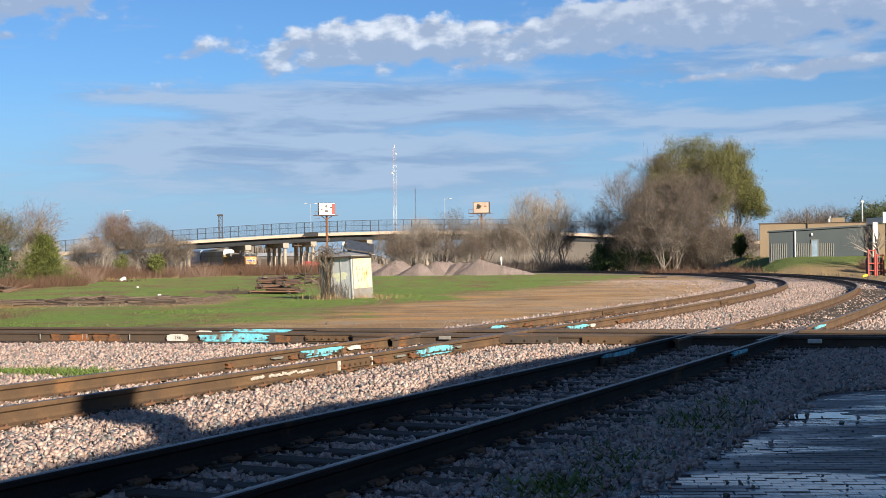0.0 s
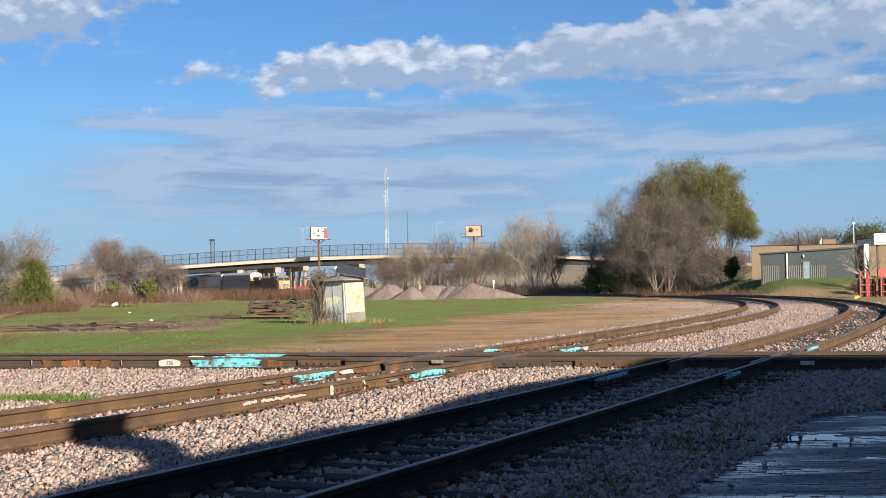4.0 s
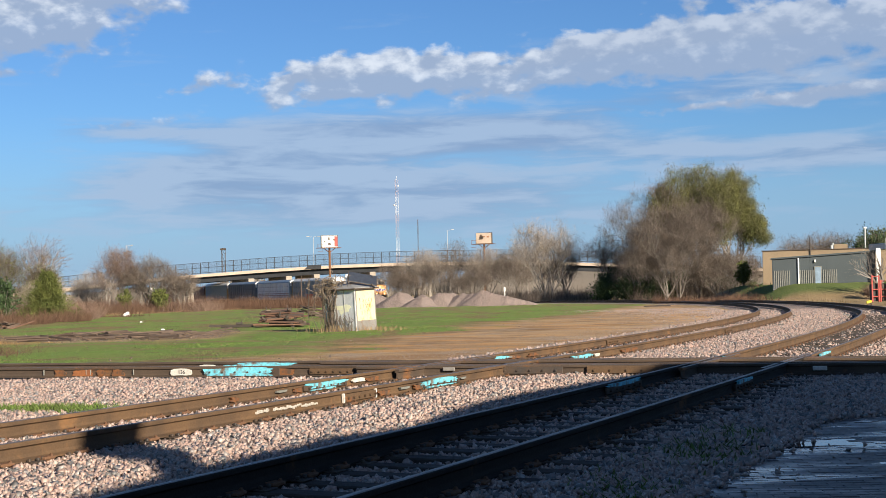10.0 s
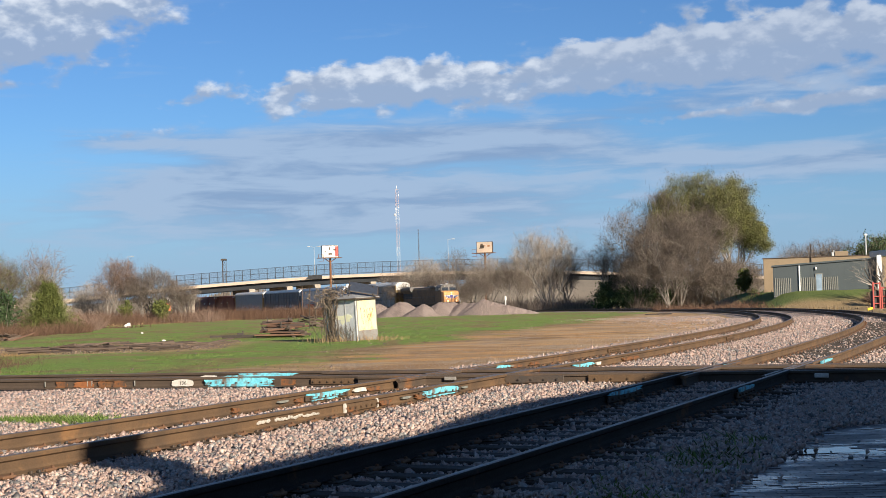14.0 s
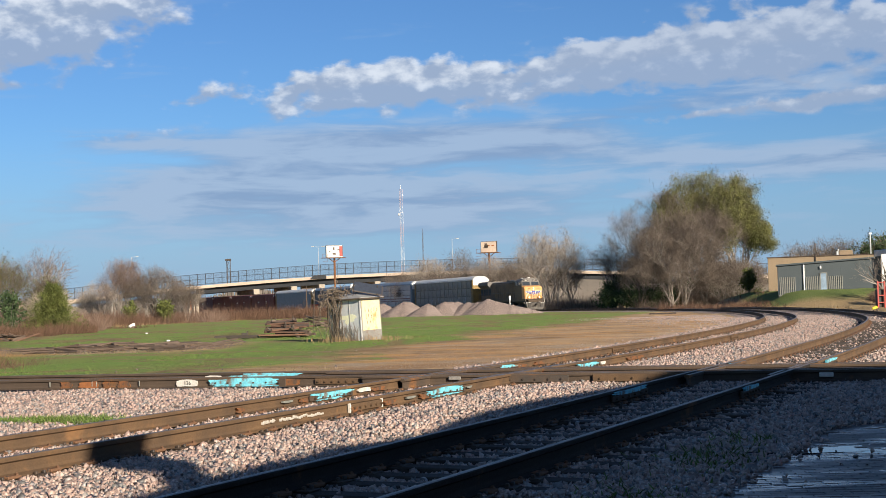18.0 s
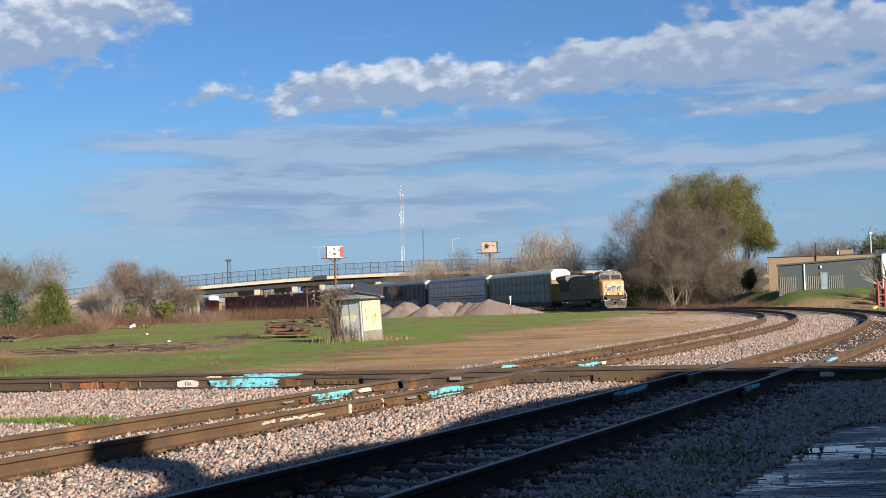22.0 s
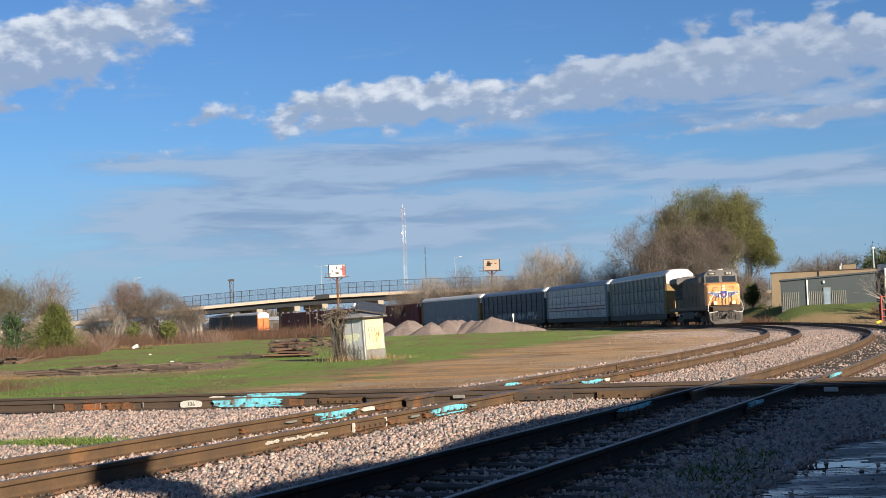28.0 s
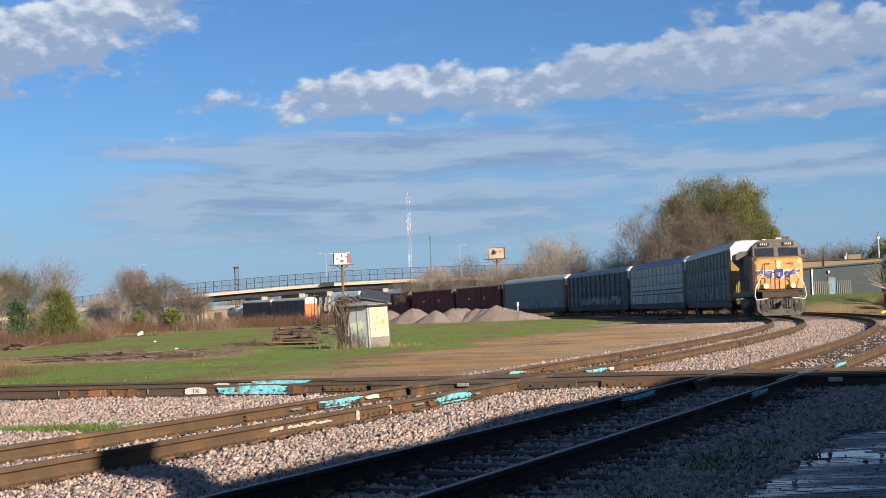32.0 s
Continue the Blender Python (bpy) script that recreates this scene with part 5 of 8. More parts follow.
def autorack(side, roof, cap, end, label, bays, rows, light_cols=False, graffiti=0.0, seed=0, blank=False, pitch=0.2, band=False, slatted=True):
    """A covered car carrier: ribbed side panels between posts, curved roof, end doors."""
    r = np.random.default_rng(seed)
    t = thing("autorack_car", label, "railcar", group="car carriers of the train")
    L = 27.3
    part("underframe", Shape().box(0, 0, 1.0, L, 2.5, 0.32, 0.03).box(0, -1.42, 0.90, L - 0.4, 0.12, 0.56, 0.02).box(0, 1.42, 0.90, L - 0.4, 0.12, 0.56, 0.02).box(0, 0, 0.72, 13.0, 1.6, 0.4, 0.05), BLACK, t)
    # unless blank, the core's dark colour is the shade behind the panel gaps
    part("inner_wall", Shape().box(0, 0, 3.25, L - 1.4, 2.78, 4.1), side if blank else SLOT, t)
    out = [(-1.52, 5.18), (-1.50, 5.34), (-1.05, 5.74), (-0.5, 5.82), (0.5, 5.82), (1.05, 5.74), (1.50, 5.34), (1.52, 5.18)]
    part("roof", Shape().prism(out, "x", -L / 2 + 0.55, L / 2 - 0.55), roof, t)
    for sg in (-1, 1):
        ring = [[(sg * (L / 2 - 0.548), y, z) for y, z in out], [(sg * (L / 2 - 0.05), y * 0.96, z - 0.10) for y, z in out]]
        c = part("roof_cap", Shape().sweep(ring), cap, t)
        d = Shape()
        for y in (-0.74, 0.74):
            d.box(sg * (L / 2 - 0.12), y, 3.15, 0.12, 1.42, 3.96, 0.04)
        part("end_door", d, end, t)
        part("end_cap_panel", Shape().box(sg * (L / 2 - 0.06), 0, 4.72, 0.10, 2.9, 0.86, 0.04), cap, t)
        for y in (-1.47, 1.47):
            part("corner_post", Shape().box(sg * (L / 2 - 0.45), y, 3.2, 0.62, 0.10, 4.0, 0.03), end, t)
        for k in range(8):
            part("ladder_rung", Shape().rod((sg * (L / 2 - 0.75), -1.54, 1.3 + k * 0.45), (sg * (L / 2 - 0.35), -1.54, 1.3 + k * 0.45), 0.02, sides=4), BLACK, t)
        coupler(t, sg * (L / 2 + 0.1), sg)
        ax = (sg * 9.9 - 0.9, sg * 9.9 + 0.9)
        WHEELS.extend((w_, 0.42) for w_ in bogie(t, sg * 9.9, ax, 1.8, 0.42))
    w_ = (L - 2.0) / bays
    zs = [1.18, 5.16]
    hgt = (zs[1] - zs[0]) / rows
    if blank:
        for y in (-1.46, 1.46):
            part("side_sheet", Shape().box(0, y, 3.2, L - 1.9, 0.06, 3.9, 0.02), side, t)
    else:
        k = max(3, int(hgt / pitch))
        line, step, deep = [], (hgt - 0.05) / k, 0.03 if slatted else 0.012
        for i in range(k):
            z = -hgt / 2 + 0.025 + step * i
            line += [(0.02, z), (0.02 - deep, z + step * 0.12), (0.02 - deep, z + step * 0.52), (0.02, z + step * 0.64)]
        line += [(0.02, hgt / 2 - 0.025), (0.04, hgt / 2 - 0.025), (0.04, -hgt / 2 + 0.025)]
        pan = Shape().prism(line, "x", -w_ / 2 + 0.03, w_ / 2 - 0.03)
        me = pan.mesh("side_panel")
        me.materials.append(side)
        for y, tw in ((-1.45, 0), (1.45, 180)):
            for b in range(bays):
                for q in range(rows):
                    o = new("side_panel", me)
                    o.parent = t
                    o.matrix_basis = pose(-L / 2 + 1.0 + w_ * (b + 0.5), y, zs[0] + hgt * (q + 0.5), 0, 0, tw)
        post = Shape().box(0, 0, 3.2, 0.09, 0.12, 4.0, 0.01).mesh("side_post")
        post.materials.append(side)
        for y in (-1.48, 1.48):
            for b in range(bays + 1):
                o = new("side_post", post)
                o.parent = t
                o.matrix_basis = pose(-L / 2 + 1.0 + w_ * b, y, 0)
        part("belt_rail", Shape().box(0, -1.49, 2.35, L - 1.6, 0.05, 0.10, 0.01).box(0, 1.49, 2.35, L - 1.6, 0.05, 0.10, 0.01), side, t)
    part("top_rail", Shape().box(0, -1.49, 5.17, L - 1.0, 0.08, 0.12, 0.01).box(0, 1.49, 5.17, L - 1.0, 0.08, 0.12, 0.01), roof, t)
    if band:
        for z in (2.62, 2.2):
            part("colour_band", Shape().box(0, -1.505, z, L - 2.2, 0.03, 0.13, 0.005), MAROON, t, "maroon painted band")
    if graffiti:
        g = Shape()
        x = -6.0
        while x < 11.0:
            if r.random() < graffiti:
                for q in range(3):
                    g.box(x + r.uniform(-0.2, 0.2), -1.525, 1.75 + r.uniform(-0.3, 0.45), r.uniform(0.08, 0.4), 0.012, r.uniform(0.15, 0.7), 0, Matrix.Rotation(r.uniform(-0.7, 0.7), 3, "Y"))
            x += 0.42
        part("scrawl", g, GRAFFITI, t, "pale unreadable scrawl")
    return t


def boxcar(label, seed=0):
    t = thing("boxcar", label, "railcar", group="brown boxcars of the train")
    L = 20.3
    part("underframe", Shape().box(0, 0, 0.98, L, 2.6, 0.3, 0.03), BLACK, t)
    part("body", Shape().box(0, 0, 3.05, L - 0.3, 2.9, 3.85, 0.03), BROWN, t)
    part("roof", Shape().prism([(-1.48, 4.98), (-1.40, 5.08), (0, 5.20), (1.40, 5.08), (1.48, 4.98)], "x", -L / 2 + 0.1, L / 2 - 0.1), BROWN, t)
    rib = Shape().box(0, 0, 3.0, 0.10, 0.05, 3.7, 0.01).mesh("side_rib")
    rib.materials.append(BROWN)
    for y in (-1.47, 1.47):
        for k in range(16):
            x = -L / 2 + 0.7 + k * (L - 1.4) / 15
            if abs(x) < 1.9:
                continue
            o = new("side_rib", rib)
            o.parent = t
            o.matrix_basis = pose(x, y, 0)
        d = Shape().box(0, y * 1.015, 3.0, 3.4, 0.10, 3.6, 0.03)
        for k in (-1.1, -0.4, 0.4, 1.1):
            d.rod((k, y * 1.06, 1.3), (k, y * 1.06, 4.7), 0.03)
        part("sliding_door", d, BROWN, t)
    part("lettering", Shape().box(3.4, -1.525, 3.3, 0.9, 0.012, 0.22).box(3.4, -1.525, 2.95, 0.7, 0.012, 0.12).box(-3.6, -1.525, 3.2, 1.1, 0.012, 0.3), WHITE_MARK, t)
    for sg in (-1, 1):
        e = Shape()
        for k in range(7):
            e.box(sg * (L / 2 - 0.12), 0, 1.5 + k * 0.5, 0.1, 2.7, 0.22, 0.04)
        part("end_corrugation", e, BROWN, t)
        p = part("end_panel", Shape().box(sg * (L / 2 - 0.05), 0, 4.78, 0.12, 2.4, 0.52, 0.02), WHITE, t, "white panel at the top of the end")
        part("red_strip", Shape().box(sg * (L / 2 - 0.04), 0, 4.44, 0.12, 2.4, 0.16, 0.02), RED, p)
        q = part("corner_panel", Shape().box(sg * (L / 2 - 0.42), -1.50, 4.72, 0.55, 0.05, 0.46, 0.01), WHITE, t, "white square at the top corner")
        part("red_strip", Shape().box(sg * (L / 2 - 0.42), -1.50, 4.38, 0.55, 0.05, 0.20, 0.01), RED, q)
        coupler(t, sg * (L / 2 + 0.1), sg)
        bogie(t, sg * 7.6, (sg * 7.6 - 0.88, sg * 7.6 + 0.88), 1.76, 0.42)
    return t


def flat_car():
    t = thing("flat_car", "low empty flat wagon between taller cars", "railcar")
    part("deck", Shape().box(0, 0, 1.12, 18.2, 2.7, 0.16, 0.02), OLD_WOOD, t)
    part("underframe", Shape().box(0, 0, 0.9, 18.0, 2.2, 0.3, 0.03).box(0, 0, 0.7, 8.0, 1.2, 0.3, 0.05), BLACK, t)
    for sg in (-1, 1):
        coupler(t, sg * 9.2, sg)
        bogie(t, sg * 6.8, (sg * 6.8 - 0.88, sg * 6.8 + 0.88), 1.76, 0.42)
    return t


def tank_car():
    t = thing("tank_car", "pale grey round tank wagon", "railcar")
    rings = []
    for x, q in ((-8.4, 0.35), (-8.2, 0.8), (-7.8, 1.0), (7.8, 1.0), (8.2, 0.8), (8.4, 0.35)):
        rings.append([(x, 1.5 * q * math.cos(a), 2.75 + 1.5 * q * math.sin(a)) for a in np.linspace(0, 2 * math.pi, 20, endpoint=False)])
    part("tank", Shape().sweep(rings), WHITE_ROOF, t, smooth=True)
    part("dome", Shape().rod((0, 0, 4.1), (0, 0, 4.6), 0.5, sides=14), STEEL, t)
    part("underframe", Shape().box(0, 0, 1.0, 17.6, 1.0, 0.3, 0.03).box(-6, 0, 1.3, 1.2, 2.2, 0.5).box(6, 0, 1.3, 1.2, 2.2, 0.5), BLACK, t)
    for sg in (-1, 1):
        bogie(t, sg * 6.4, (sg * 6.4 - 0.88, sg * 6.4 + 0.88), 1.76, 0.42)
    return t


# each car with the distance of its middle behind the front of the engine, and half its truck spacing
CONSIST = [(locomotive(), 11.1, 6.4)]
racks = [
    autorack(RACK_A, WHITE_ROOF, WHITE_ROOF, RACK_END, "dark grey car carrier with white roof and yellow end", 13, 3, seed=1, graffiti=0.25, pitch=0.14),
    autorack(RACK_B, BLUE_ROOF, WHITE_ROOF, RACK_D, "silver car carrier with blue roof and ribbed panels", 13, 4, seed=2, graffiti=0.3, band=True),
    autorack(RACK_C, BLUE_ROOF, WHITE_ROOF, RACK_C, "dark blue-grey car carrier with scrawled lower side", 12, 3, seed=3, graffiti=0.8, slatted=False),
    autorack(RACK_D, WHITE_ROOF, WHITE_ROOF, RACK_END, "smooth slate-blue car carrier with white roof", 12, 3, seed=4, graffiti=0.6, blank=True),
]
for k, c in enumerate(racks):
    CONSIST.append((c, 23.3 + 28.35 * k + 13.9, 9.9))
for k in range(4):
    CONSIST.append((boxcar("reddish brown boxcar with white end panels"), 136.6 + 21.2 * (k + 0.5), 7.6))
CONSIST.append((flat_car(), 231.0, 6.8))
CONSIST.append((autorack(RACK_C, WHITE_ROOF, WHITE_ROOF, ORANGE, "dark car carrier with orange end doors", 12, 2, seed=6), 254.9, 9.9))
CONSIST.append((autorack(RACK_C, WHITE_ROOF, WHITE_ROOF, RACK_C, "dark car carrier with white roof", 12, 2, seed=7), 283.2, 9.9))
CONSIST.append((tank_car(), 307.5, 6.4))


def engine_front(t):
    """Arc at which the front of the engine stands after t seconds."""
    return 280.708 - 8.68124 * t + 0.012273 * t * t - 0.00034722 * t ** 3


def car_pose(back, half, t):
    s = engine_front(t) + back
    pts = []
    for d in (-half, half):
        x, y, a = on_curve(s + d)
        pts.append(Vector((x, y, float(fall(y)) + 0.2)))
    way = (pts[0] - pts[1]).normalized()
    left = Vector((0, 0, 1)).cross(way).normalized()
    up = way.cross(left)
    m = Matrix((way, left, up)).transposed().to_4x4()
    return Matrix.Translation((pts[0] + pts[1]) / 2) @ m


for c, back, half in CONSIST:
    c.matrix_basis = car_pose(back, half, 0.0)


def motions():
    for c, back, half in CONSIST:
        walk(c, [(t, car_pose(back, half, t)) for t in np.arange(0, 32.01, 1.0)])
    gone = [engine_front(0) - engine_front(k / 15) for k in range(481)]
    for w_, r in WHEELS:
        at = w_.matrix_basis.translation.copy()
        walk(w_, [(k / 15, Matrix.Translation(at) @ Matrix.Rotation(d / r, 4, "Y")) for k, d in enumerate(gone)])


# ---- paint marks, joint bars and writing on the rails ----
def rail_spot(s, off, face, h):
    """A place on the face of a rail of the curve; face +1 looks to the right of the track."""
    x, y, a = on_curve(s, off + face * 0.045)
    return x, y, float(fall(y)) + 0.014 + h


def curve_bar(track, s0, s1, off, face, mat, name, tall=0.10, h=0.085, bolts=True, label=""):
    p, q = rail_spot(s0, off, face, h), rail_spot(s1, off, face, h)
    return joint_bar(track, (p[:2], q[:2]), (p[2] + q[2]) / 2, mat, tall, 0.034, name=name, bolts=bolts, label=label)


def cross_bar(track, u0, u1, off, face, mat, name, tall=0.10, h=0.085, bolts=True, label=""):
    a, b = on_cross(u0, off + face * 0.045)[:2], on_cross(u1, off + face * 0.045)[:2]
    return joint_bar(track, (a, b), BASE + 0.018 + h, mat, tall, 0.034, name=name, bolts=bolts, label=label)


def blotch(track, p, q, z, tall, seed, mat, name, label="", rough=0.2):
    """An uneven patch of paint or rust on an upright face between two places (x, y)."""
    r = np.random.default_rng(seed)
    L = math.hypot(q[0] - p[0], q[1] - p[1])
    ph, ring = r.uniform(0, 6.28, 4), []
    for k in range(32):
        a = 6.2832 * k / 32
        c, s = math.cos(a), math.sin(a)
        f = 1 + rough * (0.5 * math.sin(3 * a + ph[0]) + 0.35 * math.sin(5 * a + ph[1]) + 0.3 * math.sin(11 * a + ph[2]))
        ring.append((L / 2 + L / 2 * f * math.copysign(abs(c) ** 0.5, c), tall / 2 * f * math.copysign(abs(s) ** 0.5, s)))
    return part(name, Shape().prism(ring, "y", -0.017, 0.017), mat, track, label, at=Matrix.Translation((p[0], p[1], z)) @ pose(0, 0, 0, 0, 0, math.degrees(math.atan2(q[1] - p[1], q[0] - p[0]))))


def curve_blotch(track, s0, s1, off, mat, name, tall, h, seed, label="", rough=0.2):
    p, q = rail_spot(s0, off, 1, h), rail_spot(s1, off, 1, h)
    return blotch(track, p[:2], q[:2], (p[2] + q[2]) / 2, tall, seed, mat, name, label, rough)


def cross_blotch(track, u0, u1, off, mat, name, tall, h, seed, label="", rough=0.2):
    return blotch(track, on_cross(u0, off - 0.045)[:2], on_cross(u1, off - 0.045)[:2], BASE + 0.018 + h, tall, seed, mat, name, label, rough)


def build_marks():
    g, b = GAUGE, side_gap(-62)
    blue, white = "blue paint on a bolted joint bar", "white paint mark on a rail"
    # bolted joints, sprayed over with blue paint
    for k, (track, s0, s1, o) in enumerate(((MAIN_TRACK, -62.03, -60.96, -g), (MAIN_TRACK, -61.35, -60.11, g), (MAIN_TRACK, -55.45, -54.32, -g), (MAIN_TRACK, -54.71, -53.58, g),
                                            (SECOND_TRACK, -61.89, -60.5, b - g), (SECOND_TRACK, -61.04, -60.19, b + g), (SECOND_TRACK, -55.33, -54.31, b - g), (SECOND_TRACK, -54.36, -53.14, b + g))):
        curve_bar(track, s0 - 0.1, s1 + 0.1, o, 1, DARK_RAIL, "joint_bar", 0.085, 0.078)
        tall, up = (0.075, 0.105) if track is MAIN_TRACK else (0.05, 0.14)
        curve_blotch(track, s0, s1, o + 0.012, BLUE_MARK, "paint_patch", tall, up, 580 + k, blue, 0.3)
        if track is MAIN_TRACK:
            curve_blotch(track, s0 + 0.1, s1 - 0.25, o + 0.022, BLUE_MARK, "paint_patch", 0.022, 0.042, 590 + k, blue, 0.4)
    for k, (s0, s1, o) in enumerate(((-60.66, -60.27, -g), (-62.88, -62.61, -g), (-62.04, -61.76, g), (-54.25, -53.86, -g), (-53.29, -53.0, g), (-59.95, -59.75, g))):
        curve_blotch(MAIN_TRACK, s0, s1, o, WHITE_MARK if k in (0, 4) else RIB_LIGHT, "paint_mark", 0.06 if k in (0, 4) else 0.03, 0.09, 500 + k, white)
    for s0 in (-63.68, -62.79):
        curve_blotch(MAIN_TRACK, s0, s0 + 0.03, g, WHITE_MARK, "paint_mark", 0.12, 0.085, 507, white)
    # chalked writing that cannot be read
    r = np.random.default_rng(2)
    for x0, x1, tall in ((-65.71, -65.42, 0.046), (-65.32, -64.32, 0.040)):
        x = x0
        while x < x1:
            up = 0.088 + r.uniform(-0.012, 0.012)
            curve_bar(MAIN_TRACK, x, x + 0.007, g - 0.018, 1, WHITE_MARK, "chalk_stroke", tall * r.uniform(0.5, 1.0), up, False)
            if r.random() < 0.35:
                curve_bar(MAIN_TRACK, x + 0.007, x + 0.034, g - 0.018, 1, WHITE_MARK, "chalk_stroke", 0.007, up + r.choice([-0.014, 0.0, 0.014]), False)
            x += r.uniform(0.034, 0.062)
    for s, o in ((-63.2, g), (-47.0, -g), (-40.0, g)):
        curve_bar(MAIN_TRACK if o < 2 else SECOND_TRACK, s - 0.45, s + 0.45, o, 1, RAIL_SIDE, "joint_bar")
    for k, (s, o) in enumerate(((-64.02, -g), (-62.4, -g), (-63.65, g), (-62.7, g), (-61.6, g), (-60.2, -g), (-54.0, -g), (-53.0, -g), (-51.4, g), (-50.9, g))):
        curve_blotch(MAIN_TRACK, s, s + 0.16 + 0.05 * k, o, RUST_RAIL, "rust_patch", 0.06, 0.072, 520 + k, rough=0.4)
    cross_bar(CROSS_TRACK, -4.3, -2.85, -g, -1, DARK_RAIL, "joint_bar", 0.14, 0.08)
    cross_blotch(CROSS_TRACK, -4.24, -2.96, -g - 0.014, BLUE_MARK, "paint_patch", 0.15, 0.085, 570, blue, 0.22)
    cross_blotch(CROSS_TRACK, -4.05, -3.05, -g - 0.026, BLUE_MARK, "paint_patch", 0.05, 0.04, 571, blue, 0.4)
    cross_blotch(CROSS_TRACK, -3.95, -2.85, -g + 0.05, BLUE_MARK, "paint_patch", 0.05, 0.185, 572, blue, 0.25)
    cross_blotch(CROSS_TRACK, -3.73, -2.69, -g + 0.20, BLUE_MARK, "paint_patch", 0.07, 0.20, 573, blue, 0.2)
    cross_blotch(CROSS_TRACK, -4.42, -4.12, -g + 0.1, WHITE_MARK, "paint_mark", 0.035, 0.19, 574, white)
    cross_bar(CROSS_TRACK, 0.15, 0.36, -g - 0.13, -1, SHED_DIMMED, "steel_plate", 0.06, 0.115, False, "small grey steel plate")
    for k, (u0, u1) in enumerate(((-7.29, -7.08), (-6.9, -6.52), (-6.42, -6.3), (-6.12, -5.88), (-4.3, -4.1), (-2.9, -2.6), (-1.2, -0.9))):
        cross_blotch(CROSS_TRACK, u0, u1, -g + 0.012, RUST if k == 1 else RUST_RAIL, "rust_patch", 0.12, 0.075, 540 + k, rough=0.22)
    for u in (-7.52, -6.65, -6.56, -5.7):
        cross_bar(CROSS_TRACK, u, u + 0.015, -g + 0.004, -1, RIB_LIGHT, "paint_mark", 0.10, 0.09, False, white)
    cross_bar(CROSS_TRACK, -2.3, -1.5, -g, -1, RAIL_SIDE, "joint_bar")
    cross_bar(CROSS_TRACK, 0.9, 2.2, -g - 0.12, -1, STEEL, "joint_bar", 0.12)
    cross_bar(CROSS_TRACK, 2.6, 4.2, -g - 0.12, -1, RAIL_SIDE, "joint_bar", 0.12)
    plate = cross_bar(CROSS_TRACK, 6.2, 6.42, -g - 0.12, -1, WHITE_MARK, "paint_mark", 0.07, 0.09, False, "white plate with a dark bolt")
    # label with the weight of the rail
    lab = cross_blotch(CROSS_TRACK, -4.95, -4.54, -g, WHITE_MARK, "painted_label", 0.12, 0.085, 560, "white painted label reading 136", 0.1)
    cu = bpy.data.curves.new("numerals", "FONT")
    cu.body, cu.size, cu.extrude, cu.align_x, cu.align_y = "136", 0.095, 0.002, "CENTER", "CENTER"
    tmp = bpy.data.objects.new("numerals", cu)
    me = bpy.data.meshes.new_from_object(tmp)
    bpy.data.objects.remove(tmp)
    ob = part("numerals", me, BLACK, lab, "dark numerals 136")
    ob.matrix_basis = pose(0.22, -0.021, 0, 90, 0, 0)


# ---- plants ----
def blades_mesh(name, base, height, width, lean, r):
    """Thin upright blades, one triangle pair each, at the base points."""
    n = len(base)
    ang = r.uniform(0, math.pi, n)
    side = np.stack([np.cos(ang), np.sin(ang), np.zeros(n)], -1) * (width / 2)[:, None]
    tip = base + np.stack([r.normal(0, lean, n) * height, r.normal(0, lean, n) * height, height], -1)
    mid = base * 0.45 + tip * 0.55 + np.stack([r.normal(0, 0.05, n) * height, np.zeros(n), np.zeros(n)], -1)
    v = np.stack([base - side, base + side, mid + side * 0.8, mid - side * 0.8, tip], 1).reshape(-1, 3)
    k = (np.arange(n) * 5)[:, None]
    f = np.concatenate([k + [0, 1, 2], k + [0, 2, 3], k + [3, 2, 4]])
    return soup(name, v, f)


class Branches:
    """Grows a bare tree: tapered limbs, then twigs along the outer ones."""

    def __init__(self, seed):
        self.r = random.Random(seed)
        self.limbs = Shape()
        self.ends = []

    def grow(self, p, d, length, radius, depth, bend, up):
        r, steps = self.r, 3
        for k in range(steps):
            d = (d + Vector((r.gauss(0, bend), r.gauss(0, bend), r.gauss(0, bend) + up))).normalized()
            q = p + d * (length / steps)
            r1, r2 = radius * (1 - 0.28 * k / steps), radius * (1 - 0.28 * (k + 1) / steps)
            if depth > 0:
                self.limbs.rod(p, q, r1, r2, 6 if depth >= 4 else (4 if depth >= 2 else 3), False)
            if depth <= 2:
                self.ends.append((p.copy(), q.copy()))
            p = q
            if depth > 0 and k > 0:
                for _ in range(r.choice((1, 2)) if k < steps - 1 else 2):
                    side = Vector((r.gauss(0, 1), r.gauss(0, 1), r.gauss(0.15, 0.6)))
                    side = (side - d * side.dot(d)).normalized()
                    nd = (d * r.uniform(0.55, 1.0) + side * r.uniform(0.35, 0.75)).normalized()
                    self.grow(p, nd, length * r.uniform(0.58, 0.82), radius * r.uniform(0.46, 0.6), depth - 1, bend, up)


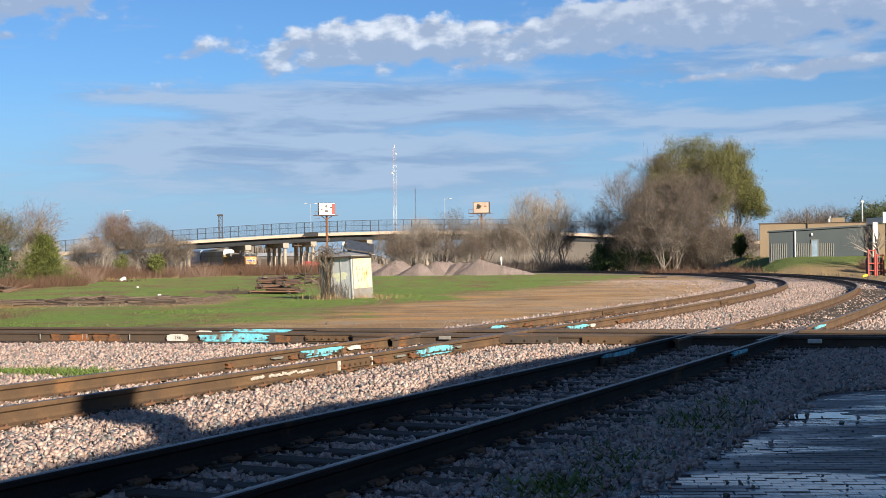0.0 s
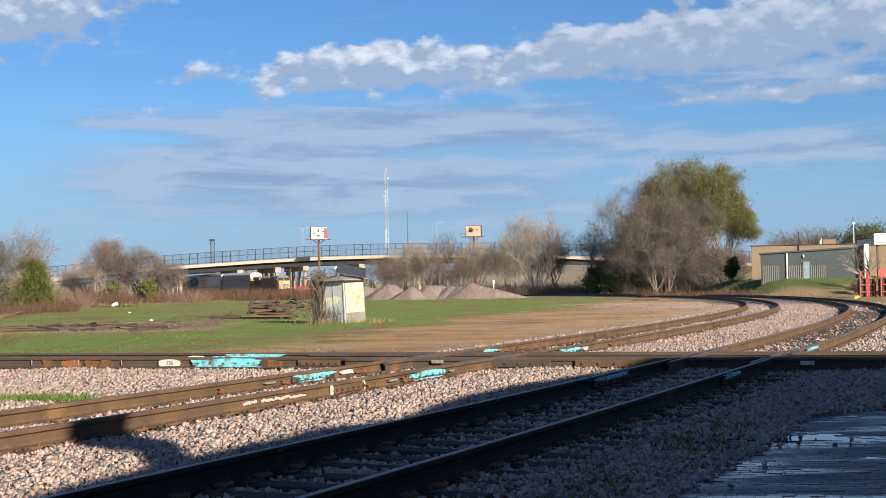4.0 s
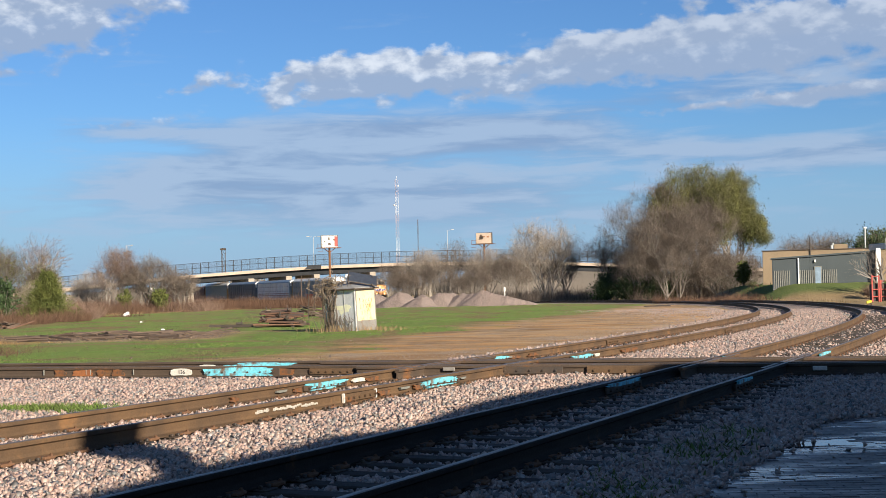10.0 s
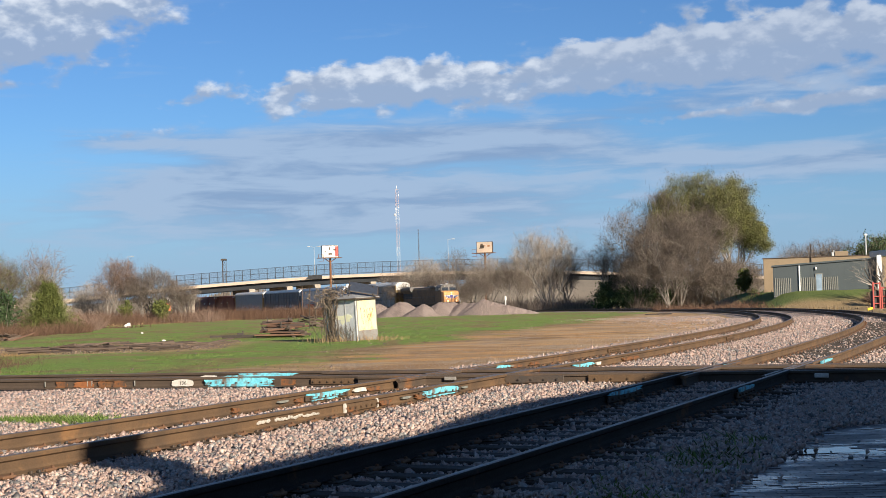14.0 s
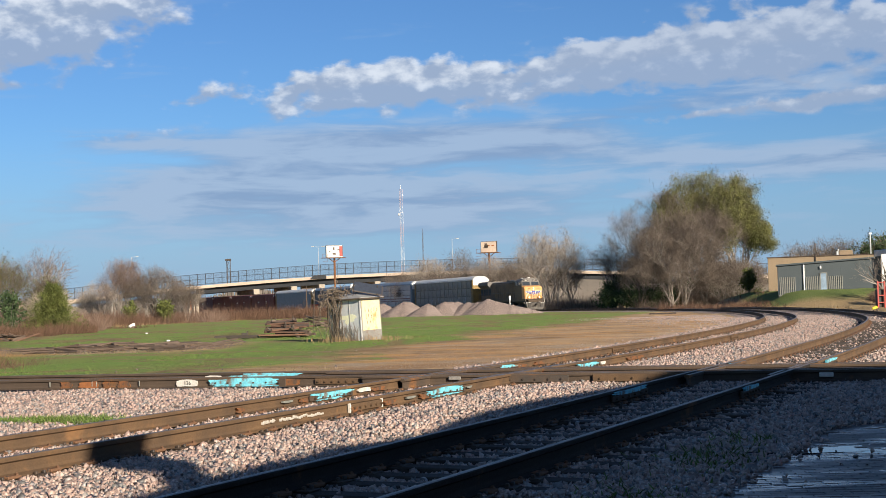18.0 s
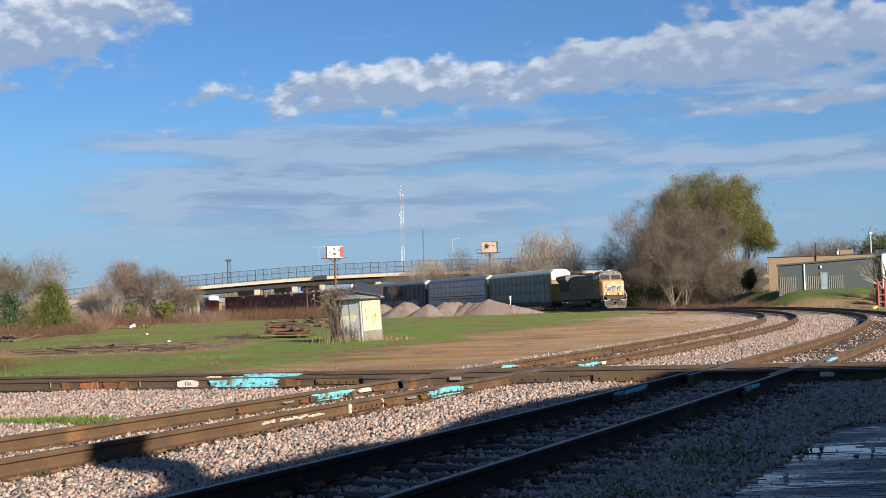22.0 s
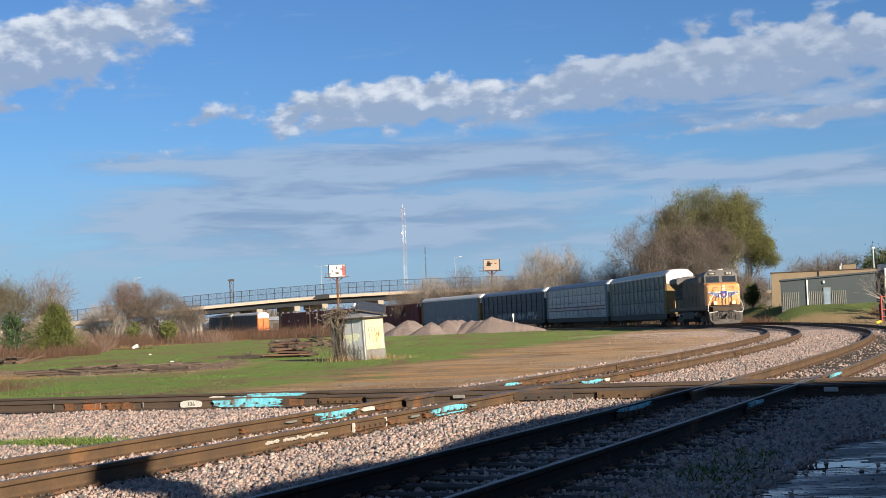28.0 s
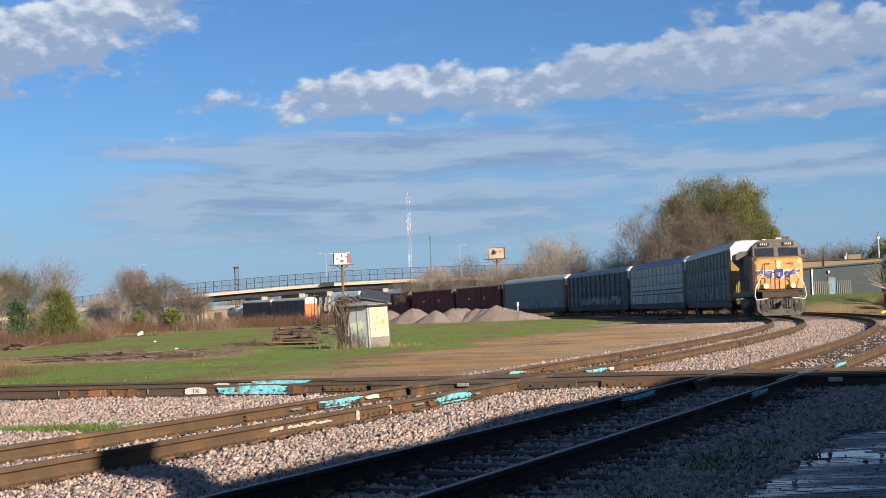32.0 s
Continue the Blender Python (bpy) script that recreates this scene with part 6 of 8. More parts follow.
def scatter_cards(name, ends, count, length, width, r, jitter, follow=0.6):
    """Slim twigs or leaves round the ends of branches, as small two-triangle pieces."""
    e = np.array([[*a, *b] for a, b in ends])
    pick = e[r.integers(0, len(e), count)]
    t = r.random(count)[:, None]
    p = pick[:, :3] * (1 - t) + pick[:, 3:] * t + r.normal(0, jitter, (count, 3))
    d = pick[:, 3:] - pick[:, :3]
    d /= np.linalg.norm(d, axis=1)[:, None] + 1e-6
    d = d * follow + r.normal(0, 0.36 if follow > 0.8 else 0.48, (count, 3))
    d /= np.linalg.norm(d, axis=1)[:, None]
    s = np.cross(d, r.normal(size=(count, 3)))
    s /= np.linalg.norm(s, axis=1)[:, None]
    L = (length * r.uniform(0.5, 1.3, count))[:, None]
    W = (width * r.uniform(0.6, 1.3, count))[:, None]
    v = np.stack([p - s * W / 2, p + s * W / 2, p + d * L + s * W * 0.25, p + d * L - s * W * 0.25], 1).reshape(-1, 3)
    k = (np.arange(count) * 4)[:, None]
    return soup(name, v, np.concatenate([k + [0, 1, 2], k + [0, 2, 3]]))


def tree(x, y, height, spread, seed, label, twig=None, twigs=9000, leaf=None, leaves=0, leaf_size=0.16, lean=0.0, stems=1, depth=5, base=0.0, name="bare_tree", category="tree",
         leaf_share=None, group="", trunk_share=0.12, up=0.07):
    rr = np.random.default_rng(seed)
    label = label if len(label.split()) > 3 else label + " beyond the field"
    t = thing(name, label, category, pose(x, y, float(land(x, y)) + base - 0.1), group)
    br = Branches(seed)
    for k in range(stems):
        a = br.r.uniform(0, 6.28)
        off = 0.0 if stems == 1 else 0.25 * spread
        st = Vector((off * math.cos(a), off * math.sin(a) * 0.6, 0))
        d = Vector((lean + br.r.gauss(0, 0.08 + 0.1 * (stems > 1)), br.r.gauss(0, 0.08), 1)).normalized()
        h = height * trunk_share
        q = st + d * h
        br.limbs.rod(st - Vector((0, 0, 0.1)), q, height * 0.022 / stems ** 0.4, height * 0.017 / stems ** 0.4, 8, False)
        for j in range(3 if stems > 1 else 5):
            b = 6.28 * j / (3 if stems > 1 else 5) + br.r.uniform(-0.5, 0.5)
            tilt = br.r.uniform(0.25, 0.75) * spread / height * 1.5
            br.grow(q - d * h * 0.25 * br.r.random(), Vector((math.cos(b) * tilt + d.x, math.sin(b) * tilt + d.y, 1)).normalized(), height * br.r.uniform(0.26, 0.36), height * 0.0125 / stems ** 0.3, depth - 1, 0.10, up)
    # bring the crown to its height and width
    pts = np.array([e[1] for e in br.ends])
    top, wide = np.percentile(pts[:, 2], 99.5), np.percentile(np.abs(pts[:, 0] - pts[:, 0].mean()), 97)
    fz, fx = (height - 0.4) / top, min(max(spread / max(wide, 0.1), 0.6), 1.7)
    mid_x = float(pts[:, 0].mean()) * fx

    def domed(v):
        """Draws what sticks out of a rounded crown back towards it."""
        v = np.array(v) * (fx, fx, fz)
        c = np.array((mid_x, 0.0, height * 0.42))
        d = (v - c) / (spread, spread, height * 0.56)
        q = np.linalg.norm(d, axis=1)
        k = np.where((q > 0.8) & (d[:, 2] > -0.2), (0.8 + (q - 0.8) * 0.6) / np.maximum(q, 0.1), 1.0)
        return c + d * k[:, None] * (spread, spread, height * 0.56)
    tips = domed([tuple(e[1]) for e in br.ends])
    grown = np.array((spread / max(np.percentile(np.abs(tips[:, 0] - mid_x), 97), 0.1),) * 2 + ((height - 0.35) / np.percentile(tips[:, 2], 99.5),))
    grown = np.clip(grown, 0.8, 1.35)
    br.limbs.v = [tuple(p) for p in domed(br.limbs.v) * grown]
    ends = list(zip(domed([tuple(e[0]) for e in br.ends]) * grown, tips * grown))
    part("trunk", br.limbs, BARK, t)
    if twigs:
        part("crown", scatter_cards("crown", ends, int(twigs * 1.2), 0.80, 0.017, rr, 0.16 + 0.012 * height, follow=0.9), twig or TWIG, t)
    if leaf and leaves:
        sel = [e for e in ends if leaf_share is None or leaf_share(e[1][0] / spread, e[1][2] / height)]
        part("foliage", scatter_cards("foliage", sel or ends, int(leaves * 1.5), leaf_size * 0.78, leaf_size * 0.6, rr, 0.42), leaf, t)
    return t


def conifer(x, y, height, width, seed, label, mat=None, base=0.0):
    r = np.random.default_rng(seed)
    t = thing("cedar_tree", label, "tree", pose(x, y, float(land(x, y)) + base))
    part("trunk", Shape().rod((0, 0, -0.1), (0, 0, height * 0.95), height * 0.03, 0.02, 7), BARK, t)
    n = 11000
    h = r.random(n) ** 1.25
    a0 = r.uniform(0, 6.283, n)
    rad = width / 2 * (1.04 - h) ** 0.85 * r.random(n) ** 0.6 * (1 + 0.30 * np.sin(h * 19 + 2.5 * np.sin(a0 * 3)) + 0.32 * np.sin(a0 * 7 + h * 13)) * r.lognormal(0, 0.12, n)
    a = a0
    p = np.stack([rad * np.cos(a), rad * np.sin(a), h * height], -1)
    ends = [(q, q + np.array([math.cos(b) * 0.2, math.sin(b) * 0.2, 0.25])) for q, b in zip(p, a)]
    part("foliage", scatter_cards("foliage", ends, n, 0.30, 0.045, r, 0.10), mat or CEDAR, t)
    return t


def bush(x, y, height, width, seed, label, mat, count=2600, size=0.2, name="bush", base=0.0, thin=0.0):
    r = np.random.default_rng(seed)
    label = label if len(label.split()) > 3 else label + " near the weeds"
    t = thing(name, label, "bush", pose(x, y, float(land(x, y)) + base - 0.05))
    st = Shape()
    ends = []
    for k in range(26):
        a, q = r.uniform(0, 6.283), r.uniform(0.1, 1.0)
        tip = Vector((math.cos(a) * width / 2 * q, math.sin(a) * width / 2 * q, height * (1.0 - 0.45 * q * q) * r.uniform(0.75, 1.05)))
        mid = Vector((tip.x * 0.45, tip.y * 0.45, tip.z * 0.62))
        st.rod((0.1 * math.cos(a), 0.1 * math.sin(a), 0), mid, 0.03, 0.02, 4, False).rod(mid, tip, 0.02, 0.006, 3, False)
        ends += [(mid, tip), (mid * 0.5, mid)]
    part("stems", st, BARK, t)
    part("foliage", scatter_cards("foliage", ends, count, size * (4 if thin else 1), thin or size * 0.8, r, 0.10 * width * 0.6), mat, t)
    return t


def weeds(name, label, spots, mat, height, width, seed, lean=0.12, lift=0.0):
    r = np.random.default_rng(seed)
    p = np.array(spots)
    z = land(p[:, 0], p[:, 1]) + lift
    h = height * r.lognormal(0, 0.22, len(p)) * (0.75 + 0.35 * np.sin(p[:, 0] * 0.9) * np.sin(p[:, 1] * 0.4 + 1))
    ob = part(name, blades_mesh(name, np.stack([p[:, 0], p[:, 1], z - 0.03], -1), h, width * r.uniform(0.5, 1.4, len(p)), lean, r), mat)
    return tagged(ob, label, "weeds", kind="stuff")


def build_plants():
    r = np.random.default_rng(77)
    # big trees beyond the curve
    tree(31.6, 208, 17.8, 7.4, 101, "tall bare grey tree with a few dark leaves", TWIG, 26000, LEAF_DARK, 2600, 0.22, leaf_share=lambda u, v: 0.45 < v < 0.8 and u > -0.2, stems=3, trunk_share=0.05, up=0.05)
    tree(39.6, 211, 21.2, 7.6, 102, "tall tree with young olive leaves in its crown", TWIG, 14000, LEAF, 42000, 0.19, leaf_share=lambda u, v: v > 0.55 or (u > 0.35 and v > 0.4), depth=5)
    tree(43.9, 205, 17.8, 5.8, 107, "tree with young olive leaves", TWIG, 7000, LEAF, 44000, 0.19, leaf_share=lambda u, v: u > -0.6, depth=5)
    tree(35.3, 199, 14.6, 7.6, 103, "dense bare brown tree beside the railway", TWIG, 34000, stems=4, trunk_share=0.03, up=0.035)
    tree(41.0, 200, 7.4, 4.4, 104, "dense bare reddish brown tree", TWIG, 16000, stems=4, trunk_share=0.03, up=0.03)
    tree(32.5, 195, 10.8, 5.8, 108, "low spreading bare tree with pale limbs", TWIG, 18000, stems=4, trunk_share=0.03, up=0.02, depth=5)
    tree(39.4, 194, 6.6, 4.6, 109, "low spreading bare tree with pale limbs", TWIG, 12000, stems=4, trunk_share=0.03, up=0.02, depth=5)
    tree(25.5, 218, 10.3, 4.0, 105, "small bare reddish tree", TWIG_RED, 7000, stems=2, depth=4)
    tree(29.2, 200, 10.2, 4.2, 106, "low bare brown tree", TWIG, 12000, stems=4, depth=5, trunk_share=0.03, up=0.02)
    # pale tree in the middle distance
    tree(16.4, 222, 13.6, 5.4, 111, "pale bare tree with spring buds", TWIG_PALE, 15000, stems=3, trunk_share=0.06, up=0.05)
    tree(20.8, 226, 8.5, 3.0, 112, "small bare tree", TWIG, 5000, stems=2, depth=4)
    # thicket before the bridge
    for k, (x, y, h, w_) in enumerate(((-10.5, 268, 8.2, 3.6), (-5.2, 272, 11.2, 4.0), (-1.0, 262, 8.6, 3.4), (2.6, 274, 12.6, 4.6), (7.5, 270, 11.2, 4.2), (11.8, 262, 10.0, 3.6), (15.5, 268, 10.5, 4.0), (20.5, 276, 9.0, 4.0), (5.0, 256, 7.4, 3.2), (-7.8, 258, 6.6, 3.0))):
        tree(x, y, h, w_, 120 + k, "bare bush-like tree in a thicket", (TWIG, TWIG_PALE, TWIG)[k % 3], 8000, stems=4, depth=5, group="bare thicket before the bridge", trunk_share=0.04, up=0.04)
    # left edge
    tree(-39.9, 131, 8.2, 2.0, 141, "slender bare tree", TWIG_RED, 900, depth=5)
    for k, (x, y, h, w_) in enumerate(((-42.6, 128, 7.2, 2.0), (-44.0, 122, 6.5, 2.2), (-37.5, 126, 5.0, 1.8), (-35.2, 118, 3.6, 1.6))):
        tree(x, y, h, w_, 142 + k, "bare scrubby tree among weeds", (TWIG, TWIG_PALE)[k % 2], 5000, LEAF, 3200, 0.13, stems=3, depth=4, trunk_share=0.14)
    conifer(-31.2, 106, 3.6, 3.6, 150, "green cedar among brown weeds")
    bush(-34.0, 104, 3.4, 2.4, 151, "dark green shrub", LEAF_DARK, 2600, 0.16)
    tree(-47.3, 192, 9.2, 3.0, 152, "round bare tree", TWIG_RED, 8000, depth=4, stems=4, trunk_share=0.03, up=0.03)
    tree(-42.6, 192, 8.0, 3.4, 153, "round bare tree", TWIG, 9000, stems=4, depth=4, trunk_share=0.03, up=0.03)
    tree(-38.6, 196, 6.0, 2.4, 154, "low bare tree", TWIG, 6000, stems=4, depth=4, trunk_share=0.03, up=0.03)
    tree(-53.0, 205, 6.4, 3.2, 155, "low bare tree", TWIG_PALE, 6000, stems=4, depth=4, trunk_share=0.03, up=0.03)
    for k, (x, y) in enumerate(((-44.5, 188), (-39.0, 186), (-40.5, 190))):
        bush(x, y, 3.4, 2.6, 160 + k, "fresh green bush", CEDAR, 1800, 0.2)
    # right: dark evergreen growth under the big trees, trees behind the buildings
    for k, (x, y, h, w_, m) in enumerate(((25.5, 215, 4.9, 5.8, LEAF_DARK), (28.8, 213, 5.4, 6.3, LEAF_DARK), (32.5, 211, 4.7, 5.8, LEAF_DARK), (35.7, 208, 4.7, 4.7, LEAF_DARK), (43.9, 201, 3.3, 3.5, CEDAR), (46.1, 204, 2.8, 3.0, LEAF_DARK), (40.9, 205, 4.1, 4.7, LEAF_DARK), (27.5, 220, 6.1, 7.0, LEAF_DARK), (33.3, 218, 5.8, 7.6, LEAF_DARK), (38.0, 213, 5.4, 5.8, LEAF_DARK))):
        bush(x, y, h, w_, 170 + k, "dense green undergrowth", m, 5200, 0.2)
    for k, (x, y, h, w_) in enumerate(((61.5, 236, 10.4, 4.2), (66.5, 240, 11.6, 4.6), (71.0, 238, 11.0, 4.2), (64.0, 246, 11.0, 4.4), (69.0, 248, 11.8, 4.8))):
        tree(x, y, h, w_, 180 + k, "bare tree behind the buildings", TWIG, 5200, stems=2, depth=4)
    tree(75.0, 236, 11.8, 3.8, 185, "dark leafy tree behind the buildings", TWIG, 3000, LEAF_DARK, 5000, 0.3, depth=4)
    tree(79.0, 240, 12.0, 4.5, 186, "leafy tree behind the buildings", TWIG, 4000, LEAF, 4000, 0.3, depth=4)
    tree(45.0, 140, 5.4, 2.2, 187, "small bare tree before a grey building", TWIG_PALE, 260, depth=3)
    for k, (x, y, h, w_) in enumerate(((23.4, 203, 2.9, 4.6), (26.4, 200, 3.3, 5.0), (29.6, 199, 3.0, 4.8), (32.4, 198, 2.5, 3.6))):
        bush(x, y, h, w_, 230 + k, "dark evergreen undergrowth below bare trees", LEAF_DARK, 3000, 0.24)
    bush(38.6, 176, 3.0, 3.0, 235, "green bush at the corner of a building", CEDAR, 2600, 0.2)
    bush(43.4, 138, 1.5, 2.0, 188, "dry brown shrub", TWIG_RED, 1500, 0.2, thin=0.03)
    # the brown band of tall dead weeds
    n = 30000
    y = r.uniform(148, 236, n)
    lo, hi = -0.36 * y - 4, np.interp(y, [148, 180, 225, 236], [-40, -36, -30, -17])
    x = lo + (hi - lo) * r.random(n)
    weeds("dead_weeds", "tall brown dead weeds", np.stack([x, y], -1), WEED, 1.65, 0.026, 201, 0.4)
    n = 16000
    y = r.uniform(212, 245, n)
    x = r.uniform(-40, -18, n)
    weeds("dead_weeds", "tall reddish brown dead weeds", np.stack([x, y], -1), WEED, 1.9, 0.026, 202, 0.4)
    n = 22000
    y = r.uniform(84, 150, n)
    hi = np.interp(y, [84, 105, 150], [-27.0, -27.5, -40])
    x = hi - r.random(n) ** 1.4 * 14
    weeds("dead_weeds", "brown dead weeds along the field", np.stack([x, y], -1), WEED, 0.95, 0.02, 203, 0.5)
    n = 700
    y = r.uniform(143, 230, n)
    x = np.interp(y, [148, 180, 225, 236], [-40, -36, -30, -17]) + r.normal(0.6, 0.9, n)
    weeds("straw_weeds", "dry straw-coloured grass along the weeds", np.stack([x, y], -1), STRAW, 0.4, 0.03, 204, 0.5)
    n = 9000
    y = r.uniform(112, 150, n)
    x = -0.365 * y + 1.0 + r.random(n) ** 1.5 * np.interp(y, [112, 150], [11.0, 16.0])
    weeds("brushwood", "reddish brown thicket at the edge of the field", np.stack([x, y], -1), TWIG_RED, 1.7, 0.022, 214, 0.6)
    n = 7000
    y = r.uniform(184, 204, n)
    x = r.uniform(-58, -33, n)
    weeds("brushwood", "brown brushwood before the bridge ramp", np.stack([x, y], -1), TWIG_RED, 2.0, 0.026, 215, 0.6)
    # tall brush that fills the foot of the trees
    n = 8000
    y = r.uniform(196, 218, n)
    x = y * r.uniform(0.135, 0.222, n)
    weeds("brushwood", "grey brown brushwood under the trees", np.stack([x, y], -1), BRUSH, 3.0, 0.035, 212, 0.4)
    n = 9000
    y = r.uniform(214, 262, n)
    x = r.uniform(-14, 26, n)
    x = np.where(x < np.interp(y, CY, CX) + 5, np.interp(y, CY, CX) + 5 + r.random(n) * 14, x)
    weeds("brushwood", "grey brown brushwood before the bridge", np.stack([x, y], -1), BRUSH, 2.2, 0.04, 213, 0.4)
    # dry fringe at the foot of the trees on the right
    n = 1500
    y = r.uniform(158, 182, n)
    x = np.interp(y, CY, CX) + 7.6 + r.random(n) * 9
    weeds("dead_weeds", "dry brown weeds at the foot of the trees", np.stack([x, y], -1), WEED, 0.4, 0.03, 205)
    n = 500
    y = r.uniform(110, 165, n)
    x = np.interp(y, CY, CX) + 8.4 + np.abs(r.normal(0, 1.6, n))
    bx = r.uniform(22.0, 34.6, 2600)
    by = 146.0 + (bx - 23) * 0.10 + r.normal(0, 3.5, 2600)
    weeds("dead_weeds", "dry brown weeds on a bank beside the track", np.stack([bx, by], -1), WEED, 0.85, 0.03, 218, 0.5)
    weeds("straw_weeds", "straw-coloured grass beside the track", np.stack([x, y], -1), STRAW, 0.35, 0.03, 206)
    # green grass of the field
    n = 170000
    y = 27 + 85 * r.random(n) ** 1.3
    x = y * r.uniform(-0.36, 0.30, n)
    edge = x - (-5.5 + (y - 29) * 0.24)
    clump = np.sin(x * 0.5 + 1.7 * np.sin(y * 0.21)) * np.sin(y * 0.33 + 0.6 * x * 0.3)
    strip = np.abs(y - 51.0) < 4.5
    ok = (edge < r.normal(-1.0, 1.6, n)) & (clump > r.normal(-0.55, 0.25, n)) & ~(strip & (r.random(n) < 0.75) & (x < -8))
    spots = np.stack([x[ok], y[ok]], -1)
    ob = weeds("grass", "short green grass", spots, BLADE, 0.040, 0.016, 207, 0.8)
    n = 700
    y = np.sqrt(r.uniform(30 ** 2, 120 ** 2, n))
    x = y * r.uniform(-0.36, 0.1, n)
    ok = x - (-5.5 + (y - 29) * 0.24) < 1.5
    weeds("dry_grass", "tufts of dry grass in the field", np.stack([x[ok], y[ok]], -1), WEED, 0.08, 0.02, 208, 0.5)
    # grass growing in the ballast
    spots = []
    for x0, y0, rx, ry, k in ((-5.7, 18.2, 0.95, 0.30, 2600), (-4.6, 17.8, 0.66, 0.15, 180), (4.5, 16.5, 0.2, 0.3, 70)):
        spots.append(np.stack([x0 + r.normal(0, rx * 0.6, k), y0 + r.normal(0, ry * 0.6, k)], -1))
    weeds("ballast_weeds", "small green weeds growing through the ballast", np.concatenate(spots), BLADE, 0.075, 0.014, 209, 0.6, 0.07)
    spots = []
    for x, y, k, wide in ((2.31, 12.26, 90, 0.2), (2.05, 11.64, 110, 0.25), (2.81, 13.29, 70, 0.18), (1.30, 10.15, 120, 0.2), (1.12, 9.5, 60, 0.16), (0.77, 8.79, 180, 0.15), (0.55, 8.55, 90, 0.16)):
        spots.append(np.stack([r.normal(x, wide, k), r.normal(y, wide * 1.7, k)], -1))
    weeds("ballast_weeds", "fresh green weeds between shaded ballast stones", np.concatenate(spots), BLADE, 0.085, 0.016, 217, 0.9, BASE - float(land(np.array([1.3]), np.array([10.15]))[0]) + 0.035)
    # brown shrubs where the field meets the crossing track
    sp = np.stack([-13.6 + np.abs(r.normal(0, 0.9, 1100)), r.uniform(30.5, 40.0, 1100)], -1)
    weeds("brushwood", "low reddish brown shrubs beside the crossing track", sp, WEED, 0.5, 0.010, 216, 0.8)
    # stems round the shed
    sp = np.stack([-3.64 + r.normal(0, 0.9, 420), 52.35 + r.normal(0, 0.55, 420)], -1)
    weeds("dry_grass", "dry weeds at the foot of a shed", sp, STRAW, 0.30, 0.02, 210, 0.3)


# ---- the shed in the field ----
def build_shed():
    t = thing("equipment_shed", "small grey and cream sheet-steel shed with a flat roof", "shed", pose(-3.46, 51.9, float(land(-3.46, 51.9)) - 0.02, 0, -2.4, 0))
    L, R, H = Vector((-0.80, 0.60)), Vector((0.58, 0.815)), 1.62
    a, b = 1.62, 1.25
    c0, c1, c2, c3 = Vector((0, 0)), R * b, R * b + L * a, L * a

    def wall(p, q, lo, hi, thick=0.03):
        n = Vector((q - p)).normalized()
        m = Vector((n.y, -n.x)) * thick
        return Shape().sweep([[(p.x, p.y, lo), (q.x, q.y, lo), (q.x - m.x, q.y - m.y, lo), (p.x - m.x, p.y - m.y, lo)],
                              [(p.x, p.y, hi), (q.x, q.y, hi), (q.x - m.x, q.y - m.y, hi), (p.x - m.x, p.y - m.y, hi)]])
    part("wall", wall(c3, c0, 0, H), SHED_GREY, t, "pale grey panel with faded paint")
    part("wall", wall(c0, c1, 0, H), SHED_DIMMED, t, "dirty galvanised panel, dimmed for the sun")
    part("wall", wall(c1, c2, 0, H), SHED_GREY, t)
    part("wall", wall(c2, c3, 0, H), SHED_GREY, t)
    # cream paint peeling off the sunny face
    nR = Vector((R.y, -R.x))
    p, q = c0 + R * 0.10 + nR * 0.012, c1 - R * 0.06 + nR * 0.012
    part("painted_sheet", wall(p, q, 0.42, H - 0.06, 0.01), SHED_CREAM, t, "cream paint with rust streaks")
    r = np.random.default_rng(4)
    m = Matrix((R.to_3d(), nR.to_3d(), (0, 0, 1))).transposed()
    for row in range(3):
        u = 0.24 + 0.05 * row
        while u < 0.98 - 0.12 * row:
            sc, z = Shape(), 1.18 - row * 0.22 + r.uniform(-0.03, 0.03)
            w_, h = r.uniform(0.05, 0.09), r.uniform(0.10, 0.17)
            pts = [(u + w_ * a, z + h * b) for a, b in zip(r.uniform(0, 1, 5), (0.5, 0.3, 0.0, -0.3, -0.5))]
            for (a, z0), (b, z1) in zip(pts[:-1], pts[1:]):
                g0, g1 = c0 + R * a + nR * 0.016, c0 + R * b + nR * 0.016
                sc.rod((g0.x, g0.y, z0), (g1.x, g1.y, z1), 0.009, sides=4)
            part("scrawl", sc, STEEL, t, "thin unreadable scrawl")
            u += w_ + r.uniform(0.04, 0.12)
    nL = Vector((L.y, -L.x)) * -1
    m = Matrix((L.to_3d(), nL.to_3d(), (0, 0, 1))).transposed()

    SPLASH = material("pale_yellow_paint", (0.86, 0.85, 0.60), 0.7, 0, (0.76, 0.76, 0.54), 5, 0.6, 0.1, 30)

    def splash(u, z, ru, rz, seed, lift):
        q = np.random.default_rng(seed)
        ph = q.uniform(0, 6.28, 4)
        ring = []
        for k in range(36):
            a = 6.2832 * k / 36
            f = 1 + 0.22 * math.sin(2 * a + ph[0]) + 0.18 * math.sin(3 * a + ph[1]) + 0.12 * math.sin(5 * a + ph[2]) + 0.08 * math.sin(9 * a + ph[3])
            ring.append((u + ru * f * math.cos(a), z + rz * f * math.sin(a)))
        out = [[], []]
        for j, d in enumerate((0.001, lift)):
            for uu, zz in ring:
                g = c0 + L * uu + nL * d
                out[j].append((g.x, g.y, zz))
        return Shape().sweep(out)
    part("paint_patch", splash(0.62, 0.93, 0.32, 0.13, 3, 0.006), SPLASH, t, "pale yellow paint splash")
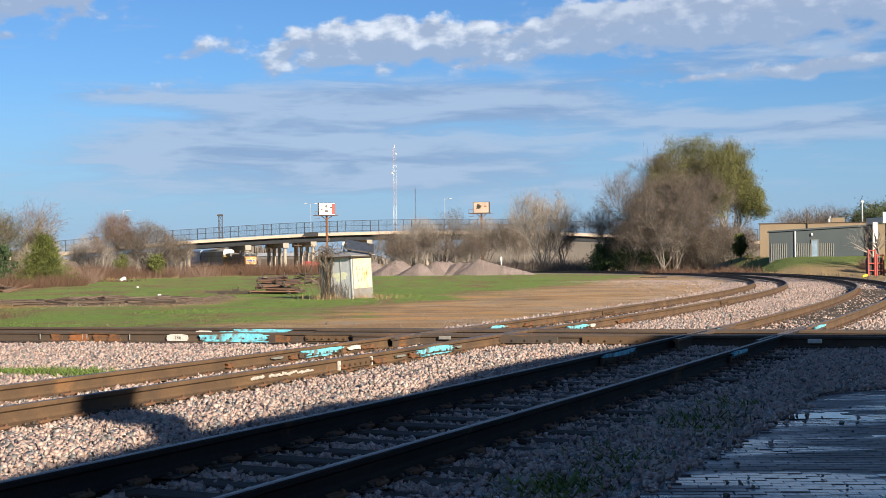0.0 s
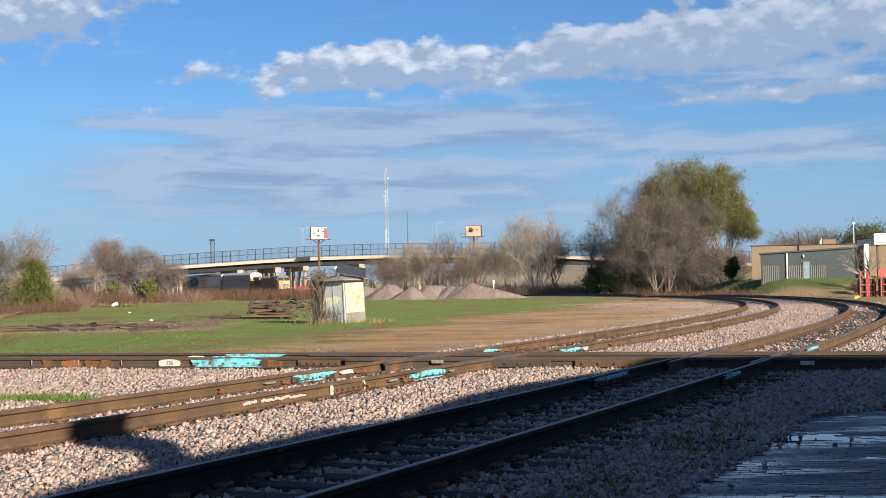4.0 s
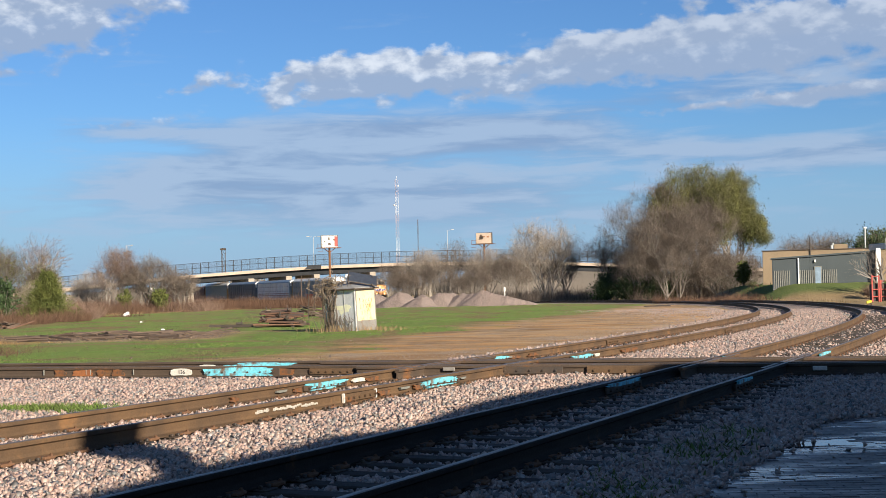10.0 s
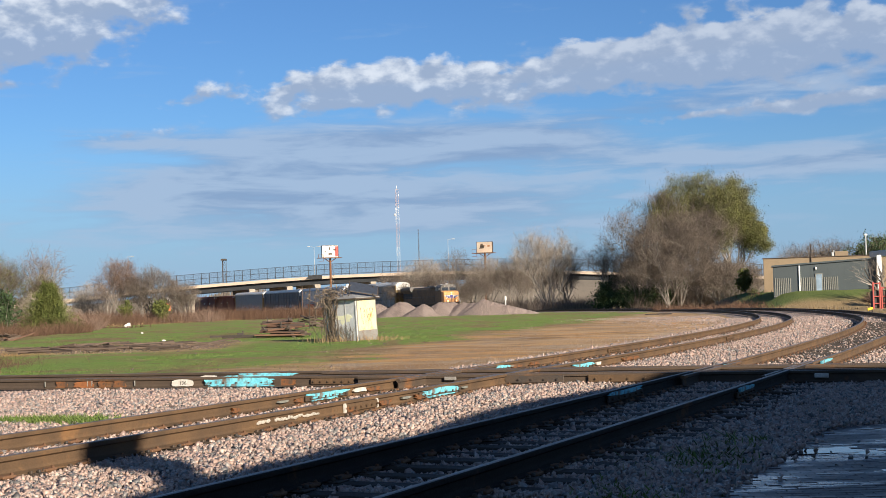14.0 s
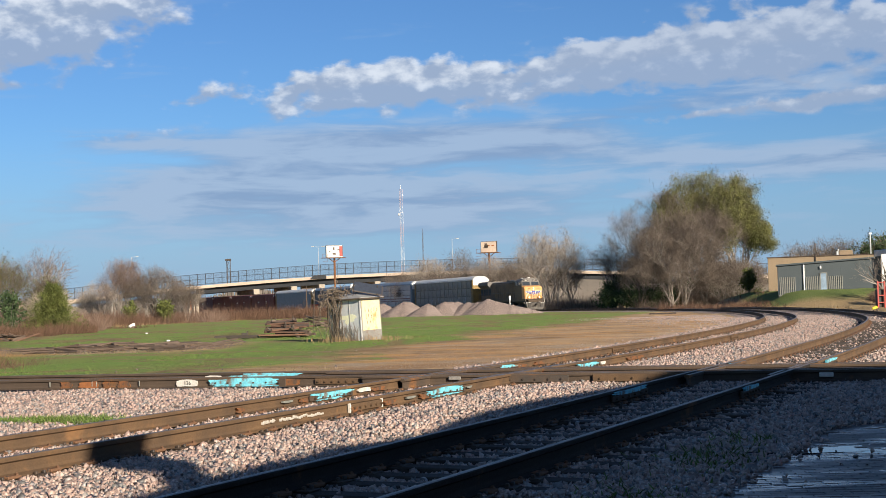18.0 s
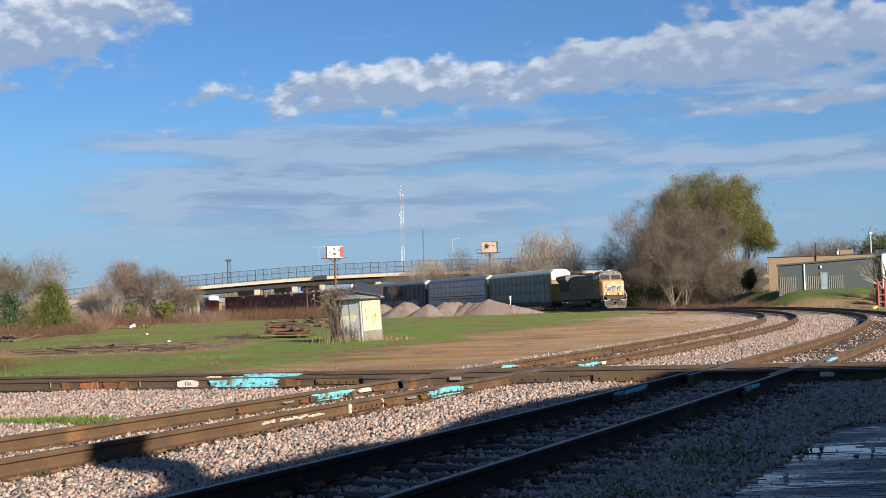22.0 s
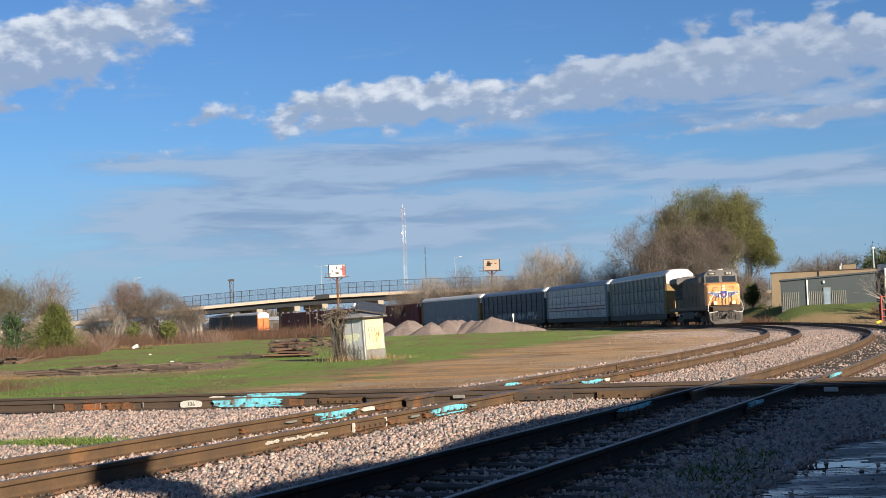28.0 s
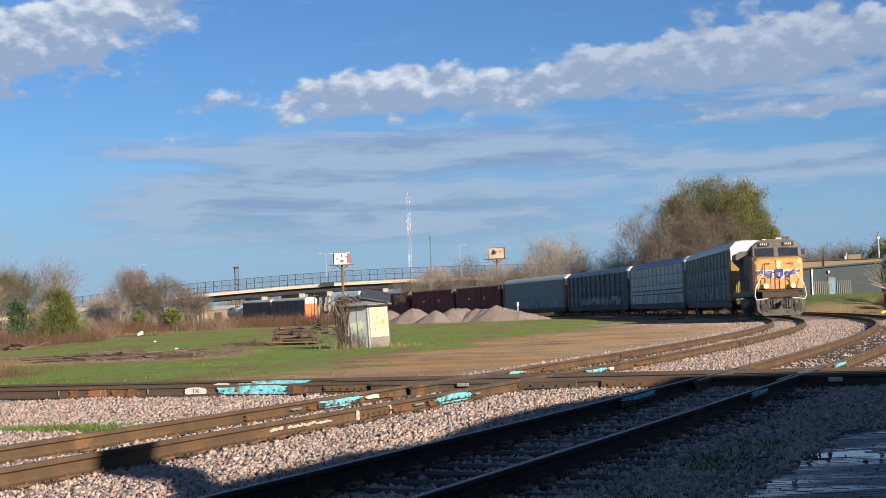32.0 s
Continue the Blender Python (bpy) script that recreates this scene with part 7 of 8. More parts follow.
    part("paint_patch", splash(0.36, 0.97, 0.16, 0.08, 5, 0.008), SPLASH, t, "pale yellow paint splash")
    part("paint_patch", splash(0.70, 0.78, 0.09, 0.11, 8, 0.007), SPLASH, t, "pale yellow paint splash")
    for u in (0.03, 0.55, 1.07, 1.59):
        g = c0 + L * u + nL * 0.006
        part("seam", Shape().box(g.x, g.y, H / 2, 0.035, 0.02, H - 0.02, 0.004, m), SHED_ROOF, t)
    # roof sheet with overhang
    o = 0.16
    ring = [c0 - (L + R).normalized() * o, c1 + (R - L).normalized() * o, c2 + (L + R).normalized() * o, c3 + (L - R).normalized() * o]
    mid = (c0 + c2) / 2
    roof = Shape().sweep([[(g.x, g.y, H) for g in ring], [(g.x, g.y, H + 0.07) for g in ring],
                          [(mid.x + (g.x - mid.x) * 0.25, mid.y + (g.y - mid.y) * 0.25, H + 0.24) for g in ring]])
    part("roof", roof, SHED_ROOF, t)
    part("roof_edge", Shape().bar([(g.x, g.y, H + 0.02) for g in ring + ring[:1]], 0.035, 4), OLD_WOOD, t)
    # solar panel and bracket on the roof
    SOLAR = material("solar_cells", (0.03, 0.035, 0.05), 0.45, 0, (0.045, 0.055, 0.075), 8, 0.6, 0.0, 30, spec=0.4)
    s = thing("solar_panel", "dark tilted solar panel on the shed roof", "solar panel", pose(-3.49, 52.65, float(land(-3.6, 52.6)) + H + 0.10))
    tl = Matrix.Rotation(radians(40), 3, "X") @ Matrix.Rotation(radians(14), 3, "Y")
    part("panel", Shape().box(0.25, 0, 0.30, 1.10, 0.55, 0.03, 0.008, tl), SOLAR, s)
    part("panel_frame", Shape().box(0.25, 0.012, 0.286, 1.16, 0.60, 0.03, 0.008, tl), STEEL, s)
    for x in (-0.22, 0.62):
        part("bracket", Shape().rod((x, 0.15, 0.0), (x, 0.15, 0.40), 0.018).rod((x, -0.2, 0.0), (x, -0.2, 0.10), 0.018), STEEL, s)
    part("beacon", Shape().rod((-0.36, 0.1, 0.0), (-0.36, 0.1, 0.36), 0.03).rod((-0.36, 0.1, 0.34), (-0.36, 0.1, 0.48), 0.11, 0.07, 10), WHITE, s, "small white dome")
    # vines that climb the corner
    v = thing("dry_vine", "dry leafless vines climbing the shed wall", "vine", pose(-4.6, 52.65, float(land(-4.5, 52.5))))
    rr = random.Random(6)
    st = Shape()
    for k in range(44):
        p = Vector((rr.gauss(0.05, 0.16), rr.gauss(-0.12, 0.08), 0))
        for j in range(9):
            q = p + Vector((rr.gauss(0.0, 0.06), rr.gauss(0, 0.03), rr.uniform(0.12, 0.26)))
            st.rod(p, q, 0.016, 0.013, 3, False)
            p = q
            if p.z > 1.95:
                break
    for k in range(120):
        p = Vector((rr.gauss(0.05, 0.34), rr.gauss(-0.1, 0.15), rr.uniform(1.3, 1.95)))
        for j in range(4):
            q = p + Vector((rr.gauss(0.02, 0.10), rr.gauss(0, 0.06), rr.gauss(0.03, 0.10)))
            st.rod(p, q, 0.012, 0.008, 3, False)
            p = q
    for k in range(34):
        p = Vector((rr.uniform(0.2, 1.0), rr.uniform(-0.75, -0.3) , 0))
        p.y = -0.10 - 0.62 * p.x
        for j in range(5):
            q = p + Vector((rr.gauss(-0.02, 0.06), 0.0, rr.uniform(0.06, 0.16)))
            q.y = -0.10 - 0.66 * q.x
            st.rod(p, q, 0.009, 0.006, 3, False)
            p = q
    part("vine_growth", st, VINE, v)


# ---- gravel heaps, timber, litter ----
def build_heaps():
    """Cones tipped from a lorry, grown into each other: each heap is given by its tops (x, y, height)."""
    groups = [[(-9.46, 186, 1.9)], [(-6.3, 181, 2.05), (-5.7, 181.4, 2.0)], [(-3.1, 177, 1.65)], [(-0.9, 178, 1.88), (-0.1, 178.4, 1.86), (0.74, 179, 1.85)], [(1.5, 177.6, 1.5), (2.2, 177, 1.72), (2.8, 176.6, 1.6), (3.4, 176, 1.68), (4.0, 175.6, 1.7)],
              [(4.74, 175, 2.05), (5.2, 174.7, 1.86), (5.7, 174.4, 1.7), (6.2, 174.2, 1.56), (6.7, 174, 1.44), (7.2, 173.8, 1.32), (7.7, 173.5, 1.2), (8.2, 173.3, 1.07), (8.7, 173, 0.94), (9.2, 172.9, 0.82), (9.7, 172.8, 0.69), (10.3, 172.6, 0.54), (10.9, 172.5, 0.38)]]
    for k, tops in enumerate(groups):
        r = np.random.default_rng(300 + k)
        t = np.array(tops)
        x0, y0 = t[:, 0].mean(), t[:, 1].mean()
        xs, ys = np.arange(t[:, 0].min() - 3.9, t[:, 0].max() + 4.0, 0.16), np.arange(t[:, 1].min() - 3.9, t[:, 1].max() + 4.0, 0.2)
        gx, gy = np.meshgrid(xs, ys)
        z = np.full(gx.shape, -9.0)
        for x, y, h in tops:
            a = np.arctan2(gy - y, gx - x)
            d = np.hypot(gx - x, gy - y) * (1 + 0.05 * np.sin(3 * a + k) + 0.03 * np.sin(7 * a + 2 * k))
            z = np.maximum(z, h + 0.10 - 0.60 * np.sqrt(d * d + 0.05))
        z = np.maximum(z + r.normal(0, 0.02, z.shape), -0.35)
        n = len(xs)
        i = np.arange(z.size).reshape(z.shape)
        f = np.stack([i[:-1, :-1], i[:-1, 1:], i[1:, 1:], i[1:, :-1]], -1).reshape(-1, 4)
        f = f[z.ravel()[f].max(1) > -0.34]
        ob = part("stone_mound", soup("stone_mound", np.stack([gx - x0, gy - y0, z], -1).reshape(-1, 3), f), PILE_STONE, at=pose(x0, y0, float(land(x0, y0))))
        tagged(ob, "heap of pinkish crushed stone on the grass" if k < 5 else "long sloping heap of pinkish crushed stone", "gravel heap", group="heaps of crushed stone")


def timber_pile(x, y, seed, label, pieces, spread, height, long=2.4):
    r = np.random.default_rng(seed)
    t = thing("timber_pile", label, "timber pile", pose(x, y, float(land(x, y))))
    for k in range(pieces):
        lay = k % max(1, int(height / 0.2))
        L = long * r.uniform(0.4, 1.0)
        m = pose(r.normal(0, spread * 0.35), r.normal(0, 0.35), 0.10 + 0.17 * lay, r.normal(0, 14), r.normal(0, 9), r.normal(0, 34) + (90 if r.random() < 0.25 else 0))
        part("timber", Shape().box(0, 0, 0, L, r.uniform(0.09, 0.2), r.uniform(0.06, 0.14), 0.015), OLD_WOOD if k % 4 else RUST_WOOD, t, at=m)
    return t


def panel_stack(x, y):
    """Planked crossing panels thrown on a heap, with their steel brackets still on."""
    r = np.random.default_rng(77)
    t = thing("panel_stack", "stack of weathered planked track panels on grass", "timber stack", pose(x, y, float(land(x, y))))
    lays = ((0.0, 0.0, 0.09, 0, 0, 4, 2.3, 9), (0.1, 0.2, 0.27, 3, 2, -3, 2.0, 8), (-0.05, 0.25, 0.45, 7, -4, 6, 1.7, 7), (0.3, 0.4, 0.60, 12, 3, -8, 1.9, 6), (-0.2, 0.5, 0.72, 14, -3, 5, 1.5, 5))
    for px, py, pz, rx, ry, rz, long, rows in lays:
        m = pose(px, py, pz, rx, ry, rz)
        for k in range(rows):
            L = long * r.uniform(0.86, 1.0)
            part("plank", Shape().box(0, 0, 0, L, 0.13, 0.07, 0.012), OLD_WOOD if k % 3 else RUST_WOOD, t, at=m @ pose(r.normal(0, 0.05), (k - rows / 2) * 0.15, r.normal(0, 0.012), r.normal(0, 2), r.normal(0, 1.2), r.normal(0, 1.5)))
        part("cross_batten", Shape().box(0, 0, -0.075, 0.16, rows * 0.15, 0.08, 0.01), TIE, t, at=m @ pose(long * 0.3, -0.07, 0))
    for bx, by, bz in ((-0.55, -0.5, 0.35), (0.45, -0.4, 0.42), (0.5, 0.1, 0.78), (-0.5, 0.3, 0.76), (0.1, -0.2, 0.55)):
        s = Shape().box(0, 0, 0, 0.24, 0.10, 0.09, 0.015).rod((-0.08, 0, 0.03), (-0.12, 0, 0.20), 0.03).rod((0.08, 0, 0.03), (0.10, 0, 0.16), 0.03)
        part("bracket", s, STEEL, t, "rusty steel bracket", at=pose(bx, by, bz, r.normal(0, 15), r.normal(0, 15), r.uniform(0, 90)))
    part("beam", Shape().box(-1.85, -0.6, 0.10, 1.5, 0.16, 0.14, 0.015), TIE, t, "dark beam with pale edge")
    part("bracket", Shape().box(-1.75, -0.6, 0.22, 0.3, 0.1, 0.1, 0.015).rod((-1.65, -0.6, 0.2), (-1.62, -0.6, 0.36), 0.03), STEEL, t)


def build_clutter():
    panel_stack(-7.9, 63.6)
    timber_pile(-7.5, 64.3, 401, "heap of weathered railway timbers on grass", 12, 1.0, 0.3, 1.7)
    timber_pile(-12.0, 122, 403, "distant heap of dark timbers", 12, 1.4, 0.9, 2.6)
    timber_pile(-8.9, 96, 404, "grey timbers on the grass", 7, 1.2, 0.4, 2.6)
    timber_pile(-25.0, 76, 405, "heap of broken dark timbers", 9, 1.2, 0.5, 2.4)
    r = np.random.default_rng(9)
    for k in range(64):
        u = r.random()
        x, y = -16.0 + u * 7.0 + r.normal(0, 0.5), 52.5 - u * 2.5 + r.normal(0, 2.2)
        L = r.uniform(0.3, 1.9) ** 1.3
        ob = part("loose_timber", Shape().box(0, 0, 0, L, r.uniform(0.05, 0.13), r.uniform(0.035, 0.075), 0.010), OLD_WOOD, at=pose(x, y, float(land(x, y)) + r.uniform(0.05, 0.14), r.normal(0, 9), r.normal(0, 4), r.normal(-8, 32)))
        tagged(ob, "broken old railway timber lying on earth", "timber", group="timbers strewn on the earth strip")
    x, y = -10.9, 66.4
    ob = part("loose_timber", Shape().box(0, 0, 0, 1.5, 0.22, 0.10, 0.01), TIE, at=pose(x, y, float(land(x, y)) + 0.06))
    tagged(ob, "dark plank lying on the grass", "timber")
    # white plastic sheet caught in weeds
    rr = np.random.default_rng(12)
    N = 14
    v, f = [], []
    for j in range(7):
        for i in range(N):
            a = 6.283 * i / N
            q = math.sin(math.pi * (j + 0.5) / 7)
            v.append((0.55 * q * math.cos(a) * rr.uniform(0.7, 1.25), 0.3 * q * math.sin(a) * rr.uniform(0.7, 1.2), 0.42 - 0.40 * math.cos(math.pi * j / 6) * rr.uniform(0.85, 1.15) + 0.1 * math.cos(a)))
    for j in range(6):
        for i in range(N):
            a, b = j * N + i, j * N + (i + 1) % N
            f += [(a, b, b + N), (a, b + N, a + N)]
    me = soup("plastic_bag", v, f)
    tagged(part("plastic_bag", me, WHITE, at=pose(-32.6, 138, float(land(-32.6, 138)) - 0.1) @ Matrix.Diagonal((0.65, 0.6, 0.6, 1))), "crumpled white plastic sheet on the grass", "litter")
    n = 260
    w_ = np.stack([-33.6 + rr.normal(0, 1.6, n), 137.5 + rr.normal(0, 0.6, n)], -1)
    weeds("dead_weeds", "flattened brown weeds round litter", w_, WEED, 0.35, 0.06, 211, 0.7)
    for x, y in ((-37.5, 228), (-20.3, 90), (-13.0, 62)):
        s = Shape().box(0, 0, 0.04, 0.16, 0.12, 0.09, 0.03)
        tagged(part("litter", s, WHITE, at=pose(x, y, float(land(x, y)) - 0.02, 8, 5, 30)), "small scrap of pale litter on grass", "litter", group="litter in the field")
    # old stump beside the curve, a short post by the heaps, a leaning post behind the shed
    s = Shape().box(0, 0, 0.05, 2.3, 0.25, 0.12, 0.02)
    tagged(part("loose_timber", s, TIE, at=pose(18.3, 118, float(land(18.3, 118)) - 0.02, 0, 0, -6)), "dark timber beside the ballast", "timber")
    s = Shape().rod((0, 0, -0.1), (0, 0, 1.2), 0.07, sides=8).box(0, 0, 1.25, 0.25, 0.12, 0.55, 0.02)
    tagged(part("marker_post", s, WHITE, at=pose(8.2, 191, float(land(8.2, 191)) + 0.9)), "short white marker post behind gravel heaps", "marker post")
    s = Shape().rod((0, 0, -0.1), (0.1, 0, 2.7), 0.035, sides=6)
    tagged(part("steel_post", s, STEEL, at=pose(-9.4, 92, float(land(-9.4, 92)))), "thin leaning steel post in the grass", "post")
    # yellow marker beside the far track
    y0 = 82.0
    mk = thing("track_marker", "bright yellow marker beside the rails", "marker", pose(25.5, y0, float(fall(y0))))
    part("flag", Shape().box(0, 0, 0.30, 0.34, 0.08, 0.16, 0.03, Matrix.Rotation(-0.3, 3, "Y")), YELLOW_TAG, mk)
    part("stake", Shape().rod((-0.1, 0, -0.05), (-0.05, 0, 0.25), 0.03).rod((0.15, 0, -0.05), (0.12, 0, 0.25), 0.03), STEEL, mk)


# ---- bridge ----
BX = [-150, -104.5, -101.3, -86, -76.5, -62.5, -47.1, -31.6, -16.1, 0, 14.7, 33.4, 48.0, 90]
BZ = [0.6, 4.3, 4.55, 5.95, 6.68, 7.48, 8.28, 8.88, 9.12, 9.12, 8.98, 8.3, 7.5, 5.2]


def deck_height(x):
    return float(np.interp(x, BX, BZ))


def build_bridge():
    y0, wide = 370.0, 14.0
    t = thing("road_bridge", "long concrete road bridge with dark railings over the railway", "bridge")
    xs = list(np.arange(-150, 91, 4.0))

    def run(name, lo, hi, ya, yb, mat, label="", x0=-200, x1=200):
        rings = [[(x, ya, deck_height(x) + lo), (x, yb, deck_height(x) + lo), (x, yb, deck_height(x) + hi), (x, ya, deck_height(x) + hi)] for x in xs if x0 <= x <= x1]
        return part(name, Shape().sweep(rings), mat, t, label)
    run("deck", -1.22, -0.85, y0 + 0.3, y0 + wide, CONCRETE)
    run("parapet", -1.24, -0.44, y0, y0 + 0.298, PARAPET, "sunlit beige concrete parapet")
    run("parapet", -1.36, -0.35, y0 + wide - 0.3, y0 + wide, PARAPET)
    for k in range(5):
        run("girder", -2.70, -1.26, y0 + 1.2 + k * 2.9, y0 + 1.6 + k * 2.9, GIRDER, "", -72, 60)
    # dark railing along the parapet
    for h in (2.70, 1.3, -0.1):
        run("railing", h - 0.05, h + 0.05, y0 + 0.10, y0 + 0.20, FENCE)
    post = Shape().box(0, 0, 1.15, 0.13, 0.10, 3.1).mesh("railing_post")
    post.materials.append(FENCE)
    for x in np.arange(-148, 88, 2.25):
        o = new("railing_post", post)
        o.parent = t
        o.matrix_basis = pose(x, y0 + 0.15, deck_height(x))
    r = np.random.default_rng(1)
    x = np.arange(-148, 88, 0.17)
    z = np.interp(x, BX, BZ)
    v = np.stack([np.stack([x + a, np.full_like(x, y0 + 0.16), z + b], -1) for a, b in ((-0.017, -0.3), (0.017, -0.3), (0.017, 2.7), (-0.017, 2.7))], 1).reshape(-1, 3)
    k = (np.arange(len(x)) * 4)[:, None]
    tagged(part("railing_mesh", soup("railing_mesh", v, np.concatenate([k + [0, 1, 2], k + [0, 2, 3]])), FENCE, t), kind="stuff")
    # wall piers, skewed to stand along the railway
    skew = pose(0, 0, 0, 0, 0, 27)
    for x in (-69.3, -53.2, -42.9, -35.3, -20.0, -4.0):
        z = deck_height(x)
        g = float(land(x, y0))
        at = Matrix.Translation((x, y0 + 0.6, 0)) @ skew
        pier = part("pier_cap", Shape().box(0, wide * 0.52, z - 3.35, 1.7, wide * 1.04, 1.45, 0.08), CONCRETE, t, at=at)
        for yy in (0.9, 5.0, 9.5, 13.8):
            part("pier_column", Shape().rod((0, yy, g - 0.3), (0, yy, z - 4.05), 0.5, sides=14), CONCRETE, pier)
    # flat dark trapezoid just in front of the parapet
    part("sign_panel", Shape().prism([(-38.6, deck_height(-36) - 1.2), (-34.0, deck_height(-36) - 1.2), (-34.0, deck_height(-36) - 0.1), (-37.4, deck_height(-36) - 0.1)], "y", y0 - 0.14, y0 - 0.02), FENCE, t, "dark grey trapezoid on the front of the parapet")
    # earth ramp at the left end
    ramp = Shape().sweep([[(x, y0 - 1.5 - 1.3 * max(deck_height(x), 0.2), -3.0), (x, y0 + 16 + 1.3 * max(deck_height(x), 0.2), -3.0), (x, y0 + wide - 0.4, deck_height(x) - 2.4), (x, y0 + 0.4, deck_height(x) - 2.4)] for x in (-150, -120, -100, -84)])
    tagged(part("embankment", ramp, FAR_WOOD), "brown weedy embankment of the road bridge", "embankment", kind="structure")
    bank_ = Shape().sweep([[(x, y0 - 1.5 - 1.3 * deck_height(x), -3.0), (x, y0 + 16 + 1.3 * deck_height(x), -3.0), (x, y0 + wide - 0.4, deck_height(x) - 2.75), (x, y0 + 0.4, deck_height(x) - 2.75)] for x in (8, 30, 60, 90)])
    tagged(part("embankment", bank_, FAR_WOOD), "brown weedy embankment at the far end of the bridge", "embankment", kind="structure")
    # street lamps
    for x, h, arms in ((-87.6, 10.2, 1), (-36.2, 8.6, 2), (0.6, 9.2, 1)):
        l = thing("street_lamp", "tall slim grey street lamp on the bridge", "street lamp", pose(x, y0 + 2.0, deck_height(x) - 0.85), group="street lamps on the bridge")
        part("mast", Shape().rod((0, 0, 0), (0, 0, h), 0.07, 0.05, 6), GREY_ROOF, l)
        for s in ((1,) if arms == 1 else (-1, 1)):
            part("arm", Shape().rod((0, 0, h - 0.1), (s * 1.3, 0, h + 0.1), 0.035), GREY_ROOF, l)
            part("lamp_head", Shape().box(s * 1.5, 0, h + 0.08, 0.8, 0.35, 0.18, 0.05), GREY_ROOF, l)


def billboard(x, y, z, turn, seed, tall, mat_face):
    g = float(land(x, y))
    t = thing("billboard", "roadside billboard on one rusty pole with catwalk", "billboard", pose(x, y, g, 0, 0, turn), group="billboards")
    part("pole", Shape().rod((0, 0, -0.2), (0, 0, z - g), 0.30, 0.26, 12), RUST_RAIL, t, "rusty steel pole")
    h = z - g
    part("panel", Shape().box(0, 0.1, h + tall / 2, 4.2, 1.1, tall, 0.05), STEEL, t)
    f = part("poster", Shape().box(0, -0.475, h + tall / 2, 4.0, 0.05, tall - 0.2, 0.01), mat_face, t, "faded poster with coloured shapes")
    r = np.random.default_rng(seed)
    for k in range(7):
        part("poster_patch", Shape().box(r.uniform(-1.6, 1.2), -0.51, h + tall * r.uniform(0.3, 0.75), r.uniform(0.3, 1.1), 0.02, r.uniform(0.2, 0.8), 0.005), (STEEL, GREY_ROOF, STEEL, SHED_GREY)[k % 4] if seed == 1 else (OLD_WOOD, RUST, STEEL)[k % 3], f)
    if seed == 1:
        part("poster_patch", Shape().box(1.6, -0.51, h + tall / 2, 0.8, 0.02, tall - 0.5, 0.005), RED, f, "red patch")
    part("catwalk", Shape().box(-0.2, -1.0, h - 0.05, 6.0, 0.8, 0.12, 0.02).box(-0.2, 0.9, h - 0.05, 6.0, 0.6, 0.12, 0.02), RUST_RAIL, t)
    rail = Shape().bar([(-3.1, -1.35, h + 0.9), (-1.9, -1.35, h + 0.9)], 0.05, 4).rod((-3.1, -1.35, h), (-3.1, -1.35, h + 0.9), 0.05).rod((-1.9, -1.35, h - 0.9), (-1.9, -1.35, h + 0.9), 0.05).bar([(-3.1, -1.35, h - 0.9), (-1.9, -1.35, h - 0.9)], 0.05, 4)
    part("catwalk_rail", rail, RUST_RAIL, t)
    for s in (-1.6, 1.6):
        part("strut", Shape().rod((0, 0, h - 1.2), (s, 0, h), 0.1), RUST_RAIL, t)


def lattice(x, y, height, width, label, bands, seg, top=None, thin=1.0):
    g = float(land(x, y))
    t = thing("lattice_tower", label, "mast", pose(x, y, g))
    legs = [(math.cos(a) * width, math.sin(a) * width) for a in (0.3, 2.4, 4.5)]
    n = int(height / seg)
    for k in range(n):
        z0, z1 = k * seg, (k + 1) * seg
        s = Shape()
        for i, (a, b) in enumerate(legs):
            c, d = legs[(i + 1) % 3]
            s.rod((a, b, z0), (a, b, z1), 0.09 * thin, sides=4).rod((a, b, z0), (c, d, z1), 0.05 * thin, sides=3).rod((a, b, z1), (c, d, z1), 0.05 * thin, sides=3)
        part("section", s, bands[k * len(bands) * 3 // n % len(bands)] if len(bands) > 1 else bands[0], t)
    if top:
        part("antenna", Shape().rod((0, 0, height), (0, 0, height + top), 0.12, sides=5).box(width, 0, height - 3, 0.5, 0.5, 1.0, 0.1), WHITE, t)
        part("antenna", Shape().box(-width * 1.3, 0, height - 13, 0.8, 0.8, 1.2, 0.2), GREY_ROOF, t)


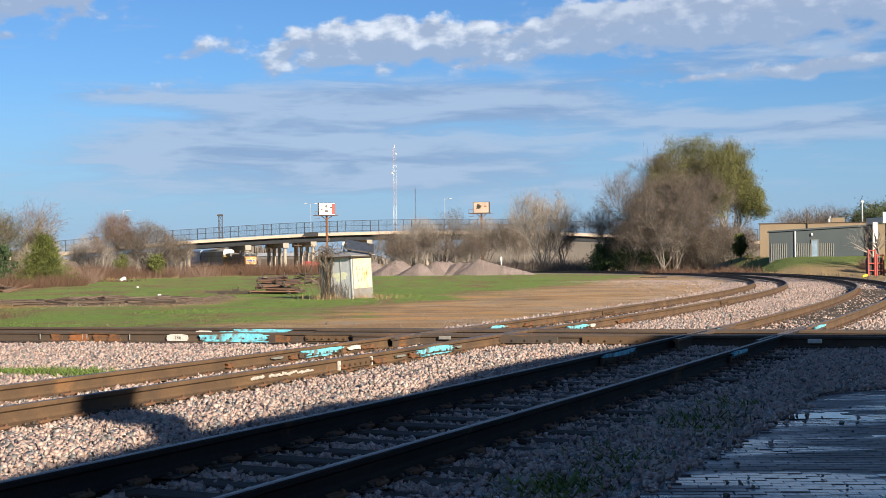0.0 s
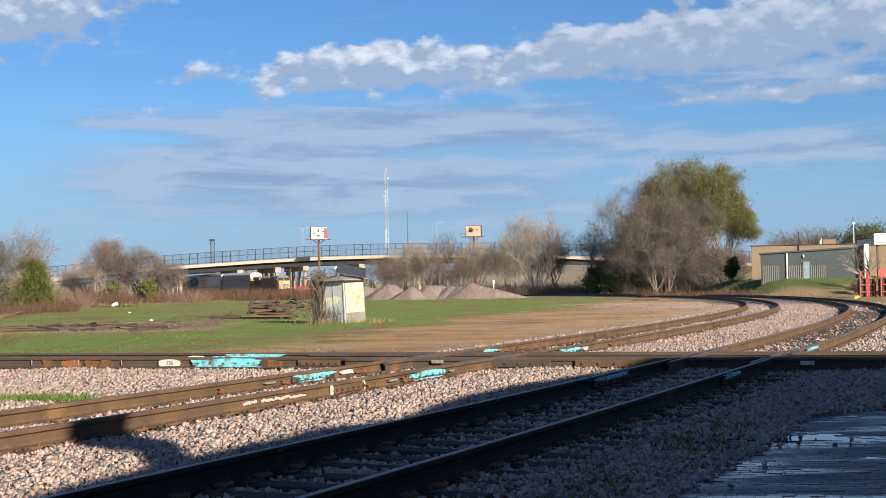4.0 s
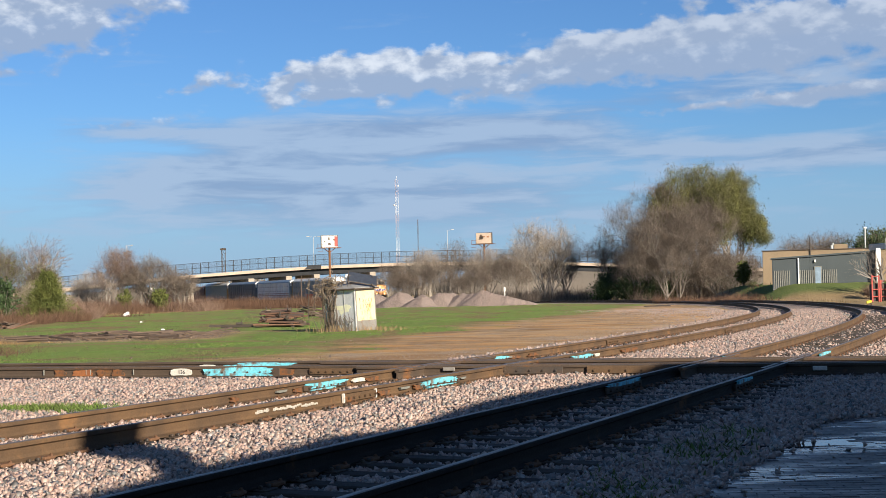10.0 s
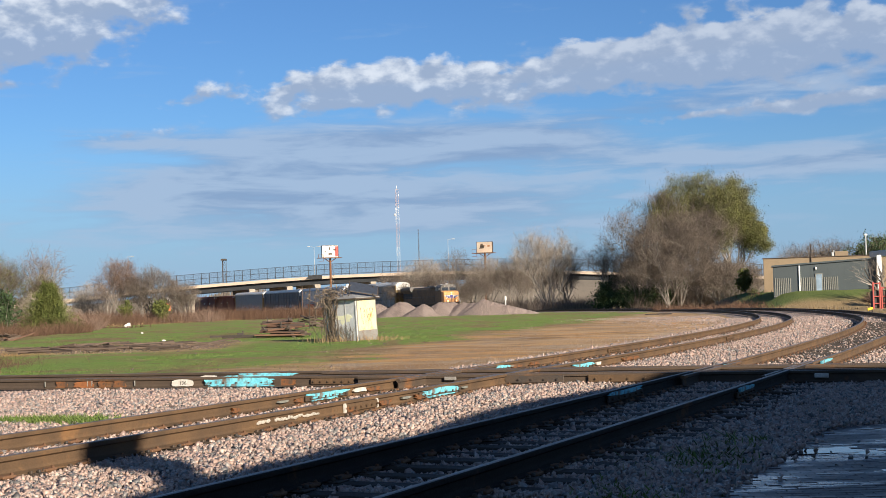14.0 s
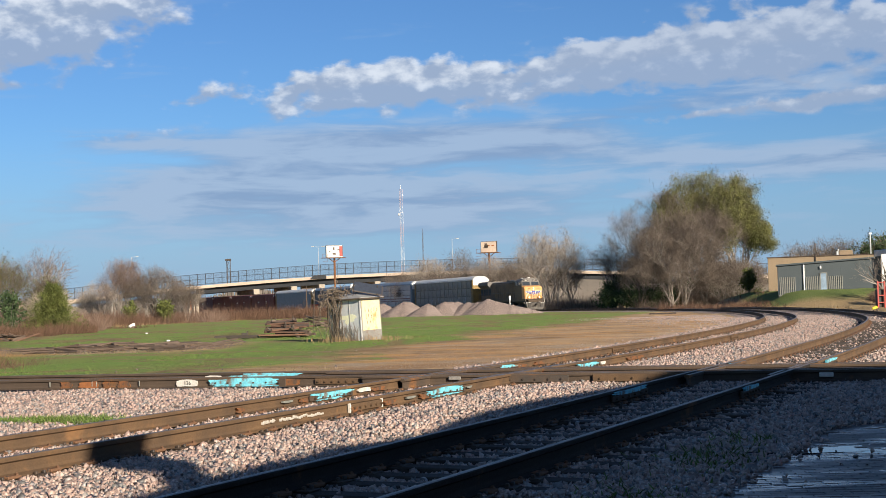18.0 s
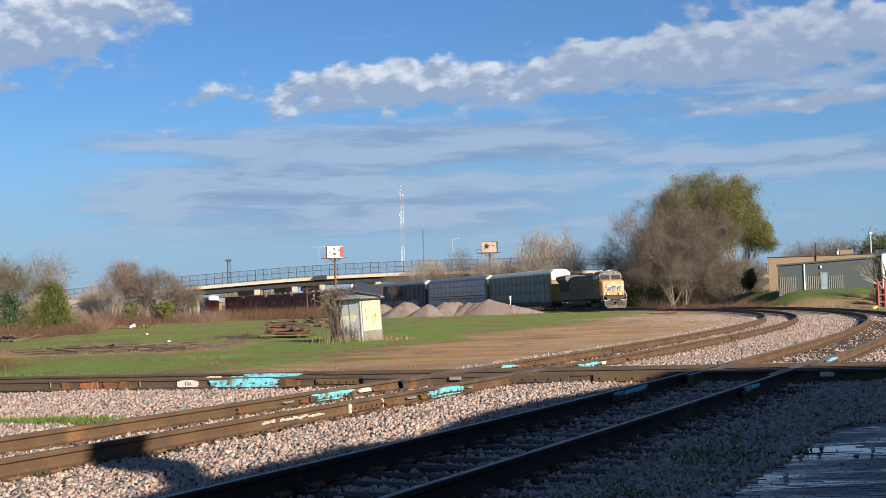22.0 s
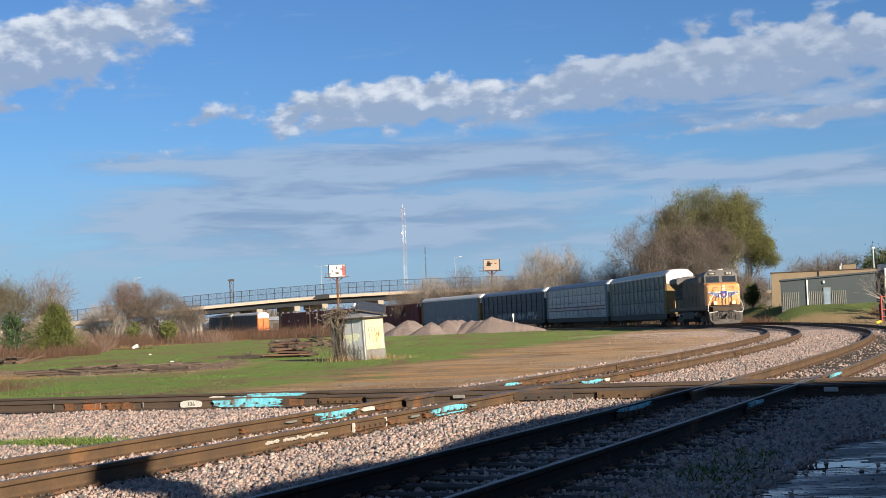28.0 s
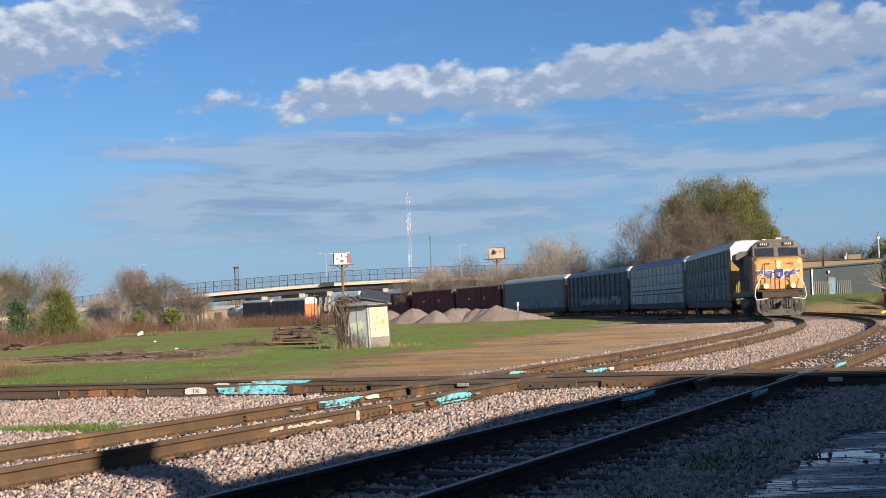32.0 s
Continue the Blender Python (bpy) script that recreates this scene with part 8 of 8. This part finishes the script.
def build_far():
    billboard(-29.1, 340, 12.3, 14, 1, 3.1, WHITE)
    billboard(10.1, 352, 12.8, -14, 2, 2.9, PARAPET)
    lattice(-24.7, 700, 60.0, 0.95, "tall red and white lattice radio mast", (WHITE, TOWER_RED), 3.0, 2.0, thin=0.7)
    lattice(-10.4, 520, 31.0, 0.22, "thin grey radio mast far away", (STEEL,), 3.0, thin=0.45)
    lattice(-70.6, 430, 17.7, 0.75, "short rusty lattice tower behind the bridge", (STEEL,), 2.2)
    part("tower_platform", Shape().box(0, 0, 17.3, 1.7, 1.7, 0.5, 0.05), STEEL, bpy.data.objects["lattice_tower.002"])
    # low far buildings and vehicles seen under the bridge
    for x, y, w_, h, m, label in ((-88, 470, 26, 4.2, TAN_WALL, "low brown warehouse beyond the bridge"), (-60, 540, 26, 4.4, LOCO_GREY, "low grey warehouse beyond the bridge"), (-100, 500, 20, 4.5, TAN_WALL, "low tan building beyond the bridge")):
        g = float(land(x, y))
        b = thing("warehouse", label, "building", pose(x, y, g))
        part("wall", Shape().box(0, 0, h / 2, w_, 12, h, 0.05), m, b)
        part("roof", Shape().prism([(-6.4, h), (0, h + 1.4), (6.4, h)], "x", -w_ / 2 - 0.4, w_ / 2 + 0.4), GREY_ROOF, b)
        for k in range(5):
            part("dock_door", Shape().box(-w_ / 2 + (k + 0.5) * w_ / 5, -6.03, 1.7, 2.6, 0.08, 3.2, 0.02), STEEL, b)
    for x, y, m in ((-28.6, 300, RED), (-24.6, 305, RUST)):
        g = float(land(x, y))
        b = thing("freight_container", "red steel container beyond the weeds", "container", pose(x, y, g, 0, 0, 4))
        part("body", Shape().box(0, 0, 1.3, 4.6, 2.4, 2.5, 0.04), m, b)
        for k in range(12):
            part("corrugation", Shape().box(-2.1 + k * 0.38, -1.22, 1.3, 0.14, 0.06, 2.2, 0.02), m, b)
    p = thing("utility_pole", "grey wooden utility pole beyond the weeds", "utility pole", pose(-31.0, 290, float(land(-31, 290))))
    part("pole", Shape().rod((0, 0, -0.2), (0, 0, 6.4), 0.14, 0.1, 8), OLD_WOOD, p)
    part("crossarm", Shape().box(0, 0, 5.9, 1.8, 0.12, 0.14, 0.01), OLD_WOOD, p)
    # woods along the horizon
    r = np.random.default_rng(55)
    n = 17000
    a = np.radians(r.uniform(-38, 38, n))
    d = r.uniform(760, 1100, n)
    x, y = d * np.sin(a), d * np.cos(a)
    h = 7.5 + 3.5 * np.sin(a * 31) + 2.2 * np.sin(a * 83 + 1) + r.normal(0, 1.4, n)
    base = np.stack([x, y, np.full(n, -2.2)], -1)
    ob = part("far_woods", blades_mesh("far_woods", base, np.maximum(h, 2.0), np.full(n, 1.7), 0.12, r), FAR_WOOD)
    tagged(ob, "hazy bare woods along the horizon", "woods", kind="stuff")


# ---- buildings on the right ----
def build_right():
    g = thing("metal_building", "blue-grey metal-clad building with low roof", "building", pose(36.1, 150, 0.55, 0, 0, -13.0))
    L = 10.9
    wall = Shape().sweep([[(0, 0, -0.9), (L, 0, -0.9), (L, 4, -0.9), (0, 4, -0.9)], [(0, 0, 3.22), (L, 0, 3.78), (L, 4, 3.78), (0, 4, 3.22)]])
    part("wall", wall, GREY_METAL, g)
    part("roof", Shape().sweep([[(-0.15, -0.2, 3.23), (L + 0.1, -0.2, 3.79), (L + 0.1, 4.2, 3.79), (-0.15, 4.2, 3.23)], [(-0.15, -0.2, 3.40), (L + 0.1, -0.2, 3.96), (L + 0.1, 4.2, 3.96), (-0.15, 4.2, 3.40)]]), GREY_METAL, g)
    # ribs paler only where grazing sun strikes: the light is in their colour
    rib = Shape().box(0, -0.03, 1.0, 0.10, 0.06, 1.95, 0.01).mesh("sunlit_rib")
    rib.materials.append(RIB_LIGHT)
    for k in range(34):
        x = 0.2 + k * 0.2
        if 4.4 < x < 5.3 or 1.95 < x < 2.95:
            continue
        o = new("sunlit_rib", rib)
        o.parent = g
        o.matrix_basis = pose(x, 0, 0)
    seam = Shape().box(0, -0.004, 1.6, 0.03, 0.008, 3.1).mesh("cladding_seam")
    seam.materials.append(GREY_METAL)
    for k in range(12):
        o = new("cladding_seam", seam)
        o.parent = g
        o.matrix_basis = pose(0.4 + k * 0.9, 0, 0)
    part("base_strip", Shape().box(L / 2, -0.05, -0.05, L, 0.1, 0.12, 0.02), RIB_LIGHT, g)
    part("downpipe", Shape().box(2.78, -0.1, 1.7, 0.16, 0.14, 3.2, 0.03).box(2.65, -0.2, 0.15, 0.35, 0.16, 0.16, 0.03), WHITE, g, "white downpipe")
    d = part("door", Shape().box(4.85, -0.05, 1.25, 0.62, 0.08, 2.05, 0.02), DOOR_BLUE, g, "pale blue door")
    part("door_frame", Shape().box(4.50, -0.06, 1.28, 0.09, 0.1, 2.15, 0.01).box(5.20, -0.06, 1.28, 0.09, 0.1, 2.15, 0.01).box(4.85, -0.06, 2.33, 0.78, 0.1, 0.08, 0.01), RIB_LIGHT, d)
    part("wall_lamp", Shape().box(4.55, -0.12, 2.95, 0.2, 0.2, 0.32, 0.05), WHITE, g)
    # white pillar and canopy at the right end
    part("white_pillar", Shape().box(L + 0.25, -0.6, 1.85, 0.5, 0.5, 4.6, 0.03), WHITE, g)
    t = thing("flat_roof_building", "tan stucco building with a flat roof", "building", pose(38.3, 164, 0.0, 0, 0, -14.0))
    part("wall", Shape().box(14, 6, 2.0, 28, 12, 6.0, 0.03), TAN_WALL, t)
    part("parapet_cap", Shape().box(14, 6, 5.06, 28.2, 12.2, 0.10, 0.02), OLD_WOOD, t)
    part("wall_pipe", Shape().rod((5.6, -0.1, 3.0), (5.6, -0.1, 6.6), 0.06), STEEL, t)
    part("roof_unit", Shape().box(9.2, 3.0, 5.4, 1.6, 1.2, 0.6, 0.05), TAN_WALL, t)
    c = thing("steel_canopy", "pale grey steel canopy beside a pillar", "canopy", pose(48.6, 150, float(land(48.6, 150))))
    part("roof", Shape().box(2.5, 2, 3.9, 5.5, 6, 0.7, 0.04), GREY_ROOF, c)
    part("fascia", Shape().box(2.5, -1.05, 4.3, 5.5, 0.1, 1.0, 0.02), WHITE_ROOF, c)
    for x in (0.3, 4.8):
        part("post", Shape().box(x, -0.6, 1.8, 0.25, 0.25, 3.8, 0.02), STEEL, c)
    for x, y, h, boxes in ((66.3, 232, 9.0, True), (70.6, 228, 11.2, False)):
        p = thing("utility_pole", "wooden utility pole behind the buildings", "utility pole", pose(x, y, float(land(x, y))))
        part("pole", Shape().rod((0, 0, -0.2), (0, 0, h), 0.15, 0.11, 8), GREY_ROOF, p)
        if boxes:
            for s in (-0.5, 0.5):
                part("transformer", Shape().rod((s * 0.6, -0.2, h - 1.2), (s * 0.6, -0.2, h - 0.4), 0.19, sides=12), GREY_ROOF, p, "pale transformer can")
        else:
            part("lamp_head", Shape().box(0, 0, h + 0.1, 0.5, 0.4, 0.3, 0.05), WHITE, p)
    # red switch-stand cluster at the edge of the view
    for k, (x, y, h) in enumerate(((36.35, 115.0, 2.3), (37.2, 115.4, 1.9), (38.0, 114.6, 2.2))):
        s = thing("loading_frame", "red painted steel frame beside the track", "steel frame", pose(x, y, float(land(x, y)) - 0.05), group="red frames beside the track")
        for q in (-0.28, 0.28):
            part("upright", Shape().box(q, 0, h / 2, 0.13, 0.13, h, 0.015), RED, s)
        for z in (0.5, 1.1, h - 0.1):
            part("crossbar", Shape().box(0, 0, z, 0.56, 0.09, 0.09, 0.01), RED, s)
        part("drum", Shape().box(0.0, 0.5, 0.85, 0.55, 0.6, 1.5, 0.05), STEEL if k == 1 else BLACK, s)
    s = thing("red_sign", "red octagonal sign on a thin post", "sign", pose(37.0, 112, float(land(37.0, 112))))
    part("post", Shape().rod((0, 0.03, -0.1), (0, 0.03, 2.2), 0.03), STEEL, s)
    part("sign_plate", Shape().prism([(0.42 * math.cos(0.3927 + k * 0.7854), 2.05 + 0.42 * math.sin(0.3927 + k * 0.7854)) for k in range(8)], "y", -0.02, 0.01), RED, s)
    timber_pile(44.8, 136, 410, "heap of dark branches and timber", 9, 1.6, 0.6, 2.8)


RUST_WOOD = material("reddish_old_timber", (0.21, 0.11, 0.065), 0.9, 0, (0.12, 0.065, 0.042), 3, 0.9, 0.5, 30, random_shade=0.3)
build_marks()
build_shed()
build_heaps()
build_clutter()
build_bridge()
build_far()
build_right()
build_plants()


motions()
